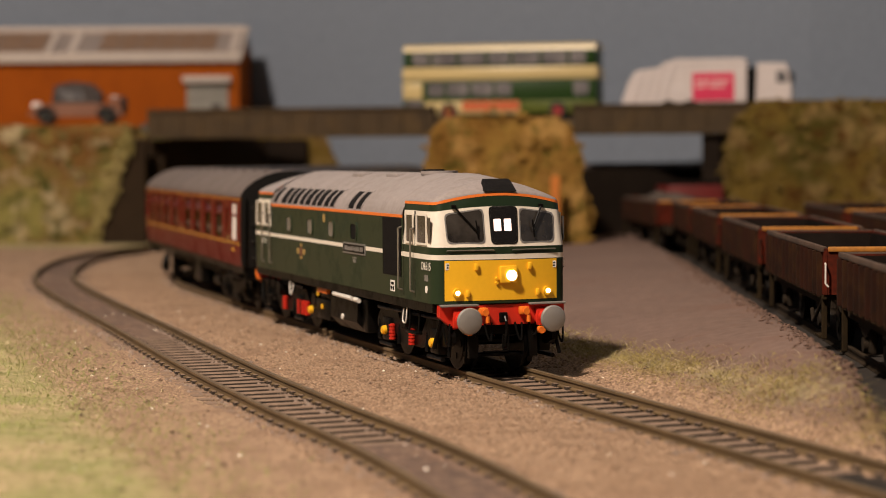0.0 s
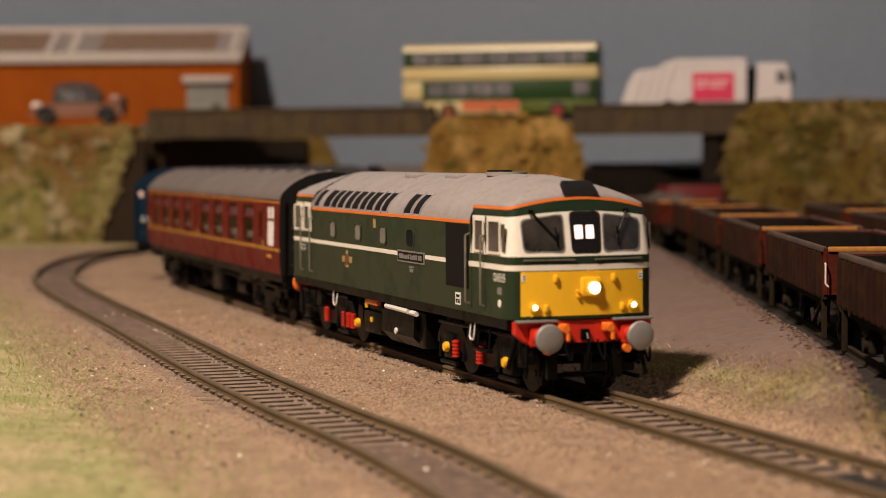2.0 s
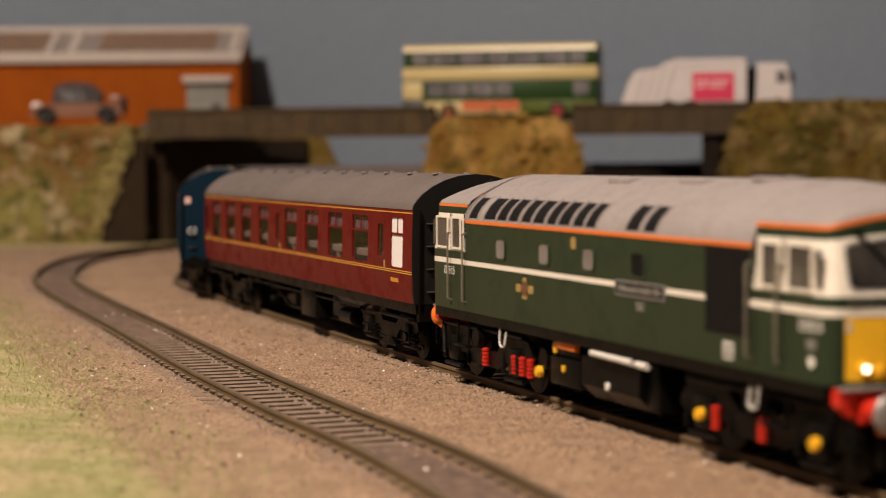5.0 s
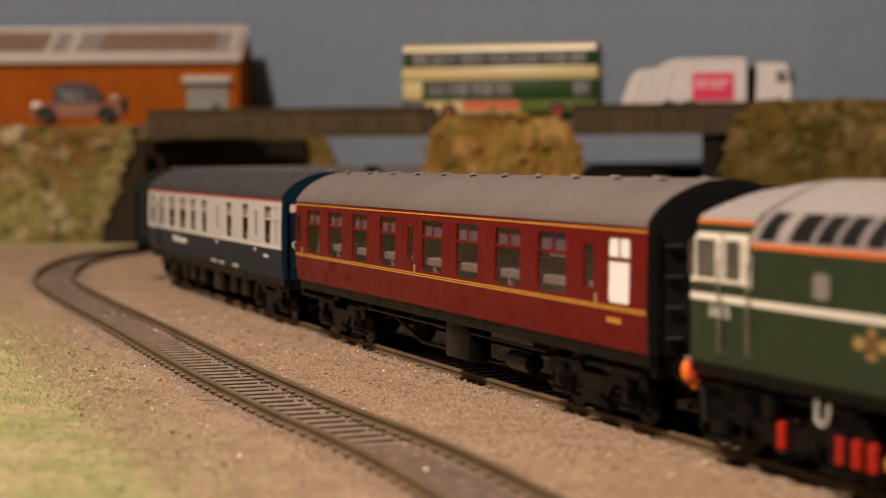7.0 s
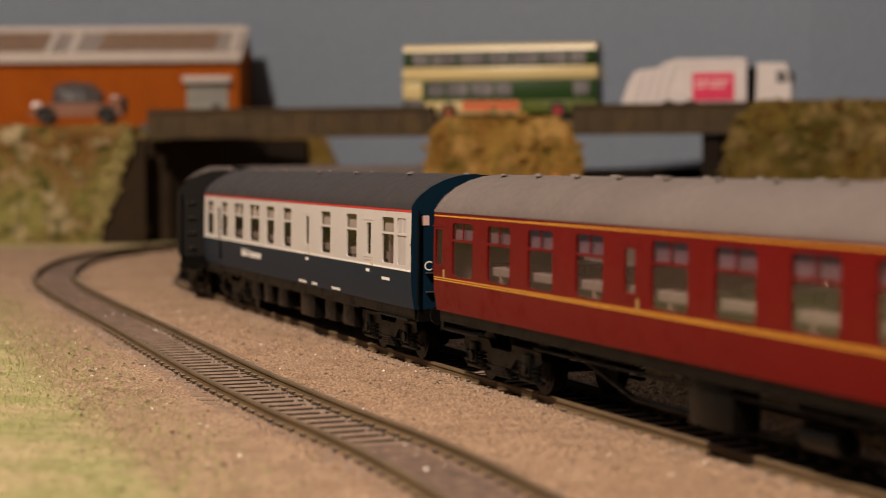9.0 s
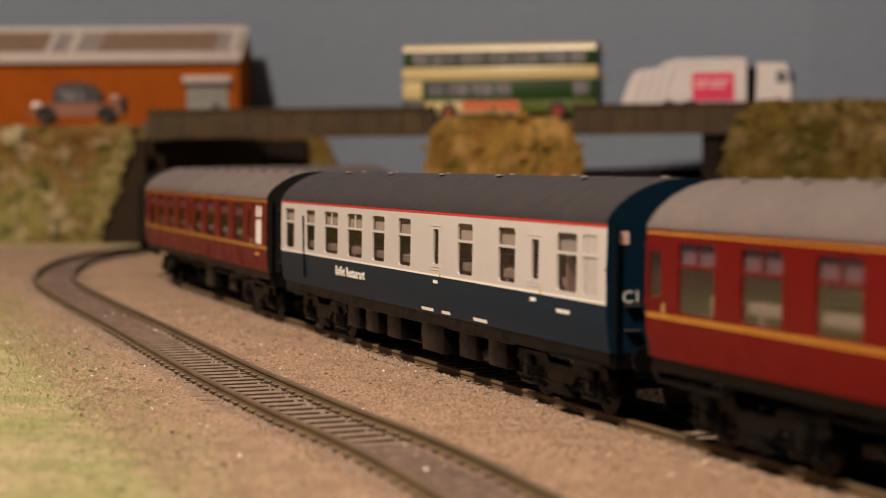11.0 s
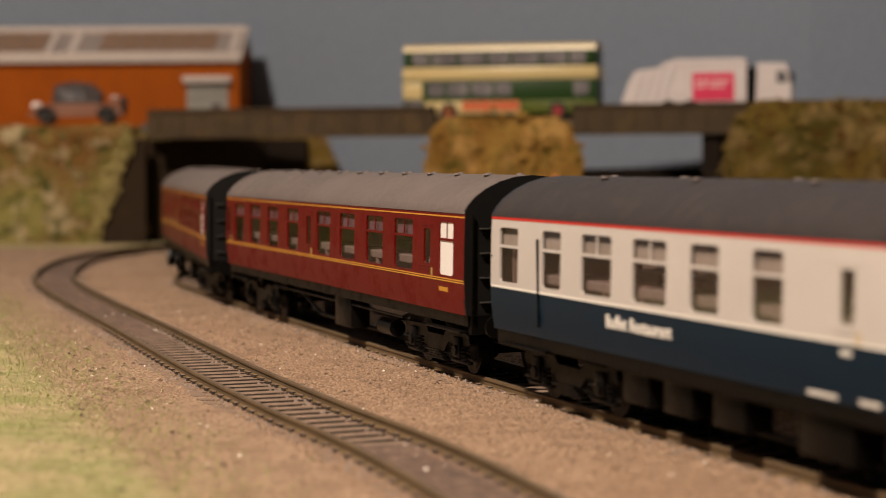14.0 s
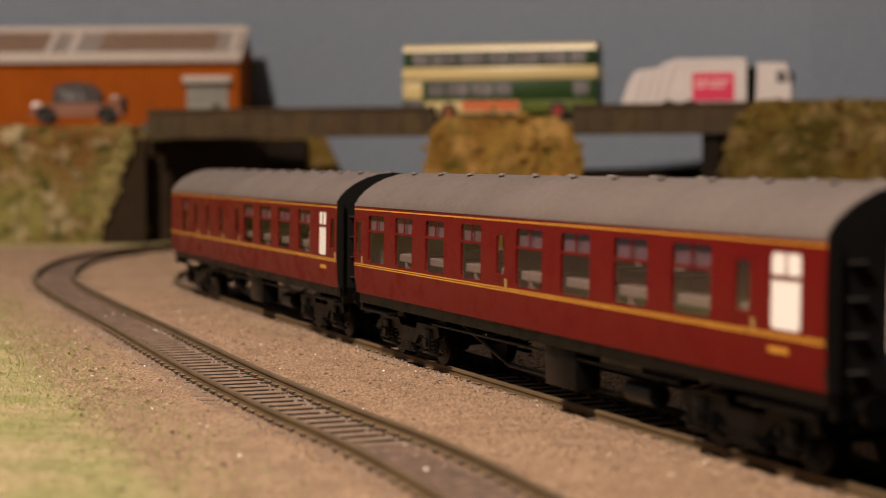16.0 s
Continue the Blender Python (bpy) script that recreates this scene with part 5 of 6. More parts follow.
    for x in (-117, -14, 91, 104):
        part("partition", box(bm_new(), x - 0.4, x + 0.4, -16.4, 16.4, 16.6, 42.4), INNER, t, smooth=0)
    b1, b2 = coach_bogie(t), coach_bogie(t)
    b1.location, b2.location = (0.093, 0, 0), (-0.093, 0, 0)
    wheels = add_wheels(b1, 34, 6.0, WHEEL_COACH) + add_wheels(b2, 34, 6.0, WHEEL_COACH)
    return t, [(b1, 93), (b2, -93)], wheels

ROOF_VENT = roof_vent_mesh()
VENTS = [(x, y) for x in (-112, -90, -68, -46, -24, -2, 20, 42, 64, 86, 108) for y in (-4.6, 4.6)]
VENTS_DARK = [(x, -5.0 if k % 2 else 5.0) for k, x in enumerate((-108, -92, -74, -50, -28, -6, 20, 36, 60, 88, 108))]
COMPARTMENT = [(-126.0, -120.5, "narrow"), (-114.0, -99.6, "wide"), (-90.6, -76.2, "wide"), (-66.2, -52.0, "wide"), (-40.4, -26.4, "wide"), (-17.0, -11.6, "narrow"),
               (-5.0, 10.5, "wide"), (20.2, 35.7, "wide"), (46.6, 62.4, "wide"), (72.2, 88.2, "wide"), (96.6, 102.4, "narrow"), (108.8, 119.4, "frost")]
BUFFET = [(-122.0, -110.6, "plain"), (-97.6, -87.0, "plain"), (-77.0, -62.0, "wide"), (-53.0, -38.0, "wide"), (-29.0, -17.5, "plain"), (-6.1, 4.8, "plain"), (21.9, 26.6, "narrow"),
          (39.8, 50.8, "plain"), (67.0, 78.1, "plain"), (87.2, 92.0, "narrow"), (101.4, 112.6, "plain"), (114.9, 123.2, "frost")]
BRAKE = [(-104.0, -94.0, "plain"), (-80.4, -73.5, "narrow"), (-58.6, -52.0, "narrow"), (-34.8, -27.6, "narrow"), (-7.2, -1.2, "narrow"), (6.2, 20.8, "wide"), (30.2, 46.4, "wide"),
         (56.0, 71.6, "wide"), (82.4, 97.0, "wide"), (106.6, 115.6, "frost"), (119.6, 124.6, "narrow")]
TRAIN = [make_loco()]
TRAIN.append(make_coach("maroon corridor coach with gold lining and grey roof", COMPARTMENT, MAROON, MAROON, COACHROOF, "maroon", ENDBLACK, VENTS))
TRAIN.append(make_coach("blue and pale grey buffet coach with dark roof", BUFFET, PALEGREY, BLUE, DARKROOF, "blue", BLUE, VENTS_DARK))
TRAIN.append(make_coach("maroon corridor coach with gold lining behind the buffet", COMPARTMENT, MAROON, MAROON, COACHROOF, "maroon", ENDBLACK, VENTS))
TRAIN.append(make_coach("maroon brake coach with gold lining at the rear", BRAKE, MAROON, MAROON, COACHROOF, "maroon", ENDBLACK, VENTS))

# ---------------------------------------------------------------- yard wagons
RUST = mat("rusty_red_wagon", (0.135, 0.017, 0.007), (0.030, 0.010, 0.006), rough=0.8, big=45, fine=700, bump=0.4, dirt=(0.016, 0.010, 0.007), dirt_amount=0.8, dirt_scale=55, spec=0.08)
RUST_RIM = mat("worn_wagon_rim", (0.095, 0.055, 0.035), (0.035, 0.021, 0.014), rough=0.8, big=90, fine=700, bump=0.4, dirt=(0.05, 0.03, 0.02), dirt_amount=0.6, dirt_scale=120)
RIM_ORANGE = mat("orange_end_rim", (0.44, 0.18, 0.02), (0.40, 0.15, 0.018), rough=0.65, dirt=(0.12, 0.06, 0.02), dirt_amount=0.6, dirt_scale=120)
# Grimy tone, near-black so that deep wagon insides look shaded
SCUTTLE = mat("grimy_shaded_brown", (0.007, 0.0052, 0.0045), (0.020, 0.0145, 0.012), rough=0.95, big=60, bump=0.5, spec=0.04)
RIB = mat("grimy_wagon_rib", (0.014, 0.008, 0.0055), (0.036, 0.011, 0.006), rough=0.8, big=70, fine=700, bump=0.4, dirt=(0.055, 0.028, 0.010), dirt_amount=0.6, dirt_scale=90, spec=0.1)
GRIMY = mat("grimy_underframe", (0.014, 0.010, 0.007), (0.026, 0.018, 0.011), rough=0.85, big=80, fine=700, bump=0.4, dirt=(0.05, 0.032, 0.016), dirt_amount=0.6, dirt_scale=110, spec=0.15)
OLIVE = mat("olive_brown_step", (0.030, 0.019, 0.008), (0.013, 0.009, 0.005), rough=0.85, spec=0.1)
REDVAN = mat("plain_red_van", (0.15, 0.009, 0.006), (0.12, 0.007, 0.005), rough=0.6, dirt=(0.05, 0.012, 0.01), dirt_amount=0.4)
WAGON_WHEEL = None


def make_wagon(handle):
    """Open box wagon, its length along y, rails at z = 4."""
    t = thing("open_wagon", "rusty red open box wagon standing empty in the yard", "wagon", "wagons in the yard")
    L, Wd, z0, z1 = 57.0, 17.0, 18.2, 30.4
    for s in (-1, 1):
        part("side", box(bm_new(), s * Wd - 0.5 + (-0.5 if s > 0 else 0.5), s * Wd + 0.5 + (-0.5 if s > 0 else 0.5), -L, L, z0, z1), RUST, t, smooth=0)
        for k in range(15):
            y = -L + 3 + k * (2 * L - 6) / 14
            part("rib", box(bm_new(), s * Wd - 0.1, s * Wd + 1.4, y - 0.6, y + 0.6, z0 - 0.5, z1 - 1.0, 0.15) if s > 0 else box(bm_new(), -Wd - 1.4, -Wd + 0.1, y - 0.6, y + 0.6, z0 - 0.5, z1 - 1.0, 0.15), RIB, t, smooth=0)
        part("top_rail", box(bm_new(), s * Wd - 0.7, s * Wd + 0.9, -L, L, z1 - 1.0, z1 + 0.5, 0.35), RUST_RIM, t, "worn rusty top rail")
        part("solebar", box(bm_new(), s * 14.2 - 0.7, s * 14.2 + 0.7, -L + 1, L - 1, 14.4, 18.0, 0.15), GRIMY, t, smooth=0)
        part("end", box(bm_new(), -Wd + 1.1, Wd - 1.1, s * L - (1.0 if s > 0 else 0), s * L + (0 if s > 0 else 1.0), z0, z1), RUST, t, smooth=0)
        part("end_rail", box(bm_new(), -Wd + 1.1, Wd - 1.1, s * L - 0.6, s * L + 0.6, z1 - 0.9, z1 + 0.45, 0.25), RIM_ORANGE if s < 0 else RUST_RIM, t, "orange top rail of the wagon end" if s < 0 else "")
        for x in (-9.5, 0, 9.5):
            part("end_post", box(bm_new(), x - 0.8, x + 0.8, s * (L + 0.6) - 0.7, s * (L + 0.6) + 0.7, 12, z1 - 1.0, 0.2), RUST, t, smooth=0)
        for y in (-36, 36):
            bm = box(bm_new(), s * 13.4 - 0.7, s * 13.4 + 0.7, y - 5.0, y + 5.0, 8.2, 14.4, 0.3)
            cyl(bm, (s * 14.4, y, 10), "x", 1.8, 1.6, 14)
            for k in range(4):
                box(bm, s * 14.2 - 0.6, s * 14.2 + 0.6, y - 7.5 + k * 1.4, y + 7.5 - k * 1.4, 13.9 - k * 0.6, 14.4 - k * 0.6)
            part("axle_guard", bm, GRIMY, t)
        for y in (-L + 2.4, L - 2.4):
            part("end_step", box(bm_new(), s * 16.4 - 0.7, s * 16.4 + 0.7, y - 0.65, y + 0.65, 6.4, 17.8, 0.2), OLIVE, t, "olive brown step post", 0)
        part("bottom_rail", box(bm_new(), s * 16.6 - 0.6, s * 16.6 + 0.6, -L + 0.4, L - 0.4, 16.9, 18.1, 0.15), OLIVE, t, "olive brown bottom rail", 0)
        part("step_board", box(bm_new(), s * 16.6 - 1.0, s * 16.6 + 1.0, -L + 3.4, -L + 11, 6.6, 7.3, 0.1), OLIVE, t, smooth=0)
        part("brake_lever", rod(rod(bm_new(), (s * 16.2, -L + 6, 16.6), (s * 16.6, -L + 20, 9.6), 0.5), (s * 16.6, -L + 20, 9.6), (s * 16.4, -L + 24, 12.6), 0.6), GRIMY, t)
        part("grab_handle", wire(bm_new(), [(s * 16.6, -L - 0.3, 26.5), (s * 16.8, -L - 2.0, 26.2), (s * 16.8, -L - 2.0, 21.2), (s * 16.0, -L - 2.0, 20.4)], 0.26), handle, t, "white grab handle" if handle is PIPE else "")
        for x in (-11.35, 11.35):
            bm = cyl(bm_new(), (x, s * (L + 3.0), 17.7 - 2.0), "y", 1.2, 5.0, 12)
            cyl(bm, (x, s * (L + 5.6), 15.7), "y", 2.7, 0.9, 18)
            part("buffer", bm, GRIMY, t)
    for s in (-1, 1):
        # thin dark linings added to carry the shade inside the wagon
        part("inner_shade_lining", box(bm_new(), s * (Wd - 1.6) - 0.3, s * (Wd - 1.6) + 0.3, -L + 1.6, L - 1.6, z0 + 1.3, z1 - 0.4), SCUTTLE, t, "grimy inner side, darkened for the shade inside", 0)
        part("inner_end", box(bm_new(), -Wd + 2.0, Wd - 2.0, s * (L - 1.5) - 0.3, s * (L - 1.5) + 0.3, z0 + 1.3, z1 - 0.4), SCUTTLE, t, "grimy inner end, darkened for the shade inside", 0)
    part("floor", box(bm_new(), -Wd + 1.1, Wd - 1.1, -L + 1.1, L - 1.1, z0, z0 + 1.2), SCUTTLE, t, "grimy wagon floor, darkened for the shade inside", 0)
    for y in (-36, 36):
        w = share("wheelset", WHEEL_COACH, t, mmpose(0, y, 10, 0, 0, 90))
    return t


def make_yard():
    spots = [(edge_x(y) + 22.3, y) for y in (550.5, 409.0, 692.0, 833.5, 975.0)] + [(edge_x(y) + 84.0, y) for y in (470, 611.5, 753, 894.5)] + [(128.5, 1072)]
    poses = [mmpose(x, y, 0, 0, 0, 3.3 if y > 1000 else -2.69) for x, y in spots]
    make_wagon(PIPE).matrix_basis = poses[0]
    w = make_wagon(GRIMY)
    w.matrix_basis = poses[1]
    for m in poses[2:]:
        copy_thing(w, m)
    load = [(-14.5 + 29 * i / 6, -58 + 116 * k / 14) for k in range(15) for i in range(7)]
    bm = bm_new()
    rows = [[(x, y, 25 + 9 * (1 - (x / 15) ** 2) * (1 - (y / 66) ** 4) + 2.5 * noise.noise((x * 0.2, y * 0.2, 1))) for x, y in load[k * 7:k * 7 + 7]] for k in range(15)]
    loft(bm, rows)
    heap = part("stone_load", bm, mat("grey_brown_load", (0.10, 0.075, 0.06), (0.06, 0.045, 0.036), rough=0.95, fine=500, bump=0.8), smooth=80)
    heap.matrix_basis = mmpose(128.5, 1072, 0, 0, 0, 3.3)
    tagged(heap, label="grey-brown heap of stone filling an open wagon", category="load")
    v = thing("goods_van", "plain dull red van standing under the bridge", "van", at=mmpose(152.5, 1168, 0, 0, 0, 4))
    part("body", box(bm_new(), -17, 17, -20, 20, 15, 37.4, 0.4), REDVAN, v)
    bm = prism(bm_new(), [(-17.4, 37.45), (17.4, 37.45), (16.5, 38.6), (8, 39.4), (0, 39.6), (-8, 39.4), (-16.5, 38.6)], "y", -20.5, 20.5)
    part("roof", bm, SCUTTLE, v, "grimy dark van roof", 0)
    part("underframe", box(bm_new(), -14, 14, -19, 19, 11, 14.95), BLACK, v, smooth=0)
    for y in (-12, 12):
        share("wheelset", WHEEL_COACH, v, mmpose(0, y, 10, 0, 0, 90))


# ---------------------------------------------------------------- on the road
BUSCREAM = mat("bus_cream", (0.60, 0.47, 0.22), (0.55, 0.43, 0.2), rough=0.35)
BUSGREEN = mat("bus_green", (0.018, 0.048, 0.008), (0.015, 0.040, 0.007), rough=0.4, spec=0.15)
BUSOLIVE = mat("bus_olive_skirt", (0.105, 0.125, 0.022), (0.085, 0.105, 0.018), rough=0.45, spec=0.2)
ADVERT = mat("orange_advert", (0.60, 0.13, 0.04), (0.52, 0.11, 0.035), rough=0.4)
# mottled greys stand in for reflections in the toy vehicles' windows
DARKPANE = mat("toy_glazing_reflection", (0.03, 0.03, 0.035), (0.24, 0.23, 0.235), rough=0.15, big=120, bump=0, coat=0.4)
# paler panes for the bus, grey reflections put into the colour
BUSPANE = mat("bus_glazing_reflection", (0.23, 0.21, 0.215), (0.09, 0.085, 0.09), rough=0.2, big=55, bump=0, coat=0.3)
TYRE = mat("black_tyre", (0.012, 0.012, 0.012), rough=0.8)
HUB = mat("red_wheel_hub", (0.33, 0.02, 0.02), rough=0.45)
LORRYWHITE = mat("lorry_white", (0.63, 0.57, 0.56), (0.57, 0.51, 0.50), rough=0.4, dirt=(0.5, 0.4, 0.36), dirt_amount=0.3)
PINK = mat("pink_side_panel", (0.66, 0.03, 0.10), (0.6, 0.028, 0.09), rough=0.4)
PALEPINK = mat("pale_panel_bars", (0.75, 0.42, 0.42), rough=0.5)
BRICK = mat("orange_brick", (0.33, 0.078, 0.008), (0.27, 0.062, 0.007), spec=0.1, rough=1.0, big=40, fine=900, bump=0.4, dirt=(0.17, 0.04, 0.010), dirt_amount=0.4)
TRIM = mat("pale_roof_trim", (0.50, 0.43, 0.385), (0.46, 0.39, 0.35), rough=0.6)
ROOFPANEL = mat("grey_roof_panel", (0.27, 0.225, 0.205), (0.22, 0.18, 0.165), rough=0.7, big=40)
SKYLIGHT = mat("brown_roof_light", (0.185, 0.100, 0.048), (0.225, 0.135, 0.08), rough=0.3, big=40)
SHUTTER = mat("grey_door_paint", (0.26, 0.245, 0.215), (0.22, 0.21, 0.185), rough=0.6)
CARTAN = mat("tan_car_paint", (0.25, 0.122, 0.082), (0.21, 0.10, 0.068), rough=0.3, coat=0.3)
CHROME = mat("chrome", (0.8, 0.78, 0.75), (0.75, 0.73, 0.7), rough=0.12, metal=1.0, bump=0)
# near-white in place of the bright reflection on chrome headlamps
LAMPGLINT = mat("headlamp_glint", (0.95, 0.88, 0.84), (0.9, 0.84, 0.8), rough=0.25, coat=0.8, bump=0)
CARDARK = mat("dark_car_hood", (0.03, 0.02, 0.018), (0.035, 0.025, 0.024), rough=0.6)


def toy_wheel(parent, x, y, z, r, w, hub=HUB):
    a = part("wheel", cyl(bm_new(), (x, y, z), "y", r, w, 22), TYRE, parent, "black tyre with coloured hub")
    part("hub", cyl(bm_new(), (x, y, z), "y", r * 0.55, w + 0.5, 16), hub, a)


def make_bus():
    """Double-decker; x runs along it, its near flank is y = -16."""
    t = thing("double_decker_bus", "cream and green double-decker toy bus with an orange advert", "bus", at=mmpose(40, 1226, 78.45, 0, 0, -12.9))
    L, h = 63.5, 16.0
    part("lower_body", box(bm_new(), -L + 0.5, L - 1, -h, h, 5, 25.5, 0.6), BUSGREEN, t)
    part("front_panel", box(bm_new(), -L - 0.2, -L + 14, -h - 0.15, h + 0.15, 13, 25.4, 1.2), BUSCREAM, t, "cream front corner panel")
    part("skirt", box(bm_new(), 14, L - 0.8, -h - 0.2, h + 0.2, 4, 12.5, 0.8), BUSOLIVE, t)
    part("front_skirt", box(bm_new(), -L + 14, 13.8, -h - 0.2, h + 0.2, 4, 12.5, 0.8), BUSCREAM, t)
    part("mid_band", box(bm_new(), -L - 0.3, L - 0.2, -h - 0.25, h + 0.25, 25.6, 34.0, 1.2), BUSCREAM, t, "cream band between the decks")
    part("upper_body", box(bm_new(), -L + 0.8, L - 1.5, -h, h, 34.1, 44.2, 0.8), BUSGREEN, t)
    bm = prism(bm_new(), [(-16.4, 44.3), (16.4, 44.3), (15.8, 46.6), (12, 48.6), (0, 49.4), (-12, 48.6), (-15.8, 46.6)], "x", -L + 0.6, L - 1.3)
    part("roof", bm, BUSCREAM, t, "cream rounded roof")
    for s in (-1, 1):
        for x0, x1 in ((-57, -46), (-44, -28), (-26, -9), (-7, 7), (9, 26), (28, 44), (46, 56)):
            part("upper_window", side_patch(bm_new(), x0, x1, 35.2, 43.2, h, s, 0.8, 0.15), BUSPANE, t, smooth=0)
        for x0, x1 in ((-47, -36), (-34, -20), (-18, -4), (-2, 8), (48, 58)):
            part("lower_window", side_patch(bm_new(), x0, x1, 15.5, 24.2, h, s, 0.8, 0.2), BUSPANE, t, smooth=0)
        part("advert_board", side_patch(bm_new(), -24, 13, 6.2, 12.0, h + 0.2, s, 0.2, 0.3), ADVERT, t, "orange advert board", 0)
        part("entrance_door", side_patch(bm_new(), -L + 2.5, -L + 13, 4.5, 13.2, h, s, 0.3, 0.35), BUSPANE, t, smooth=0)
        for x in (-33, 38):
            toy_wheel(t, x, s * 14.6, 5.6, 5.6, 4.2)
    part("windscreen", box(bm_new(), -L - 0.4, -L - 0.2, -13, 13, 14.5, 24.5), BUSPANE, t, smooth=0)


def make_lorry():
    t = thing("refuse_lorry", "white refuse lorry model with a pink side panel", "lorry", at=mmpose(169, 1199, 79.0, 0, 0, -12.9))
    bm = bm_new()
    prism(bm, [(-55.5, 1.5), (-53, 12), (-49.5, 22), (-46, 28), (-43, 29.8), (-31, 31.2), (-26, 34.4), (-20, 36.6), (22.5, 36.6), (24.5, 35.2), (24.5, 9.4), (-28, 9.4), (-33, 1.5)], "y", -15, 15)
    part("body", bm, LORRYWHITE, t, "white curved refuse body", 30)
    for s in (-1, 1):
        part("side_panel", side_patch(bm_new(), -9, 17, 10.2, 27.6, 15, s, 0.3, 0.3), PINK, t, "bright pink side panel", 0)
        bm = bm_new()
        for k, (a, b) in enumerate(((-7, 3), (4, 14), (-7, -1), (1, 11))):
            side_patch(bm, a, b, 21.5 - 3.2 * (k // 2), 23.4 - 3.2 * (k // 2), 15.3, s, 0, 0.1)
        part("panel_bars", bm, PALEPINK, t, smooth=0, kind="stuff")
        for x in (-24, -10, 39):
            toy_wheel(t, x, s * 13.6, 5.4, 5.4, 4.2, DULL)
        part("cab_window", prism(bm_new(), [(43, 21), (49.6, 21), (48.6, 28), (43, 28.5)], "y", s * 14.5, s * 14.8), DARKPANE, t, smooth=0)
        for k in range(4):
            bm = prism(bm_new(), [(-49 + 7 * k, 4 + 2 * k), (-40 + 6.4 * k, 29.5 + 1.6 * k), (-38.6 + 6.4 * k, 29.7 + 1.6 * k), (-47.4 + 7 * k, 4 + 2 * k)], "y", s * 15, s * 15.8)
            part("body_rib", bm, LORRYWHITE, t, smooth=0)
        part("roof_rail", box(bm_new(), -20, 24, s * 15 - 0.5, s * 15 + 0.9, 33.2, 34.4, 0.2), LORRYWHITE, t, smooth=0)
        part("mirror", box(bm_new(), 51, 52.4, s * 16.2 - 1, s * 16.2 + 1, 22, 28, 0.3), BLACK, t)
    bm = prism(bm_new(), [(30, 6), (51.5, 6), (52, 18), (50, 29), (48.5, 33), (31, 33.5)], "y", -14.5, 14.5)
    part("cab", bm, LORRYWHITE, t, "white tilt cab", 30)
    part("windscreen", prism(bm_new(), [(52.15, 19.5), (50.3, 29), (50.6, 29.1), (52.4, 19.6)], "y", -13, 13), DARKPANE, t, smooth=0)
    part("chassis", box(bm_new(), -50, 50, -10, 10, 4, 8.8, 0.3), BLACK, t)
    part("exhaust_pipe", box(bm_new(), 22.5, 29.5, -12, 12, 8, 31, 0.5), BLACK, t)


def make_car():
    t = thing("vintage_car", "tan vintage car model with a dark folding hood", "car", at=mmpose(-247, 1283, 78.6, 0, 0, 2))
    bm = bm_new()
    prism(bm, [(-30, 5), (30, 5), (31, 9), (28, 13), (10, 14), (-8, 14), (-12, 13.5), (-27, 12.5), (-30, 10)], "y", -9, 9)
    part("body", bm, CARTAN, t, "glossy tan body")
    bm = prism(bm_new(), [(-16, 14.05), (16, 14.05), (17, 20), (10, 27), (-2, 28.5), (-14, 26)], "y", -8.6, 8.6)
    part("hood", bm, CARDARK, t, "dark fabric hood")
    for s in (-1, 1):
        part("side_window", prism(bm_new(), [(-12, 16), (6, 16), (4, 24), (-11, 23.6)], "y", s * 8.6, s * 8.8), DARKPANE, t, smooth=0)
        for x in (-20, 21):
            toy_wheel(t, x, s * 9.6, 5.2, 5.2, 2.6, CHROME)
            bm = bm_new()
            pts = [(x + 7.2 * math.cos(a), 5.0 + 7.2 * math.sin(a)) for a in [math.pi * k / 10 for k in range(11)]] + [(x + 6.3 * math.cos(a), 5.0 + 6.3 * math.sin(a)) for a in [math.pi * k / 10 for k in range(10, -1, -1)]]
            prism(bm, pts, "y", s * 9.6 - 2.0, s * 9.6 + 2.0)
            part("mudguard", bm, TYRE, t)
        bm = bm_new()
        bmesh.ops.create_uvsphere(bm, u_segments=14, v_segments=10, radius=2.5, matrix=Matrix.Translation((-27.5, s * 6.8 , 12.6)))
        part("headlamp", bm, LAMPGLINT, t, "round headlamp, its chrome glint painted near-white", 80)
    part("spare_wheel", cyl(bm_new(), (31.5, 0, 12.5), "x", 6.0, 2.6, 22), TYRE, t)
    part("luggage_trunk", box(bm_new(), 22, 30, -7, 7, 14.05, 19, 0.8), CARTAN, t)
    part("bumper", box(bm_new(), -33, -32, -9, 9, 6, 7.6, 0.3), CHROME, t)


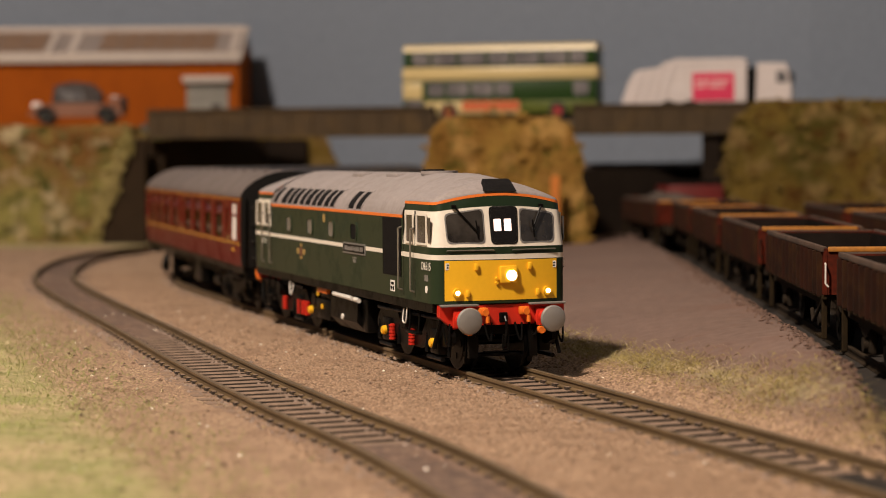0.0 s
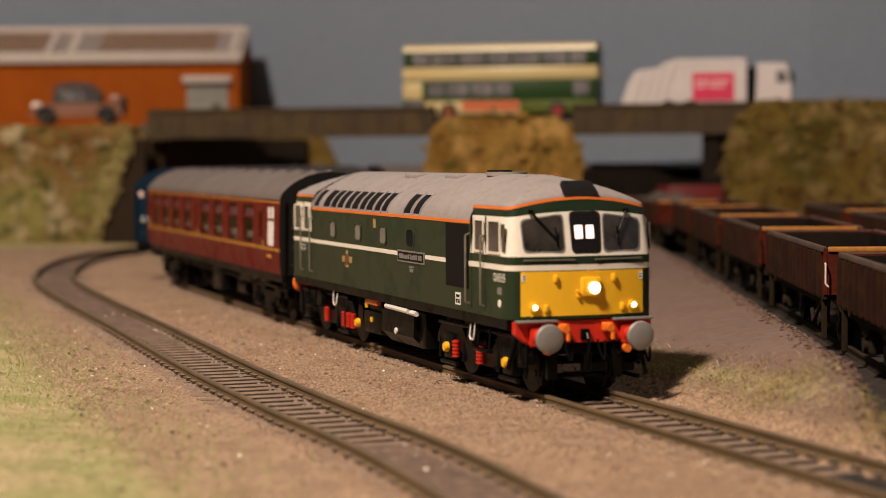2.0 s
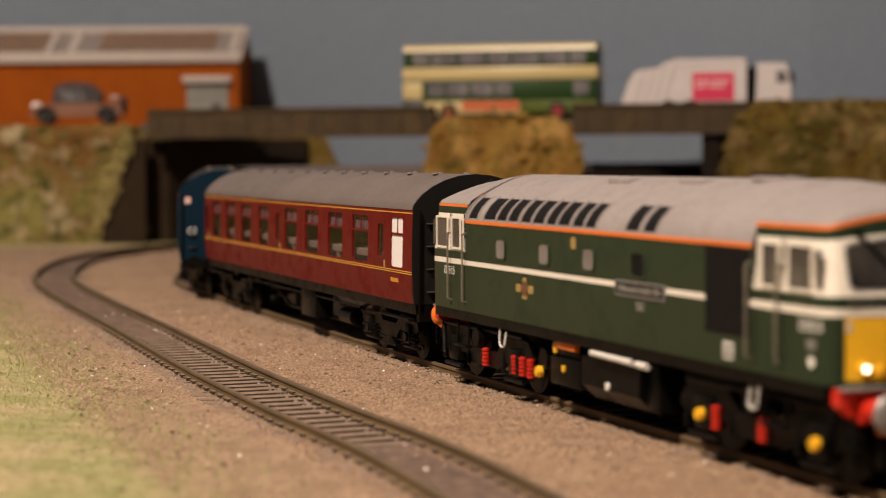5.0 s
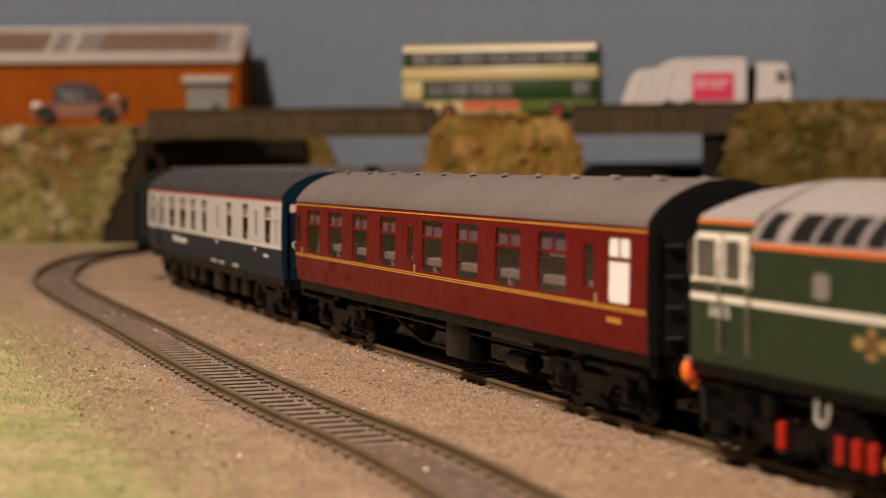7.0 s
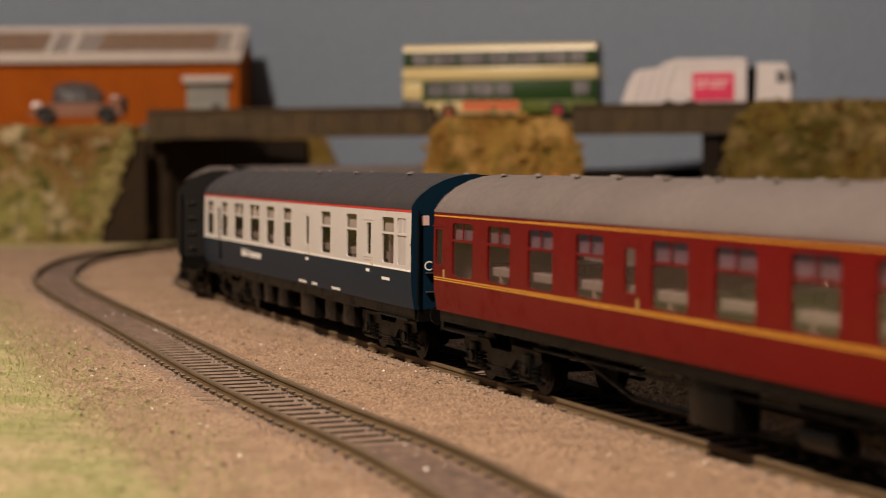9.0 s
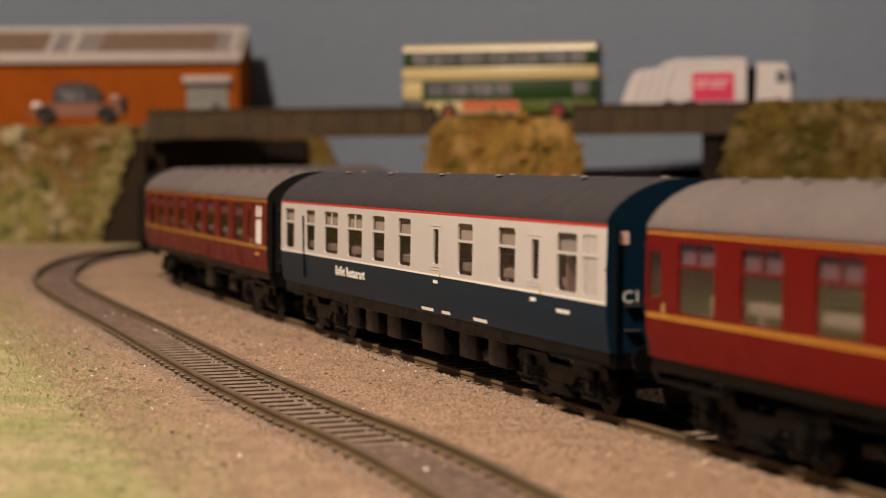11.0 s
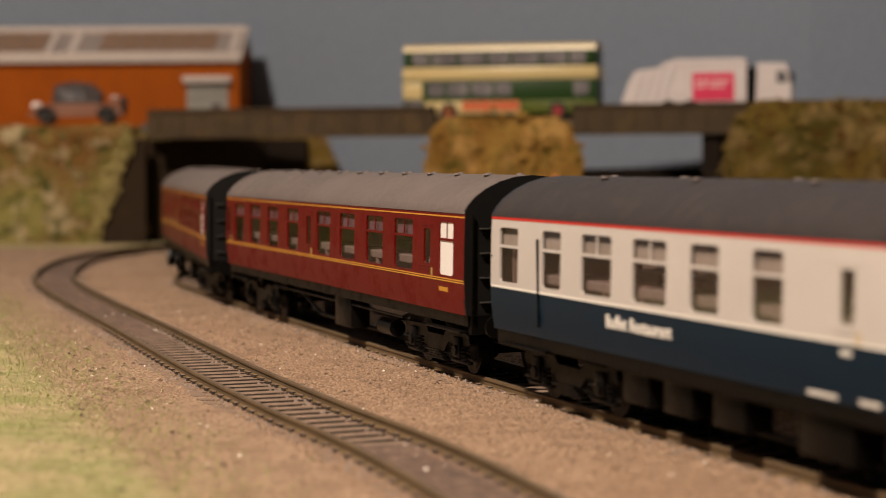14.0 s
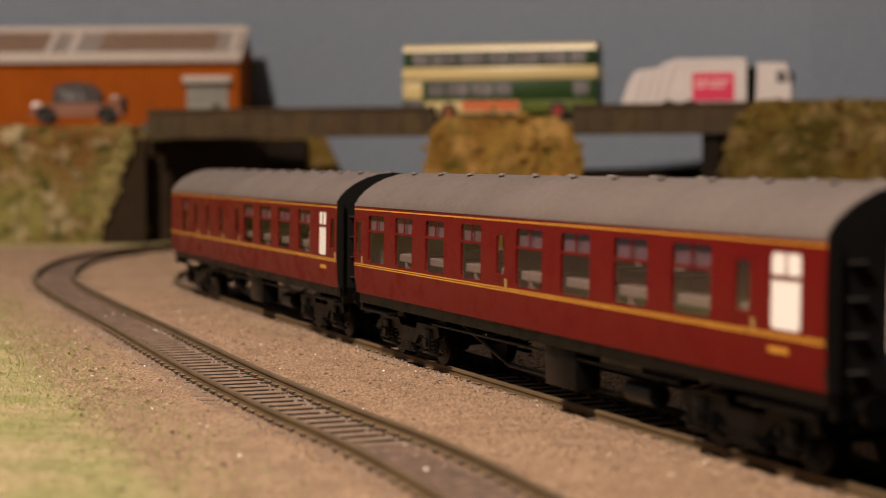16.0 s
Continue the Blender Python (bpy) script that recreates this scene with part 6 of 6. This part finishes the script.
def make_building():
    t = thing("industrial_building", "orange brick industrial unit with a pale roof edge and roof lights", "building", at=mmpose(-147.5, 1376, 78.2, 0, 0, 0))
    Wd, D, e, rise = 345.0, 82.0, 51.4, 20.0
    part("front_wall", box(bm_new(), -Wd, 0, 0, 4, 0, e), BRICK, t, smooth=0)
    part("side_wall", prism(bm_new(), [(4.05, 0), (D, 0), (D, e + 1), (D / 2 + 4, e + rise - 1), (4.05, e + 1)], "x", -4, 0), BRICK, t, smooth=0)
    part("back_wall", box(bm_new(), -Wd, -4.05, D - 4, D, 0, e), BRICK, t, smooth=0)
    bm = prism(bm_new(), [(-3, e), (D / 2 + 2, e + rise), (D + 3, e), (D + 3, e + 2), (D / 2 + 2, e + rise + 2.5), (-3, e + 2)], "x", -Wd, 1.5)
    roof = part("roof", bm, ROOFPANEL, t, "grey corrugated roof with pale edges", 0)
    part("fascia", box(bm_new(), -Wd, 1.6, -4.6, -3.05, e - 5.0, e + 2.2, 0.2), TRIM, roof)
    part("ridge_cap", box(bm_new(), -Wd, 1.6, D / 2 - 1.5, D / 2 + 5.5, e + rise + 1.6, e + rise + 4, 0.3), TRIM, roof)
    part("verge", prism(bm_new(), [(-3, e - 1.5), (D / 2 + 2, e + rise - 1), (D / 2 + 2, e + rise + 4), (-3, e + 3.5)], "x", 1.65, 3.4), TRIM, roof, smooth=0)
    def at(u):
        return -3 + (D / 2 + 5) * u, e + 2 + (rise + 0.5) * u
    (ya, za), (yb, zb) = at(0.12), at(0.80)
    for x0, x1 in [(-345 + 17 * k, -329.4 + 17 * k) for k in range(12)] + [(-102 + 14.2 * k, -89 + 14.2 * k) for k in range(6)]:
        part("roof_light", prism(bm_new(), [(ya, za), (yb, zb), (yb - 0.4, zb + 0.9), (ya - 0.4, za + 0.9)], "x", x0, x1), SKYLIGHT, roof, "brown translucent roof light", 0)
    (ya, za), (yb, zb) = (-2.5, e + 2.2), (D / 2 + 2, e + rise + 2.6)
    for x, w in ((-138, 2.2), (-121, 3.0), (-4, 2.6)):
        part("roof_bar", prism(bm_new(), [(ya, za), (yb, zb), (yb - 0.8, zb + 1.2), (ya - 0.8, za + 1.2)], "x", x - w, x + w), TRIM, roof, smooth=0)
    (ya, za), (yb, zb) = at(0.82), at(1.0)
    part("ridge_band", prism(bm_new(), [(ya, za), (yb, zb), (yb - 0.6, zb + 1.1), (ya - 0.6, za + 1.1)], "x", -Wd, 1.5), TRIM, roof, smooth=0)
    d = part("door", box(bm_new(), -38, -8, -0.9, -0.05, 0, 31.5), SHUTTER, t, "grey painted loading door", 0)
    part("door_canopy", box(bm_new(), -40.5, -5.5, -6, -0.05, 31.55, 36.5, 0.3), TRIM, t)
    part("door_leaf", box(bm_new(), -20, -13, -1.3, -0.95, 8, 16), MATS["dark_car_hood"], d, smooth=0)
    for k in range(7):
        part("door_slat", box(bm_new(), -37.5, -8.5, -1.2, -0.95, 18 + k * 1.7, 18.9 + k * 1.7), SHUTTER, d, smooth=0)


# ---------------------------------------------------------------- scatter
def scatter(name, pts, make, material, label, category):
    """Many tiny loose pieces as one object; make(bm-lists, point) appends its vertices and faces."""
    vs, fs = [], []
    for p in pts:
        make(vs, fs, p)
    me = bpy.data.meshes.new(name)
    me.from_pydata([(x * MM, y * MM, z * MM) for x, y, z in vs], [], fs)
    me.materials.append(material)
    return tagged(new(name, me), label=label, category=category, kind="stuff")


def grain(vs, fs, p):
    x, y, z, r = p
    k = len(vs)
    a = random.uniform(0, 6.28)
    ring = [(x + r * random.uniform(0.7, 1.2) * math.cos(a + q), y + r * random.uniform(0.7, 1.2) * math.sin(a + q), z + r * random.uniform(-0.2, 0.3)) for q in (0, 1.57, 3.14, 4.71)]
    vs += ring + [(x + r * random.uniform(-0.3, 0.3), y, z + r * random.uniform(0.6, 1.0)), (x, y, z - r * 0.7)]
    for i in range(4):
        fs.append((k + i, k + (i + 1) % 4, k + 4))
        fs.append((k + (i + 1) % 4, k + i, k + 5))


def blade(vs, fs, p):
    x, y, z, h, w, lean = p
    k = len(vs)
    a, b = random.uniform(0, 6.28), random.uniform(0, 6.28)
    dx, dy = math.cos(a) * w, math.sin(a) * w
    lx, ly = math.cos(b) * lean * h, math.sin(b) * lean * h
    vs += [(x - dx, y - dy, z - 0.3), (x + dx, y + dy, z - 0.3), (x + dx * 0.7 + lx * 0.4, y + dy * 0.7 + ly * 0.4, z + h * 0.6), (x - dx * 0.7 + lx * 0.4, y - dy * 0.7 + ly * 0.4, z + h * 0.6), (x + lx, y + ly, z + h)]
    fs += [(k, k + 1, k + 2, k + 3), (k + 3, k + 2, k + 4)]


def placed(xy, lift=0.0):
    xy = np.array(xy)
    z = np.concatenate([ground_z(c) for c in np.array_split(xy, max(1, len(xy) // 1500))])
    return [(x, y, zz + lift) for (x, y), zz in zip(xy, z)]


def make_scatter():
    rnd = random.Random(4)
    order = np.argsort(MX[:, 1])

    def track_x(y):
        return float(np.interp(y, MX[order, 1], MX[order, 0]))
    # fine gravel over the sand between and beside the lines
    xy = []
    while len(xy) < 66000:
        y = 288 + 660 * rnd.random() ** 1.5
        x = rnd.uniform(-0.24 * y - 10, 0.24 * y + 10)
        if -66 - (y - 480) * 0.33 < x < track_x(y) + 34:
            xy.append((x, y))
    xy = np.array(xy)
    d = np.minimum(np.concatenate([near_dist(c, MAIN_XY) for c in np.array_split(xy, 20)]), np.concatenate([near_dist(c, LOOP_XY) for c in np.array_split(xy, 20)]))
    keep = xy[d > 9.8]
    small = mat("sand_grains", (0.40, 0.264, 0.168), (0.20, 0.131, 0.084), rough=0.9, big=200, fine=2000, bump=0.2, island=0.9)
    scatter("sand_grains", [(x, y, z, 0.13 + 0.5 * rnd.random() ** 3) for x, y, z in placed(keep)], grain, small, "loose tan sand grains on the ground", "sand")
    # darker ballast along the sleeper ends and between the rails
    stone = mat("ballast_stone", (0.33, 0.255, 0.205), (0.20, 0.15, 0.12), rough=0.9, big=200, fine=2000, bump=0.3, island=0.7)
    pts = []
    for line in (MAIN, LOOP):
        for x, y, h in line:
            if 285 < y < 900:
                for _ in range(4):
                    off = rnd.choice((-1, 1)) * rnd.uniform(9.6, 15.5)
                    al = rnd.uniform(-2, 2)
                    pts.append((x - math.sin(h) * off + math.cos(h) * al, y + math.cos(h) * off + math.sin(h) * al))
    for x, y, h in LOOP:
        if 365 < y < 640:
            for _ in range(4):
                off, al = rnd.choice((-1, 1)) * rnd.uniform(5.0, 7.4), rnd.uniform(-2, 2)
                pts.append((x - math.sin(h) * off + math.cos(h) * al, y + math.cos(h) * off + math.sin(h) * al))
    scatter("ballast", [(x, y, z, rnd.uniform(0.3, 0.9)) for x, y, z in [(x, y, max(z, -2.9)) for x, y, z in placed(pts)]], grain, stone, "grey-brown ballast stones along the sleepers", "ballast")
    pale = mat("pale_grit", (0.85, 0.76, 0.64), (0.7, 0.6, 0.48), rough=0.3, island=0.3)
    xy = [(rnd.uniform(-130, track_x(y) + 26), y) for y in [rnd.uniform(330, 720) for _ in range(150)]]
    scatter("pale_grit", [(x, y, z, rnd.uniform(0.25, 0.55)) for x, y, z in placed(xy, 0.1)], grain, pale, "scattered pale bits of grit", "grit")
    xy = [(rnd.uniform(-0.2 * y, track_x(y) + 60), y) for y in [rnd.uniform(310, 760) for _ in range(1500)]]
    xy = [p for p in xy if min(near_dist(np.array([p]), MAIN_XY)[0], near_dist(np.array([p]), LOOP_XY)[0]) > 17]
    pebble = mat("brown_pebbles", (0.20, 0.125, 0.085), (0.10, 0.062, 0.042), rough=0.9, big=200, island=0.9)
    scatter("pebbles", [(x, y, z, 0.22 + 0.8 * rnd.random() ** 3) for x, y, z in placed(xy, -0.1)], grain, pebble, "loose brown pebbles and crumbs on the sand", "pebbles")
    # rubble at the yard edge
    xy = []
    for _ in range(900):
        y = rnd.uniform(350, 900)
        xy.append((edge_x(y) - 4 + rnd.gauss(0, 2.2), y))
    dark = mat("red_brown_rubble", (0.13, 0.075, 0.055), (0.09, 0.055, 0.04), rough=0.95, island=0.6)
    scatter("rubble", [(x, y, z, rnd.uniform(0.3, 1.0)) for x, y, z in placed(xy)], grain, dark, "red-brown rubble along the yard edge", "rubble")
    # static grass: the tuft beside the line and the mat in the foreground
    straw = mat("static_grass_straw", (0.46, 0.34, 0.14), (0.28, 0.235, 0.07), rough=0.9, island=0.8, big=60)
    xy = []
    while len(xy) < 15000:
        y = rnd.uniform(360, 640)
        cluster = 0.5 + 0.5 * noise.noise((y * 0.05, 3.0, 1.0))
        x = track_x(y) + float(tuft_off(y)) + rnd.gauss(0, 5.0)
        if rnd.random() < max(0.0, cluster - 0.2) * 1.4:
            xy.append((x, y))
    scatter("grass_tuft", [(x, y, z, rnd.uniform(0.4, 1.3), 0.06, rnd.uniform(1.2, 4.0)) for x, y, z in placed(xy)], blade, straw, "dry green static grass beside the running line", "grass")
    lawn = mat("static_grass_pale", (0.46, 0.42, 0.18), (0.19, 0.235, 0.055), rough=0.9, island=0.8, big=60)
    xy = []
    while len(xy) < 20000:
        y = 290 + 520 * rnd.random()
        x = -84 - (y - 480) * 0.33 - abs(rnd.gauss(0, 45)) + rnd.gauss(0, 8)
        xy.append((x, y))
    scatter("grass_mat", [(x, y, z, rnd.uniform(0.5, 1.7), 0.07, rnd.uniform(0.8, 3.2)) for x, y, z in placed(xy)], blade, lawn, "short pale green static grass mat", "grass")
    fibre = mat("dry_straw_fibre", (0.80, 0.68, 0.44), (0.62, 0.50, 0.28), rough=0.35, island=0.6, big=60)
    xy = []
    for _ in range(620):
        y = rnd.uniform(400, 660)
        xy.append((-78 - (y - 480) * 0.36 - abs(rnd.gauss(0, 22)) + rnd.gauss(0, 9), y))
    for _ in range(260):
        y = rnd.uniform(385, 560)
        xy.append((track_x(y) + float(tuft_off(y)) + rnd.gauss(0, 6.0), y))
    scatter("straw_fibres", [(x, y, z, rnd.uniform(0.4, 0.9), 0.065, rnd.uniform(5.0, 12.0)) for x, y, z in placed(xy, 0.6)], blade, fibre, "long dry straw fibres lying on the grass", "grass")


def clump(vs, fs, p):
    """A small ragged lump of flock."""
    x, y, z, r = p
    k = len(vs)
    n = 5
    for j, (zz, rr) in enumerate(((-0.6, 0.6), (0.0, 1.0), (0.6, 0.65))):
        for i in range(n):
            a = 6.283 * i / n + j * 0.6
            q = rr * r * random.uniform(0.65, 1.3)
            vs.append((x + q * math.cos(a), y + q * math.sin(a), z + zz * r * random.uniform(0.8, 1.2)))
    vs.append((x, y, z + r * random.uniform(0.8, 1.2)))
    for j in range(2):
        for i in range(n):
            fs.append((k + j * n + i, k + j * n + (i + 1) % n, k + (j + 1) * n + (i + 1) % n, k + (j + 1) * n + i))
    for i in range(n):
        fs.append((k + 2 * n + i, k + 2 * n + (i + 1) % n, k + 3 * n))


def hill_cover(ob, count, tones, seed, name):
    rnd = random.Random(seed)
    random.seed(seed)
    vs = [v.co * 1000 for v in ob.data.vertices if v.co.z > 0.001]
    vs = [v for v in vs if v.y < min(w.y for w in vs) + 60] or vs
    pts = []
    for _ in range(count):
        v = rnd.choice(vs)
        pts.append((v.x + rnd.gauss(0, 2.5), v.y + rnd.gauss(-0.6, 1.0), v.z + rnd.gauss(0, 2.5), rnd.uniform(0.8, 2.6)))
    m = mat(name + "_flock", tones[0], tones[1], rough=1.0, big=45, fine=900, bump=0.8, island=0.4, spec=0.1, spread=(0.4, 0.6))
    scatter("flock_tufts", pts, clump, m, "ragged flock tufts clinging to the hillside", "foliage")


make_ground()
make_room()
make_bridge()
WEST = hill("hill_west", [(-212, 1272), (-196, 1340), (-196, 1455), (-760, 1455), (-760, 1262)], -8, 77, "pale flocked hillside with rocky patches", GRASSY_LIGHT, lean=-0.05, rough=9)
MIDDLE = hill("hill_middle", [(86, 1078), (80, 1128), (-6, 1128), (-16, 1078)], -4, 77, "steep flocked mound under the bridge", GRASSY, lean=0.12, rough=6, crown=40)
EAST = hill("hill_east", [(560, 1150), (560, 1212), (240, 1240), (178, 1225), (172, 1150)], -4, 88, "steep flocked hillside beside the yard", GRASSY_OLIVE, lean=0.06, rough=9, crown=70)
BACK = hill("hill_back", [(-66, 1384), (-70, 1408), (-150, 1446), (-240, 1454), (-240, 1424), (-128, 1404)], -8, 70, "low flocked bank behind the bridge", GRASSY_OLIVE, lean=0.25, rough=5)
# low wall added to fill the shaded span and hide the rear coaches
tagged(part("yard_back_wall", prism(bm_new(), [(44, 1156), (66, 1173), (115, 1201), (165, 1222), (215, 1233), (214, 1237), (163, 1226), (113, 1205), (64, 1177), (42, 1160)], "z", -6, 47), DARKWALL, smooth=0), label="low dark wall standing in for shade behind the yard", category="wall", kind="structure")
# retaining wall, its colour holding the darkness below the bridge
tagged(part("tunnel_wall", prism(bm_new(), [(-228, 1402), (-228, 1394), (-100, 1388), (-100, 1396)], "z", -8, 69), DARKWALL, smooth=0), label="retaining wall under the bridge, coloured near-black for its shade", category="wall", kind="structure")
tagged(part("wing_wall", prism(bm_new(), [(-214, 1284), (-186, 1284), (-130, 1386.5), (-214, 1386.5)], "z", -8, 68), BROWNWALL, smooth=0), label="dark brown wing wall beside the hillside", category="wall", kind="structure")
tagged(part("rusty_post", box(bm_new(), 61, 66, 1062, 1066, -3, 44, 0.8), mat("orange_rust", (0.62, 0.20, 0.03), (0.48, 0.15, 0.025), rough=0.8), smooth=0), label="rust-orange post standing before the mound", category="post")
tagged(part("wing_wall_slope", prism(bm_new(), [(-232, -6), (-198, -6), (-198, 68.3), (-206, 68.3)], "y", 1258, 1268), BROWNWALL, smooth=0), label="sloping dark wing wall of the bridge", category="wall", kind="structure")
make_building()
make_bus()
make_lorry()
make_car()
make_yard()
hill_cover(WEST, 380, [(0.42, 0.34, 0.15), (0.19, 0.16, 0.05)], 11, "west")
hill_cover(MIDDLE, 320, [(0.38, 0.225, 0.06), (0.20, 0.115, 0.026)], 12, "middle")
hill_cover(EAST, 420, [(0.25, 0.165, 0.055), (0.12, 0.085, 0.02)], 13, "east")
rag = random.Random(21)
random.seed(21)
edge_pts = []
for _ in range(260):
    f = rag.random()
    edge_pts.append((-234 + 27 * f + rag.gauss(-1, 2.2), 1256 + rag.gauss(0, 1.5), -4 + 74 * f + rag.gauss(0, 1.5), rag.uniform(1.2, 3.2)))
scatter("flock_tufts", edge_pts, clump, MATS["west_flock"], "ragged flock tufts along the wing wall", "foliage")
random.seed(2)
track("yard_track", YARD_A, 4.0, (0, 1), "yard siding half hidden behind the ground edge", rails=(GRIMY, GRIMY), ties=GRIMY)
track("yard_track", YARD_B, 4.0, (0, 1), "yard siding under the second row of wagons", rails=(GRIMY, GRIMY), ties=GRIMY)
track("main_track", MAIN, 0.0, (285, 900), "running line with plastic sleepers half buried in sand")
track("loop_track", LOOP, 0.0, (285, 1100), "curved loop line with plastic sleepers half buried in sand")
make_scatter()

# ---------------------------------------------------------------- motion
RUN = [(0, -58.7), (0.5, -49.2), (1, -37.4), (1.5, -23.8), (2, -8.1), (2.5, 10.1), (3, 29.2), (3.5, 50.3), (4, 73.4), (4.5, 98.7), (5, 127.4), (5.5, 160.6), (6, 195.8),
       (6.5, 231.2), (7, 265.6), (7.5, 300.3), (8, 334.3), (8.5, 366.6), (9, 398.1), (9.5, 429.2), (10, 459.5), (10.5, 489.4), (11, 518.8), (11.5, 548.7), (12, 580.1),
       (12.5, 612.5), (13, 644.9), (13.5, 676.8), (14, 709.4), (14.5, 745.6), (15, 785.0), (15.5, 827.7), (16, 872.9)]


def run_at(t):
    ts, ss = [r[0] for r in RUN], [r[1] for r in RUN]
    i = max(0, min(len(ts) - 2, int(t / 0.5)))
    p0, p1, p2, p3 = ss[max(i - 1, 0)], ss[i], ss[i + 1], ss[min(i + 2, len(ss) - 1)]
    u = (t - ts[i]) / 0.5
    return 0.5 * (2 * p1 + (p2 - p0) * u + (2 * p0 - 5 * p1 + 4 * p2 - p3) * u * u + (3 * p1 - p0 - 3 * p2 + p3) * u ** 3)


def vehicle_pose(s, half):
    """Pose of a vehicle whose bogie pivots, half apart from its middle, both stand on the line."""
    xa, ya, _ = on_line(s + half)
    xb, yb, _ = on_line(s - half)
    h = math.atan2(ya - yb, xa - xb)
    return mmpose((xa + xb) / 2, (ya + yb) / 2, 0, 0, 0, math.degrees(h)), h


def run_vehicle(ob, behind, half, bogies=(), wheels=(), radius=6.0):
    times = [i * 0.25 for i in range(65)]
    walk(ob, [(t, vehicle_pose(run_at(t) - behind, half)[0]) for t in times])
    for bogie, px in bogies:
        rows = []
        for t in times:
            s = run_at(t) - behind
            h = vehicle_pose(s, half)[1]
            rows.append((t, mmpose(px, 0, 0, 0, 0, math.degrees(on_line(s + px)[2] - h))))
        walk(bogie, rows)
    fine = [round(i * 0.1, 1) for i in range(161)]
    for wheel, at in wheels:
        walk(wheel, [(t, mmpose(*at, 0, math.degrees((run_at(t) - run_at(0)) / radius), 0)) for t in fine])

def motions():
    offsets = [0.0] + [237.0 + 271.6 * i for i in range(4)]
    for (ob, bogies, wheels), behind in zip(TRAIN, offsets):
        loco = behind == 0.0
        run_vehicle(ob, behind, 66.0 if loco else 93.0, bogies, wheels, 7.1 if loco else 6.0)


motions()
